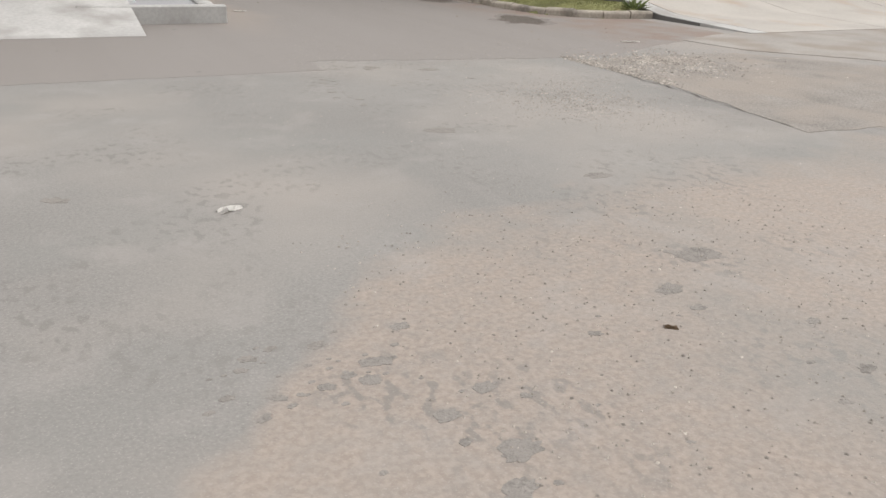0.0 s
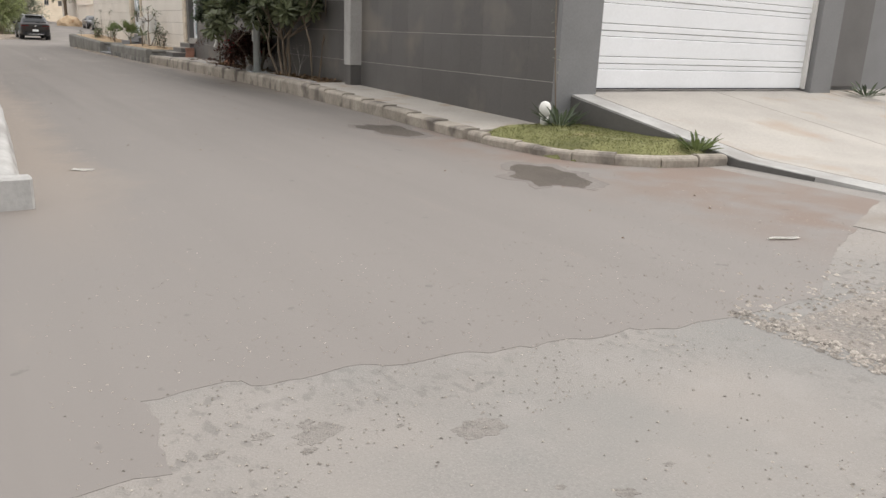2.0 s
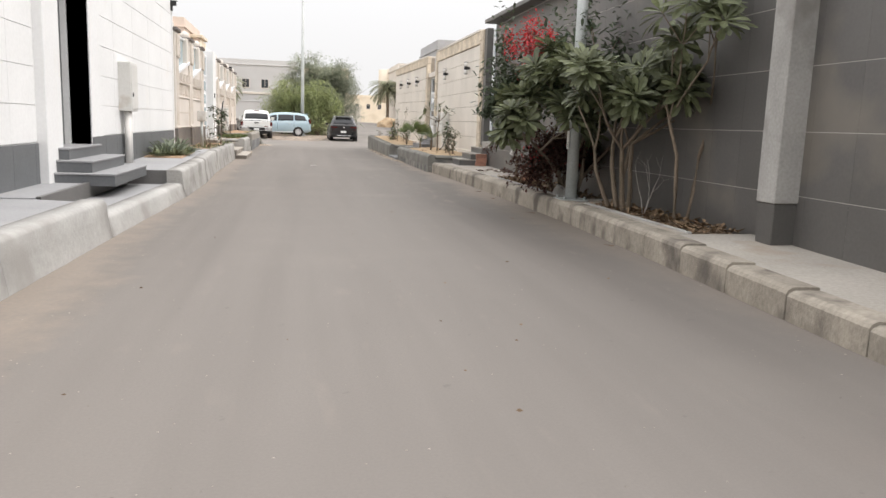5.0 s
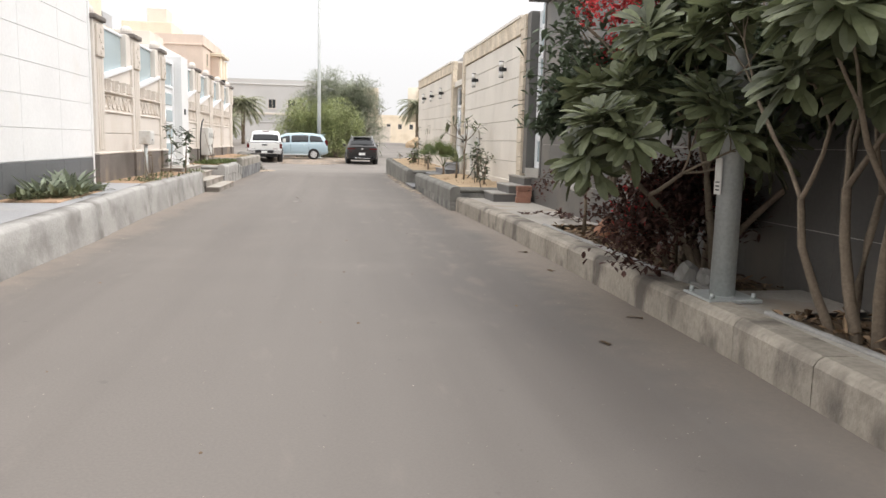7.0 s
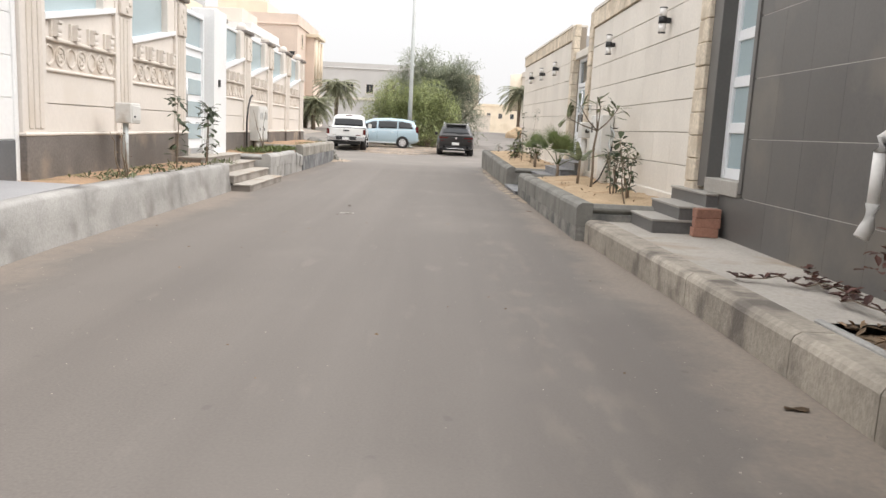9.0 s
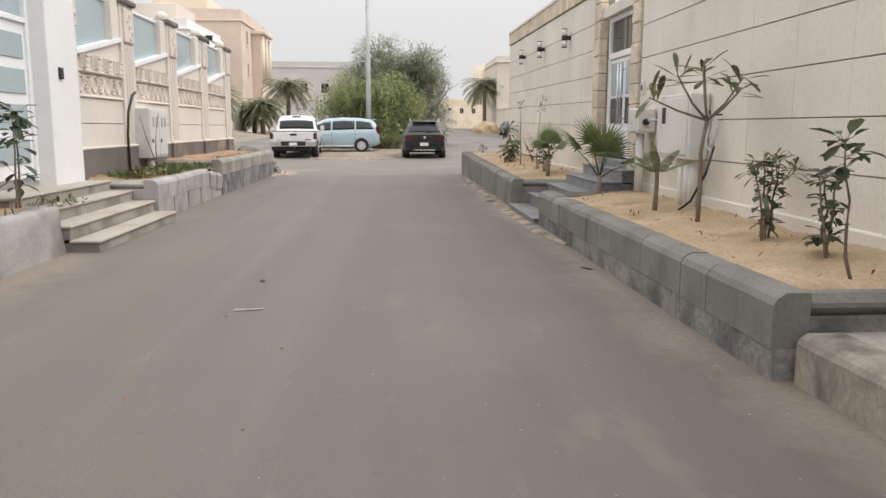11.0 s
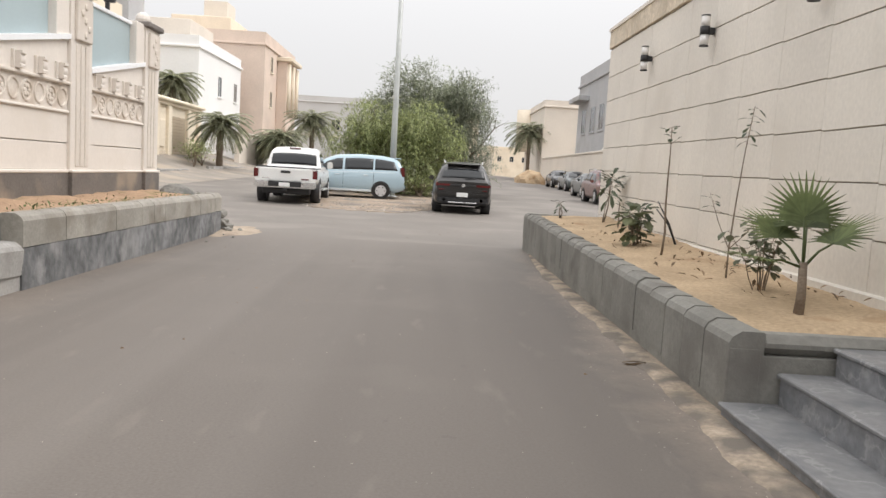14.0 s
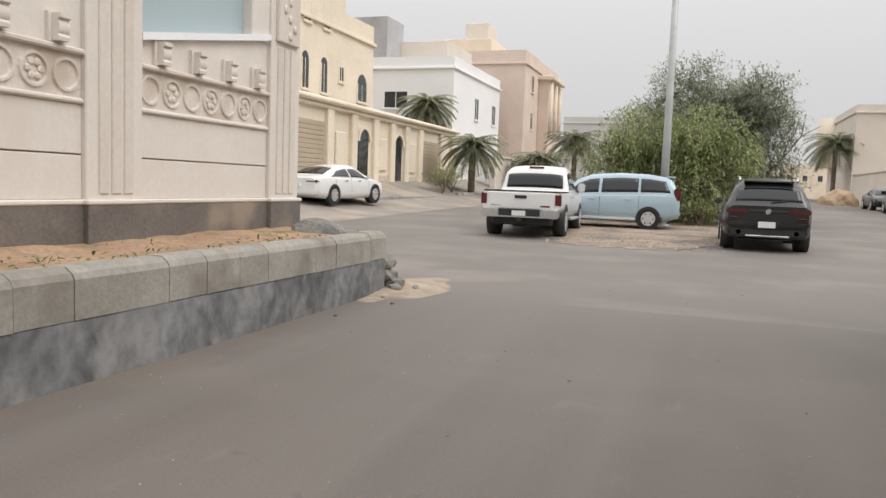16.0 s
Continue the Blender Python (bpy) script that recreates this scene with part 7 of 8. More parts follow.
def pair_box(name, t, material, x0, x1, y0, y1, z0, z1, bevel=0.02, label=""):
    """The same box on both flanks."""
    for s in (-1, 1):
        part(name, box(min(s * x0, s * x1), max(s * x0, s * x1), y0, y1, z0, z1, bevel=bevel, seg=2), material, t, label)


def wheel(t, x, y, r, w=0.22):
    s = 1 if x > 0 else -1
    wh = part("wheel", tube(bmesh.new(), [(x - s * w, y, r), (x - s * 0.03, y, r), (x, y, r)], [r, r, r * 0.93], 24), TYRE, t)
    rim = tube(bmesh.new(), [(x - s * 0.02, y, r), (x + s * 0.006, y, r)], [r * 0.66, r * 0.64], 20)
    part("rim", rim, ALLOY, wh)
    bm = bmesh.new()
    for k in range(6):
        a = k * math.pi / 3
        b = [(x + s * 0.008, y + r * 0.3 * math.cos(a + d) + r * 0.12 * math.cos(a), r + r * 0.3 * math.sin(a + d) + r * 0.12 * math.sin(a)) for d in (-0.35, 0, 0.35)]
        b.append((x + s * 0.008, y + r * 0.58 * math.cos(a), r + r * 0.58 * math.sin(a)))
        vs = [bm.verts.new(q) for q in (b[0], b[3], b[2], b[1])]
        bm.faces.new(vs)
    part("rim_gaps", bm, BLACK, wh)
    arch = tube(bmesh.new(), [(x - s * 0.3, y, r + 0.015), (x - s * 0.006, y, r + 0.015)], [r + 0.035, r + 0.035], 24)
    part("wheel_arch", arch, BLACK, t)


def suv(m, paint_m, label, L=4.6, W=1.88, name="suv"):
    t = thing(name, label, "car", m)
    h = W / 2
    sh = Shell(L, 0.05, wide=[(-2.3, h * 0.88), (-2.2, h * 0.955), (-1.9, h), (1.5, h), (2.1, h * 0.93), (2.3, h * 0.74)],
               low=[(-2.3, 0.44), (-2.15, 0.33), (-1.7, 0.25), (1.7, 0.25), (2.3, 0.36)],
               belt=[(-2.3, 1.0), (-2.1, 1.07), (-1.2, 1.05), (1.2, 0.99), (2.1, 0.88), (2.3, 0.7)],
               top=[(-2.3, 1.02), (-2.26, 1.08), (-2.0, 1.48), (-1.8, 1.61), (-1.1, 1.69), (-0.2, 1.7), (0.5, 1.61), (1.4, 1.02), (2.1, 0.92), (2.3, 0.73)],
               crown=[(-2.3, 0.78), (-2.26, 0.79), (-2.0, 0.7), (-1.7, 0.65), (0.4, 0.65), (1.4, 0.78), (2.3, 0.6)])
    part("body", sh.skin(72), paint_m, t)
    sh.end_pane(t, -2.21, -2.01, "rear_window", 2.15)
    sh.end_pane(t, 1.3, 0.58, "windscreen", 2.1)
    sh.side_panes(t, -2.0, -1.2, -1.22, -1.72)
    sh.side_panes(t, -1.12, -0.2, -0.22, -1.14)
    sh.side_panes(t, -0.12, 1.12, 0.5, -0.13)
    sh.seams(t, (-1.15, -0.16, 1.05))
    for s in (-1, 1):
        for y in (-1.36, 1.38):
            wheel(t, s * (h + 0.016), y, 0.36)
        part("roof_rail", tube(bmesh.new(), [(s * 0.6, -1.75, 1.6), (s * 0.62, -1.6, 1.69), (s * 0.62, -0.4, 1.73), (s * 0.6, 0.3, 1.65)], 0.02, 8), CHROME, t)
        part("exhaust", tube(bmesh.new(), [(s * 0.6, -2.36, 0.45), (s * 0.6, -2.2, 0.45)], 0.052, 14), CHROME, t)
        part("tail_light", box(min(s * 0.4, s * (h - 0.06)), max(s * 0.4, s * (h - 0.06)), -2.325, -2.15, 0.86, 0.985, bevel=0.03, seg=2), RED_LENS, t)
        part("reflector", box(min(s * 0.62, s * 0.78), max(s * 0.62, s * 0.78), -2.35, -2.3, 0.76, 0.79, bevel=0.006), RED_LENS, t)
        part("mirror", box(min(s * (h - 0.03), s * (h + 0.17)), max(s * (h - 0.03), s * (h + 0.17)), 0.9, 1.02, 1.02, 1.18, bevel=0.045, seg=2), paint_m, t)
    part("bumper", box(-h + 0.08, h - 0.08, -2.37, -2.15, 0.55, 0.73, bevel=0.06, seg=2), paint_m, t)
    part("lower_bumper", box(-h + 0.12, h - 0.12, -2.36, -2.1, 0.33, 0.56, bevel=0.05, seg=2), BLACK, t)
    part("bumper_trim", box(-0.46, 0.46, -2.385, -2.33, 0.35, 0.39, bevel=0.015), CHROME, t)
    part("number_plate", box(-0.2, 0.16, -2.385, -2.365, 0.555, 0.69, bevel=0.004), PLATE, t)
    part("badge", tube(bmesh.new(), [(0, -2.32, 0.92), (0, -2.29, 0.92)], 0.06, 16), CHROME, t)
    part("light_bar", box(-0.4, 0.4, -2.312, -2.28, 0.89, 0.95, bevel=0.01), BLACK, t)
    part("spoiler", box(-0.54, 0.54, -2.0, -1.78, 1.575, 1.605, bevel=0.018, seg=2), paint_m, t)
    part("wiper", tube(bmesh.new(), [(0.05, -2.245, 1.12), (0.4, -2.22, 1.17)], 0.012, 6), BLACK, t)
    return t


suv(pose(7.68, 68.75 + 2.4, gz(69)), PAINT_BLACK, "dusty black SUV with twin exhausts parked at the junction")


def pickup(m, label):
    L, W = 5.6, 2.0
    t = thing("pickup_truck", label, "car", m)
    sh = Shell(L, 0.035, wide=[(-2.8, 0.97), (-2.7, 0.995), (2.2, 1.0), (2.6, 0.96), (2.8, 0.86)],
               low=[(-2.8, 0.62), (-0.8, 0.5), (2.4, 0.45), (2.8, 0.52)],
               belt=[(-2.8, 1.12), (-0.6, 1.13), (1.6, 1.13), (2.5, 1.08), (2.8, 0.92)],
               top=[(-2.8, 1.13), (-0.8, 1.14), (-0.74, 1.16), (-0.6, 1.66), (-0.48, 1.79), (-0.1, 1.87), (0.4, 1.87), (0.8, 1.78), (1.6, 1.17), (2.5, 1.12), (2.8, 0.95)],
               crown=[(-2.8, 0.93), (-0.8, 0.93), (-0.74, 0.88), (-0.5, 0.8), (0.8, 0.78), (1.6, 0.88), (2.8, 0.8)])
    part("body", sh.skin(90), PAINT_WHITE, t)
    part("bed_well", box(-0.85, 0.85, -2.7, -0.82, 1.11, 1.152), BLACK, t)
    part("bed_rail", box(-0.94, 0.94, -2.79, -2.7, 1.135, 1.172, bevel=0.012), BLACK, t)
    pair_box("bed_rail", t, BLACK, 0.86, 0.955, -2.7, -0.78, 1.13, 1.168, 0.01)
    pair_box("tail_light", t, RED_LENS, 0.84, 1.004, -2.815, -2.66, 0.8, 1.1, 0.02)
    pair_box("mirror", t, PAINT_WHITE, 1.0, 1.2, 0.98, 1.08, 1.16, 1.42, 0.035)
    pair_box("running_board", t, STEEL, 0.8, 1.05, -0.7, 1.2, 0.4, 0.46, 0.015)
    pair_box("door_handle", t, CHROME, 0.98, 1.025, -0.45, -0.25, 1.0, 1.04, 0.008)
    for s in (-1, 1):
        for y in (-1.65, 1.85):
            wheel(t, s * 1.016, y, 0.4, 0.26)
    part("tailgate", box(-0.83, 0.83, -2.82, -2.78, 0.72, 1.12, bevel=0.014), PAINT_WHITE, t)
    part("tailgate_handle", box(-0.15, 0.15, -2.84, -2.8, 0.97, 1.05, bevel=0.012), BLACK, t)
    part("emblem_bar", box(0.5, 0.74, -2.828, -2.81, 0.77, 0.81), RED_LENS, t)
    part("emblem_bar", box(-0.74, -0.5, -2.828, -2.81, 0.775, 0.8), CHROME, t)
    bp = part("bumper", box(-0.98, 0.98, -2.96, -2.74, 0.5, 0.7, bevel=0.04, seg=2), CHROME, t)
    part("step_pad", box(-0.52, 0.52, -2.97, -2.82, 0.54, 0.712, bevel=0.012), BLACK, bp)
    part("number_plate", box(-0.18, 0.16, -2.985, -2.965, 0.545, 0.67, bevel=0.004), PLATE, bp)
    part("tow_hitch", box(-0.06, 0.06, -2.98, -2.7, 0.4, 0.48, bevel=0.012), BLACK, t)
    part("underbody", box(-0.75, 0.75, -2.65, 2.5, 0.3, 0.58, bevel=0.03), BLACK, t)
    sh.end_pane(t, -0.715, -0.595, "rear_window", 2.1)
    sh.end_pane(t, 1.5, 0.86, "windscreen", 2.1)
    sh.side_panes(t, -0.56, 0.2, 0.2, -0.46)
    sh.side_panes(t, 0.3, 1.34, 0.78, 0.3)
    sh.seams(t, (-0.66, 0.25, 1.3))
    part("third_brake_light", box(-0.2, 0.2, -0.5, -0.42, 1.795, 1.835, bevel=0.01), RED_LENS, t)
    return t


pickup(pose(1.85, 70.1 + 1.65, gz(70), 0, 0, 3), "white pickup truck with a chrome rear bumper parked on the asphalt")


def minivan(m, label):
    t = thing("minivan", label, "car", m)
    sh = Shell(4.6, 0.06, wide=[(-2.3, 0.8), (-2.2, 0.86), (-1.8, 0.885), (1.5, 0.885), (2.1, 0.82), (2.3, 0.66)],
               low=[(-2.3, 0.4), (-2.0, 0.28), (1.9, 0.26), (2.3, 0.36)],
               belt=[(-2.3, 1.06), (-2.0, 1.1), (0.4, 1.02), (1.5, 0.98), (2.1, 0.86), (2.3, 0.7)],
               top=[(-2.3, 1.08), (-2.27, 1.14), (-2.13, 1.5), (-1.97, 1.64), (-1.4, 1.73), (-0.5, 1.76), (0.4, 1.69), (0.8, 1.53), (1.65, 1.03), (2.1, 0.91), (2.3, 0.74)],
               crown=[(-2.3, 0.74), (-2.13, 0.66), (-1.9, 0.62), (0.6, 0.62), (1.65, 0.74), (2.3, 0.56)])
    part("body", sh.skin(72), PAINT_BLUE, t)
    sh.side_panes(t, -2.02, -1.12, -1.12, -1.86)
    sh.side_panes(t, -1.04, 0.08, 0.06, -1.05)
    sh.side_panes(t, 0.17, 1.42, 0.78, 0.15)
    sh.end_pane(t, -2.25, -2.12, "rear_window")
    sh.end_pane(t, 1.55, 0.9, "windscreen", 2.1)
    sh.seams(t, (-1.08, 0.12, 1.28))
    sh.side_panes(t, -1.9, 1.6, 1.6, -1.9, 5.55, 5.75, "waist_trim", PAINT_SILVER, 0.006)
    for s in (-1, 1):
        for y in (-1.38, 1.45):
            wheel(t, s * 0.9, y, 0.335)
    pair_box("tail_light", t, RED_LENS, 0.7, 0.84, -2.31, -2.12, 0.9, 1.3, 0.03)
    pair_box("door_handle", t, PAINT_SILVER, 0.87, 0.915, -0.85, -0.67, 0.91, 0.945, 0.008)
    pair_box("door_handle", t, PAINT_SILVER, 0.87, 0.915, 0.28, 0.46, 0.9, 0.935, 0.008)
    pair_box("sill_trim", t, PAINT_SILVER, 0.8, 0.892, -1.0, 1.05, 0.27, 0.36, 0.012)
    pair_box("mirror", t, PAINT_BLUE, 0.87, 1.03, 1.0, 1.12, 1.02, 1.18, 0.04)
    pair_box("mud_flap", t, BLACK, 0.7, 0.87, -1.79, -1.77, 0.16, 0.4, 0.004)
    part("number_plate", box(-0.2, 0.2, -2.33, -2.3, 0.7, 0.83, bevel=0.004), PLATE, t)
    part("bumper", box(-0.78, 0.78, -2.34, -2.1, 0.4, 0.64, bevel=0.06, seg=2), PAINT_BLUE, t)
    part("spoiler", box(-0.56, 0.56, -2.16, -1.9, 1.63, 1.665, bevel=0.015), PAINT_BLUE, t)
    return t


minivan(pose(5.55 - 2.3, 75.6, gz(75), 0, 0, 94), "pale blue minivan with silver trim parked across the island edge")


def sedan(m, paint_m, label, L=4.9, W=1.86, name="sedan_car"):
    t = thing(name, label, "car", m)
    h, k = W / 2, L / 4.9
    def run(*q):
        return [(y * k, v) for y, v in q]
    sh = Shell(L, 0.07, wide=run((-2.45, h * 0.84), (-2.3, h * 0.94), (-1.8, h), (1.5, h), (2.2, h * 0.9), (2.45, h * 0.68)),
               low=run((-2.45, 0.4), (-2.2, 0.26), (-1.6, 0.2), (1.7, 0.2), (2.45, 0.28)),
               belt=run((-2.45, 0.9), (-2.2, 0.97), (-1.4, 0.98), (0.2, 0.93), (1.3, 0.9), (2.1, 0.78), (2.45, 0.6)),
               top=run((-2.45, 0.93), (-2.32, 1.0), (-1.85, 1.06), (-1.1, 1.33), (-0.4, 1.45), (0.2, 1.45), (0.55, 1.37), (1.4, 0.97), (2.1, 0.83), (2.45, 0.63)),
               crown=run((-2.45, 0.7), (-1.85, 0.76), (-1.1, 0.62), (-0.3, 0.58), (0.5, 0.58), (1.4, 0.76), (2.45, 0.55)))
    part("body", sh.skin(72), paint_m, t)
    sh.side_panes(t, -1.6 * k, -0.3 * k, -0.3 * k, -1.0 * k, 6.12, 6.88)
    sh.side_panes(t, -0.22 * k, 1.12 * k, 0.5 * k, -0.22 * k, 6.12, 6.88)
    sh.end_pane(t, -1.78 * k, -1.0 * k, "rear_window", 2.0)
    sh.end_pane(t, 1.32 * k, 0.55 * k, "windscreen", 2.0)
    sh.seams(t, (-1.3 * k, -0.26 * k, 1.0 * k))
    sh.side_panes(t, -1.7 * k, 1.1 * k, 1.1 * k, -1.7 * k, 6.02, 6.12, "chrome_trim", CHROME, 0.006)
    for s in (-1, 1):
        for y in (-1.42 * k, 1.46 * k):
            wheel(t, s * (h + 0.016), y, 0.345)
    pair_box("tail_light", t, RED_LENS, 0.38, h - 0.07, -L / 2 - 0.012, -L / 2 + 0.25, 0.77, 0.88, 0.035)
    pair_box("mirror", t, paint_m, h - 0.05, h + 0.14, 0.78 * k, 0.9 * k, 0.94, 1.07, 0.04)
    pair_box("door_handle", t, CHROME, h - 0.02, h + 0.02, -0.7 * k, -0.52 * k, 0.85, 0.88, 0.006)
    pair_box("door_handle", t, CHROME, h - 0.02, h + 0.02, 0.2 * k, 0.38 * k, 0.84, 0.87, 0.006)
    part("bumper", box(-h + 0.12, h - 0.12, -L / 2 - 0.05, -L / 2 + 0.2, 0.34, 0.6, bevel=0.06, seg=2), paint_m, t)
    part("number_plate", box(-0.2, 0.2, -L / 2 - 0.06, -L / 2 + 0.02, 0.62, 0.74, bevel=0.004), PLATE, t)
    return t


def az(x, y):
    """Height of the sloping forecourt before the villas, on top of the ground."""
    u = max(0.0, min(1.0, (y - 64.0) / 9.0)) * max(0.0, -4.2 - x)
    return gz(y) + 0.055 * u + 0.022 * u * u


sedan(pose(-7.0, 76.5, az(-7.0, 76.5) - 0.02, 1.0, 0, -6), PAINT_WHITE, "white sedan with alloy wheels parked by the cream villa")
suv(pose(15.6, 82.8, gz(82), 0, 0, 180), PAINT_RED, "dark red SUV parked along the far street", 4.6, 1.84)
sedan(pose(16.4, 90.2, gz(90), 0, 0, 180), PAINT_DARK, "dark green-grey sedan parked along the far street", 4.6, 1.82)
sedan(pose(17.4, 101.0, gz(101), 0, 0, 180), PAINT_DARK, "dark parked sedan in the row of cars", 4.6, 1.8)
sedan(pose(17.6, 108.5, gz(108), 0, 0, 180), PAINT_BLACK, "dark parked sedan far along the street", 4.6, 1.8)
sedan(pose(0.9, 80.5, gz(80), 0, 0, 10), PAINT_DARK, "dark car mostly hidden behind the white pickup", 4.6, 1.8)

# ---------- island, sand heap ----------
isl = slab("island", ragged([(2.2, 70.6), (3.4, 67.9), (5.6, 67.7), (6.8, 70.3), (7.0, 75), (7.2, 96), (4.5, 101), (2.2, 96), (1.6, 78), (2.2, 70.6)], 0.22, 0.55)[:-1], gz(70) - 0.1, gz(84) + 0.03, mat("island_dirt", (0.31, 0.25, 0.195), 0.95, 0.16, 1.2, 30, 0.16, 0.6, 30, stain=(0.19, 0.168, 0.148), stain_scale=0.9, stain_at=0.54, spec=0.1), "sandy traffic island with trees between the streets", "ground")
for v in isl.data.vertices:
    v.co.z = gz(v.co.y) + (0.012 if v.co.z > gz(80) - 0.02 else -0.1)
ISLAND_STONES = Soup()
irng = random.Random(44)
for _ in range(420):
    x, y = irng.uniform(2.6, 6.8), irng.choice((irng.uniform(68.0, 71.0), irng.uniform(68.2, 77.0)))
    r, a = irng.uniform(0.012, 0.06) * irng.uniform(0.5, 1), irng.uniform(0, 6)
    q = [(x + r * math.cos(a + t) * irng.uniform(0.7, 1.2), y + r * math.sin(a + t) * irng.uniform(0.7, 1.2), gz(y) + 0.012) for t in (0, 1.3, 2.6, 3.9, 5.1)]
    ISLAND_STONES.add(q + [(x, y, gz(y) + 0.02 + r * irng.uniform(0.5, 0.9))], [(i, (i + 1) % 5, 5) for i in range(5)])
tagged(ISLAND_STONES.part("island_stones", GRAVEL), "loose stones and clods on the sandy island", "stones", kind="stuff")
bm = bmesh.new()
fx, fy = span(-10.3, -4.2, 14), span(64.0, 106.0, 42)
g = [[bm.verts.new((x, y, az(x, y) + 0.006 + 0.012 * noise.noise((x * 0.8, y * 0.8, 1)))) for x in fx] for y in fy]
for r0, r1 in zip(g, g[1:]):
    for i in range(len(fx) - 1):
        bm.faces.new((r0[i], r0[i + 1], r1[i + 1], r1[i])).smooth = True
tagged(part("pavement_13", bm, mat("dusty_forecourt", (0.27, 0.243, 0.213), 0.92, 0.12, 0.6, 30, 0.12, 0.2, 60, stain=(0.36, 0.31, 0.25), stain_scale=0.5, stain_at=0.55, spec=0.2)), "dusty sloping forecourt rising to the cream villa wall", "pavement", kind="structure")
for y0, y1 in ((79.6, 87.5), (91.5, 101.0)):
    kb = part("forecourt_kerb", box(-7.05, -6.85, y0, y1, az(-7, (y0 + y1) / 2) - 0.25, az(-7, (y0 + y1) / 2) + 0.1, bevel=0.02), CONCRETE)
    tagged(kb, "low concrete kerb along the villa forecourt", "kerb", kind="structure")
heap = thing("sand_heap", "heap of pale building sand at the roadside", "sand heap", pose(16.4, 118.0, gz(118)))
bm = bmesh.new()
bmesh.ops.create_icosphere(bm, subdivisions=3, radius=1.0)
for v in bm.verts:
    v.co = Vector((v.co.x * 1.5, v.co.y * 1.5, max(-0.1, v.co.z * 1.25))) * (1 + 0.15 * noise.noise(v.co * 2))
part("mound", bm, SAND, heap)


# ---------- trees of the island ----------
def leafy_tree(m, seed, h, r, clumps, per, size, leafmat, label, trunks=2, low=0.25, lobes=6, droop=0.0):
    """Forking trunks under lobes of foliage: sprays of narrow leaves along short twigs, gaps between the lobes."""
    rnd = random.Random(seed)
    t = thing("tree", label, "tree", m)
    bm, tips = bmesh.new(), []
    for k in range(trunks):
        a = 6.28 * k / trunks + rnd.uniform(-0.5, 0.5)
        limb(bm, (0.1 * math.cos(a), 0.1 * math.sin(a), -0.1), (0.22 * math.cos(a), 0.22 * math.sin(a), 1), h * 0.3, 0.11, rnd, 3, tips, 0.5, 0.1, (2, 3), 0.7)
    part("trunk", bm, BARK, t)
    s = Soup()
    heads = []
    for k in range(lobes):
        a = 2.4 * k + rnd.uniform(-0.4, 0.4)
        z = h * (low + (0.86 - low) * (k + 0.5) / lobes)
        u = r * rnd.uniform(0.35, 0.72) * (1.0 - 0.45 * max(0.0, z / h - 0.6) / 0.4)
        heads.append((Vector((u * math.cos(a), u * math.sin(a), z)), r * rnd.uniform(0.38, 0.56)))
    heads.append((Vector((0, 0, h * 0.8)), r * 0.5))
    for _ in range(clumps):
        if rnd.random() < 0.2:
            c, hr = Vector(rnd.choice(tips)[0]), r * 0.2
            f_ = min(1.0, r * 0.85 / max(0.01, math.hypot(c.x, c.y)))
            c = Vector((c.x * f_, c.y * f_, c.z))
        else:
            c, hr = rnd.choice(heads)
        d = Vector((rnd.gauss(0, 1), rnd.gauss(0, 1), rnd.gauss(0.15, 0.8))).normalized()
        p = c + d * hr * (0.35 + 0.95 * rnd.random() ** 0.7) * (1 + 0.35 * noise.noise(d * 2.1 + c))
        p.z = min(p.z, h * 1.02)
        w = (d + Vector((rnd.gauss(0, 0.4), rnd.gauss(0, 0.4), 0.25 - droop + rnd.gauss(0, 0.3)))).normalized()
        n_ = per + rnd.randint(-3, 4)
        for i in range(n_):
            q = p + w * (0.045 * i)
            w = (w + Vector((0, 0, -0.03 - 0.04 * droop))).normalized()
            e = Vector((rnd.gauss(0, 1), rnd.gauss(0, 1), rnd.gauss(0, 0.7)))
            s.blade(q + e * 0.035, e + w * 0.8, (0, 0, 1), size * rnd.uniform(0.6, 1.35), size * rnd.uniform(0.28, 0.45), 0.2)
    s.part("crown", leafmat, t)
    return t


# crown colours below carry the distance haze as a paler leaf tint
leafy_tree(pose(3.9, 80.4, gz(80)), 91, 3.9, 1.9, 1500, 16, 0.13, LEAF_LIGHT, "bushy yellow-green tree behind the minivan", 3, 0.12, 8, 0.6)
leafy_tree(pose(6.1, 80.0, gz(80)), 93, 4.2, 1.8, 1500, 16, 0.13, LEAF_LIGHT, "drooping yellow-green tree beside the street light", 3, 0.1, 8, 0.7)
leafy_tree(pose(5.2, 84.5, gz(84)), 92, 6.7, 1.8, 1800, 14, 0.13, LEAF_TREE, "tall dusty, haze-paled feathery tree on the island", 2, 0.35, 9)
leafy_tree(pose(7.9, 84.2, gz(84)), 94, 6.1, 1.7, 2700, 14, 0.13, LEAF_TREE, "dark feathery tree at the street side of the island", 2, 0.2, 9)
leafy_tree(pose(6.7, 86.5, gz(86)), 95, 6.0, 1.6, 1700, 14, 0.13, LEAF_TREE, "dusty, haze-paled green tree at the back of the island", 2, 0.3, 7)
for i, (x, y, hh) in enumerate(((6.2, 78.3, 0.9), (3.4, 78.9, 0.8))):
    shrub(pose(x, y, gz(y)), 96 + i, 0.6, hh, 500, 0.12, LEAF_LIGHT, "dusty, haze-paled low shrub on the island", 5, zlo=0.05)


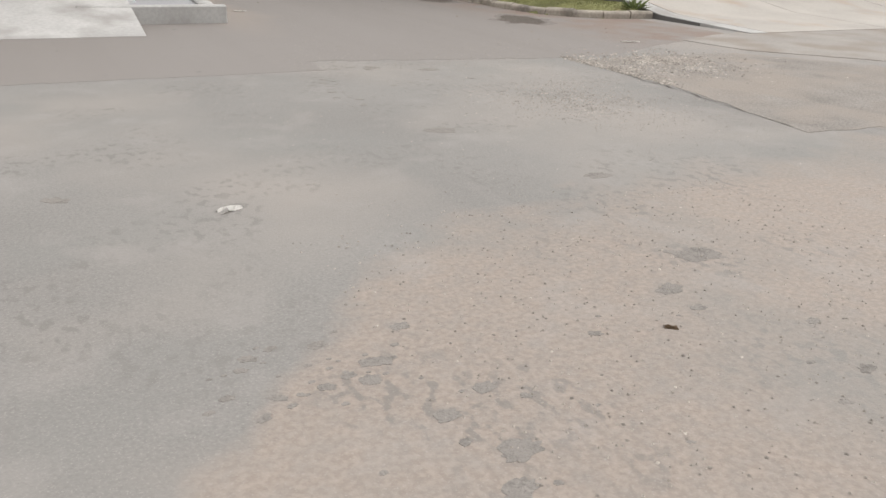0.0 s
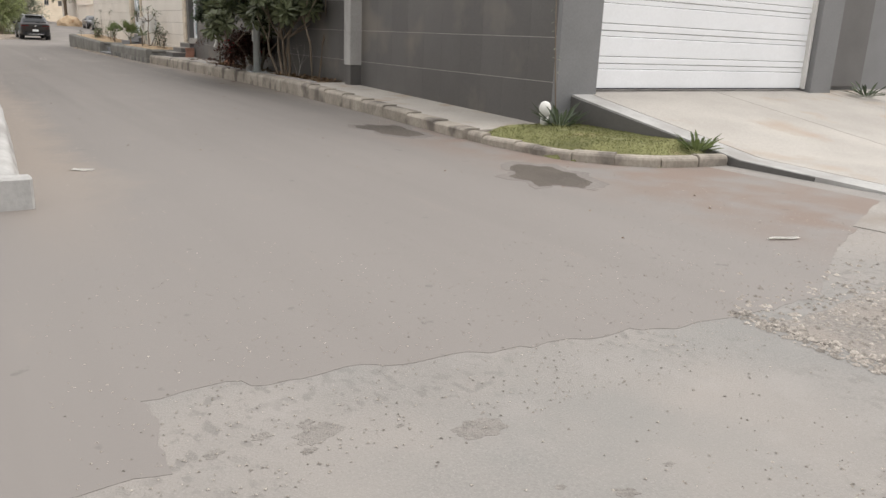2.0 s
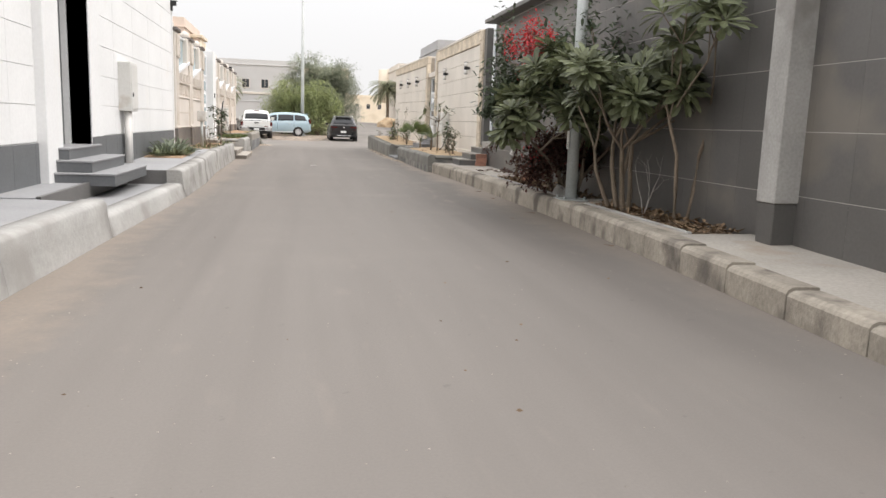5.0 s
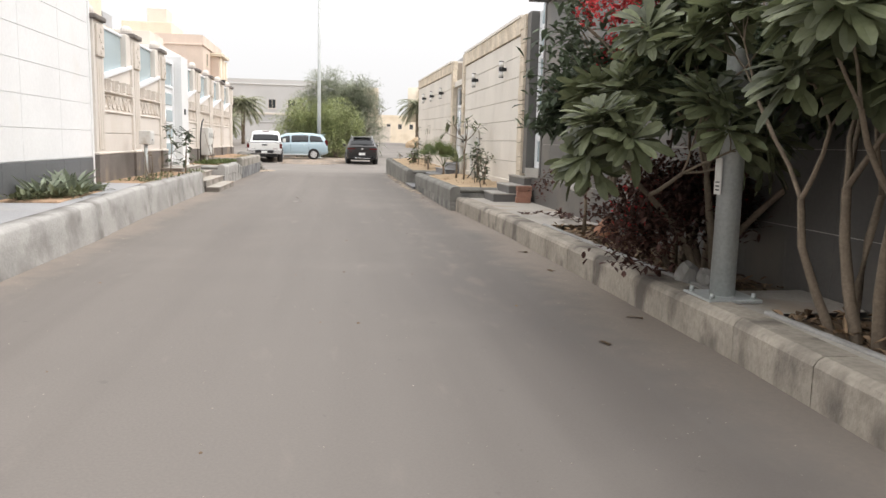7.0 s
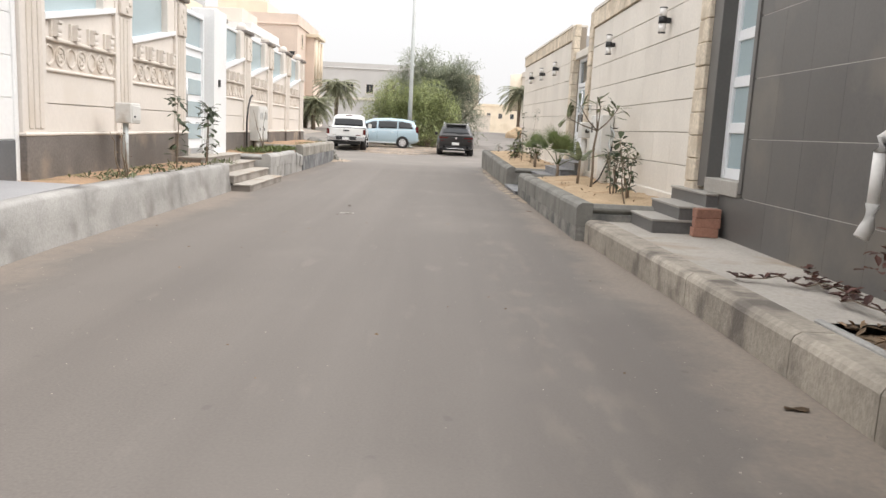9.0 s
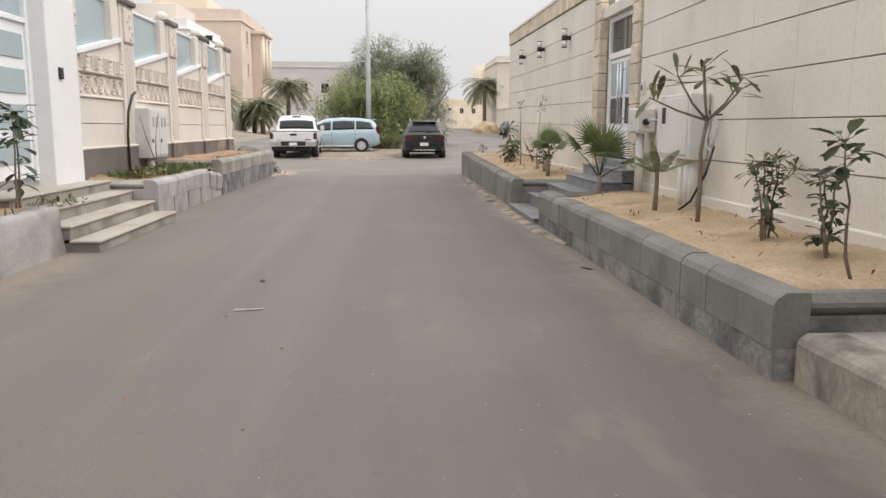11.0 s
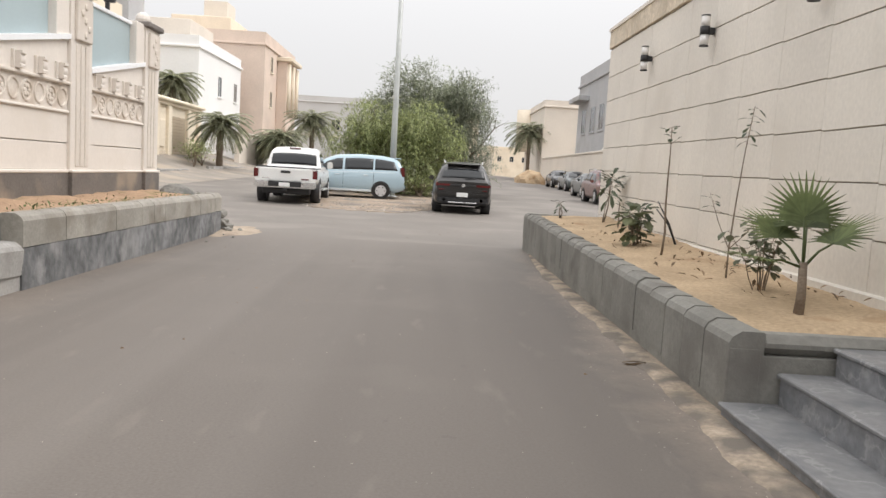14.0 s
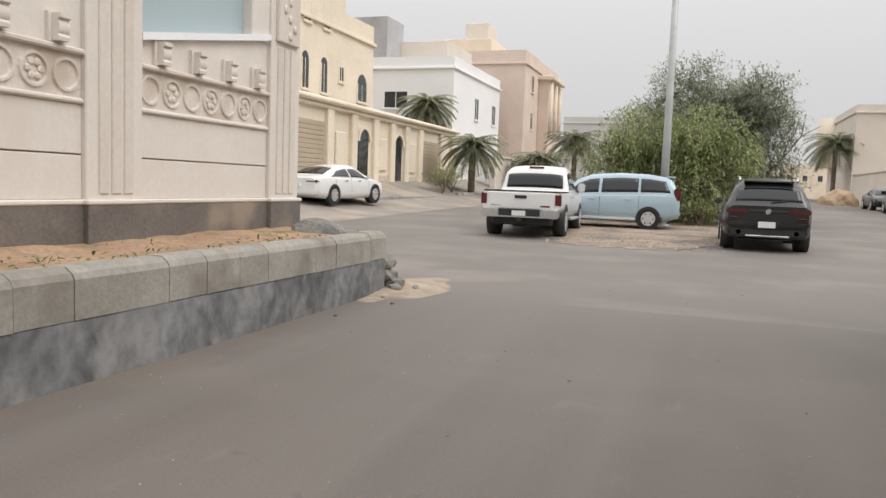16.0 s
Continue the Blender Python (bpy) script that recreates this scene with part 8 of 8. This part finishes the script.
def date_palm(m, seed, h, n, size, label, group="date palms"):
    rnd = random.Random(seed)
    t = thing("date_palm", label, "palm", m, group=group)
    bm = bmesh.new()
    k = max(4, int(h * 2.5))
    tube(bm, [(0, 0, h * i / k - 0.1 * (i == 0)) for i in range(k + 1)], [0.2 + 0.03 * (i % 2) for i in range(k + 1)], 10)
    part("trunk", bm, BARK, t)
    s = Soup()
    for j in range(n):
        a, lift = 2.4 * j, 1.25 - 1.9 * j / n
        d = Vector((math.cos(a), math.sin(a), lift)).normalized()
        p, w = Vector((0, 0, h)), d.copy()
        for i in range(20):
            q = p + w * size / 20
            side = w.cross(Vector((0, 0, 1))).normalized()
            if i > 0:
                for sg in (-1, 1):
                    s.blade(p, (w * 0.8 + side * sg + Vector((0, 0, 0.12))), (0, 0, 1), size * 0.27 * (1 - 0.6 * i / 20), 0.11, 0.3)
            s.add([p - side * 0.02, p + side * 0.02, q + side * 0.015, q - side * 0.015], [(0, 1, 2, 3)])
            p, w = q, (w + Vector((0, 0, -0.075))).normalized()
    s.part("crown", DATE_LEAF, t)
    return t


for i, (x, y, hh, sz) in enumerate(((-7.2, 95.0, 2.8, 2.3), (-5.6, 107.0, 2.6, 2.4), (-11.2, 97.6, 4.4, 2.2), (-4.6, 117.0, 4.6, 3.0), (17.6, 130.0, 5.4, 3.2), (-6.9, 110.0, 2.2, 2.4))):
    date_palm(pose(x, y, az(x, y) if y < 104 else gz(y)), 101 + i, hh, 60, sz, "date palm with arching grey-green fronds")
shrub(pose(-7.5, 90.5, az(-7.5, 90.5)), 111, 0.8, 1.5, 700, 0.14, LEAF_LIGHT, "dusty, haze-paled shrub before the villa wall", 6, zlo=0.05)
shrub(pose(-7.6, 92.6, az(-7.6, 92.6)), 112, 0.7, 1.3, 600, 0.14, LEAF_PALM, "dry shrub before the villa wall", 6, zlo=0.05)


# ---------- villas ----------
def window_at(parent, face, a, z, w, h, arch=False, frame=VILLA_CREAM, c=0.0):
    """A window on a wall plane. face: 'x+' or 'y-' or 'x-'; a: place along the wall; c: the plane."""
    o = 1 if face == "x+" else -1
    def put(bm, a0, a1, z0, z1, d0, d1):
        lo, hi = sorted((c + o * d0, c + o * d1))
        if face[0] == "x":
            bx(bm, lo, hi, a0, a1, z0, z1, bevel=0.01)
        else:
            bx(bm, a0, a1, lo, hi, z0, z1, bevel=0.01)
        return bm
    win = part("window", put(bmesh.new(), a - w / 2, a + w / 2, z, z + h, -0.1, 0.02), WINDOW_GLASS, parent)
    if arch:
        bm = bmesh.new()
        pts = [(a + w / 2 * math.cos(t), z + h + w / 2 * math.sin(t)) for t in [math.pi * k / 10 for k in range(11)]]
        prism(bm, pts, "x" if face[0] == "x" else "y", c - o * 0.1, c + o * 0.02)
        part("arch_pane", bm, WINDOW_GLASS, win)
    bm = bmesh.new()
    put(bm, a - w / 2 - 0.1, a + w / 2 + 0.1, z - 0.14, z, -0.1, 0.1)
    part("sill", bm, frame, win)
    bm = bmesh.new()
    put(bm, a - w / 2 - 0.1, a - w / 2, z, z + h, -0.1, 0.05)
    put(bm, a + w / 2, a + w / 2 + 0.1, z, z + h, -0.1, 0.05)
    put(bm, a - 0.025, a + 0.025, z, z + h, -0.05, 0.03)
    part("window_frame", bm, frame, win)


def villa(name, x0, x1, y0, y1, h, material, label, parapet=0.5, base=None):
    z = gz((y0 + y1) / 2) if base is None else base
    t = thing(name, label, "house")
    part("wall", box(x0, x1, y0, y1, z - 0.5, z + h), material, t)
    rp = part("roof", box(x0 - 0.15, x1 + 0.15, y0 - 0.15, y1 + 0.15, z + h, z + h + 0.18, bevel=0.03), material, t)
    bm = bmesh.new()
    for a in ((x0, x1, y0, y0 + 0.2), (x0, x1, y1 - 0.2, y1), (x0, x0 + 0.2, y0 + 0.2, y1 - 0.2), (x1 - 0.2, x1, y0 + 0.2, y1 - 0.2)):
        bx(bm, *a, z + h + 0.18, z + h + 0.18 + parapet)
    part("parapet", bm, material, rp)
    return t, z


VX = -10.0
# cream villa compound wall with garages, doors and cornice
cw = thing("villa_wall", "cream stone villa boundary wall with garage shutters, arched doors and a cornice", "wall", kind="structure")
zc = gz(84) + 0.72
part("wall", box(VX - 0.4, VX, 72.5, 99.6, zc - 1.2, zc + 3.7), VILLA_CREAM, cw)
part("plinth", box(VX - 0.4, VX + 0.06, 72.5, 99.6, zc - 1.2, zc + 0.7, bevel=0.02), ROUGH_STONE, cw)
part("cornice", box(VX - 0.6, VX + 0.45, 72.3, 99.8, zc + 3.7, zc + 3.95, bevel=0.08), VILLA_CREAM, cw)
part("cornice_lip", box(VX - 0.5, VX + 0.25, 72.3, 99.8, zc + 3.5, zc + 3.7, bevel=0.06), VILLA_CREAM, cw)
for y in (77.3, 81.2, 83.7, 86.3, 88.5, 90.6, 92.8, 96.6, 98.9):
    part("pier", box(VX - 0.1, VX + 0.22, y, y + 0.6, zc, zc + 3.5, bevel=0.04), VILLA_CREAM, cw)
for y0, y1 in ((78.2, 81.1), (93.6, 96.4)):
    sh = part("garage_shutter", box(VX - 0.05, VX + 0.05, y0, y1, zc, zc + 2.9), SHUTTER, cw)
    for k in range(14):
        part("slat", box(VX + 0.04, VX + 0.075, y0, y1, zc + 0.02 + 0.205 * k, zc + 0.2 + 0.205 * k, bevel=0.015), SHUTTER, sh)
for y in (85.25, 89.75):
    dr = part("arched_door", box(VX - 0.05, VX + 0.08, y - 0.55, y + 0.55, zc, zc + 2.3, bevel=0.01), WINDOW_GLASS, cw)
    part("door_arch", prism(bmesh.new(), [(y + 0.55 * math.cos(a), zc + 2.3 + 0.55 * math.sin(a)) for a in [math.pi * k / 10 for k in range(11)]], "x", VX - 0.05, VX + 0.08), WINDOW_GLASS, dr)
for y in (85.25, 89.75):
    arc = [(y + r_ * math.cos(a), zc + 2.3 + r_ * math.sin(a)) for r_, aa in ((0.78, [math.pi * k / 12 for k in range(13)]), (0.6, [math.pi * k / 12 for k in range(12, -1, -1)])) for a in aa]
    part("door_surround", prism(bmesh.new(), arc, "x", VX, VX + 0.16), VILLA_CREAM, cw)
for y in (82.75, 87.7, 92.0):
    part("niche", box(VX, VX + 0.1, y - 0.5, y + 0.5, zc + 0.9, zc + 2.6, bevel=0.05), VILLA_CREAM, cw)
pv = thing("downpipe", "white bent downpipe at the end of the villa wall", "pipe")
part("pipe", tube(bmesh.new(), [(VX + 0.3, 99.2, zc + 3.5), (VX + 0.9, 99.9, zc + 3.1), (VX + 0.85, 100.0, zc + 2.8), (VX + 0.2, 99.9, zc + 2.3), (VX + 0.15, 99.85, zc - 0.3)], 0.07, 8), PVC, pv)

t, z = villa("villa", -26, -11.6, 76, 89.8, 8.5, VILLA_CREAM, "two-storey cream stone villa with arched windows", 0.9)
for y, zz, w, hh, ar in ((82.2, 5.3, 0.6, 1.4, True), (84.05, 5.3, 0.6, 1.4, True), (85.9, 6.1, 0.45, 0.7, False), (88.4, 5.35, 1.1, 0.9, True), (82.3, 8.4, 0.6, 1.9, False), (84.2, 8.4, 0.6, 1.9, False)):
    window_at(t, "x+", y, z + zz, w, hh, ar, VILLA_CREAM, -11.6)
part("stair_tower", box(-25.5, -11.56, 76.3, 86.2, z + 8.6, z + 11.8, bevel=0.04), VILLA_CREAM, t)
t, z = villa("villa", -24, -10.2, 99.9, 112.0, 8.5, VILLA_WHITE, "white rendered villa with small square windows", 0.7)
for y in (105.4, 110.2):
    window_at(t, "x+", y, z + 5.6, 1.0, 1.5, False, VILLA_WHITE, -10.2)
window_at(t, "y-", -14.4, z + 5.9, 1.7, 1.1, False, VILLA_WHITE, 99.9)
part("roof_room", box(-22, -11.8, 103, 109, z + 8.6, z + 11.0, bevel=0.03), VILLA_BEIGE, t)
part("roof_room", box(-20, -15.4, 100.4, 103.4, z + 8.6, z + 12.3, bevel=0.03), VILLA_GREY, t)
t, z = villa("villa", -24, -8.6, 114, 129, 10.8, VILLA_PINK, "three-storey pinkish stone villa with a columned bay", 1.0)
for zz in (2.0, 5.6, 8.8):
    for y in (117.0, 126.5):
        window_at(t, "x+", y, z + zz, 0.9, 1.4, False, VILLA_CREAM, -8.6)
bay = part("bay", box(-8.6, -7.6, 119.5, 124.5, z + 3.6, z + 10.6, bevel=0.05), VILLA_PINK, t)
for y in (119.8, 122.0, 124.2):
    part("column", tube(bmesh.new(), [(-7.5, y, z + 5), (-7.5, y, z + 10)], 0.22, 10), VILLA_CREAM, bay)
part("bay_cornice", box(-8.8, -7.1, 119.2, 124.8, z + 10.2, z + 10.6, bevel=0.06), VILLA_CREAM, bay)
part("roof_room", box(-18, -12.5, 117, 124, z + 12, z + 13.6, bevel=0.03), VILLA_CREAM, t)
part("water_tank_room", box(-15.6, -13.4, 119, 122, z + 13.6, z + 15.4, bevel=0.03), VILLA_BEIGE, t)
# garden walls further along
for i, (x0, x1, y0, y1, h, m_) in enumerate(((-8.4, -8.0, 103.5, 130, 2.6, VILLA_BEIGE), (-9, 9, 160, 160.4, 3.0, VILLA_FAR), (18.7, 19.05, 84, 127, 2.8, VILLA_BEIGE), (8.5, 16.5, 165, 165.4, 2.8, VILLA_BEIGE))):
    b = box(x0, x1, y0, y1, gz((y0 + y1) / 2) - 0.6, gz((y0 + y1) / 2) + h, bevel=0.03)
    bx(b, x0 - 0.1, x1 + 0.1, y0 - 0.1, y1 + 0.1, gz((y0 + y1) / 2) + h, gz((y0 + y1) / 2) + h + 0.15, bevel=0.03)
    tagged(part("garden_wall_%d" % (i + 1), b, m_), "plain rendered garden wall with a coping along the street", "wall", kind="structure")
t, z = villa("villa", -14, 4.5, 163, 178, 9.6, VILLA_FAR, "large grey-beige two-storey villa closing the street", 0.8)
for k in range(5):
    window_at(t, "y-", -11.5 + 3.4 * k, z + 5.6, 1.2, 1.5, False, VILLA_BEIGE, 163)
part("storey_band", box(-14.1, 4.6, 162.85, 178.1, z + 4.4, z + 4.8, bevel=0.05), VILLA_BEIGE, t)
t, z = villa("villa", 6, 16, 196, 212, 11, VILLA_CREAM, "distant cream villa seen through the haze", 0.8)
for k in range(3):
    window_at(t, "y-", 8 + 3 * k, z + 6.5, 1.2, 1.5, False, VILLA_BEIGE, 196)
t, z = villa("villa", 19.6, 32, 101, 113, 8.8, VILLA_GREY, "unfinished grey cement villa with dark window openings", 0.9)
for y in (103.4, 106.6, 110.2):
    window_at(t, "x-", y, z + 4.7, 1.6, 2.0, False, VILLA_GREY, 19.6)
part("balcony", box(18.7, 19.6, 108.5, 113, z + 7.4, z + 7.8, bevel=0.04), VILLA_GREY, t)
t, z = villa("villa", 18.8, 32, 128, 143, 8.0, VILLA_BEIGE, "beige villa with a rounded corner bay and columns", 0.6)
for y in (130.5, 134.5):
    window_at(t, "x-", y, z + 4.6, 1.0, 1.6, False, VILLA_CREAM, 18.8)
bm = tube(bmesh.new(), [(18.8, 141, z + 3.5), (18.8, 141, z + 8.6)], 1.5, 16)
part("round_bay", bm, VILLA_CREAM, t)
# shade tent and gate houses
tn = thing("shade_tent", "pale fabric car shade over the wall", "canopy")
bm = bmesh.new()
prism(bm, [(93.5, gz(95) + 3.2), (96.5, gz(95) + 4.2), (99.5, gz(95) + 3.2)], "x", 18.9, 23.0)
part("canopy", bm, PAPER, tn)
for y in (93.6, 99.4):
    part("post", tube(bmesh.new(), [(19.2, y, gz(95) - 0.1), (19.2, y, gz(95) + 3.22)], 0.06, 8), STEEL, tn)
# distant town behind
for i in range(26):
    a = -0.9 + 1.8 * i / 25
    d = 260 + 60 * noise.noise((i * 1.3, 0, 0))
    x, y = 5 + d * math.sin(a), 50 + d * math.cos(a)
    h = 7 + 5 * abs(noise.noise((i * 2.1, 4, 0)))
    t, z = villa("villa", x - 9, x + 9, y, y + 14, h, (VILLA_BEIGE, VILLA_FAR, VILLA_CREAM)[i % 3], "distant pale town house", 0.6)
    for k in range(4):
        window_at(t, "y-", x - 6 + 4 * k, z + h * 0.55, 1.2, 1.6, False, VILLA_BEIGE, y)
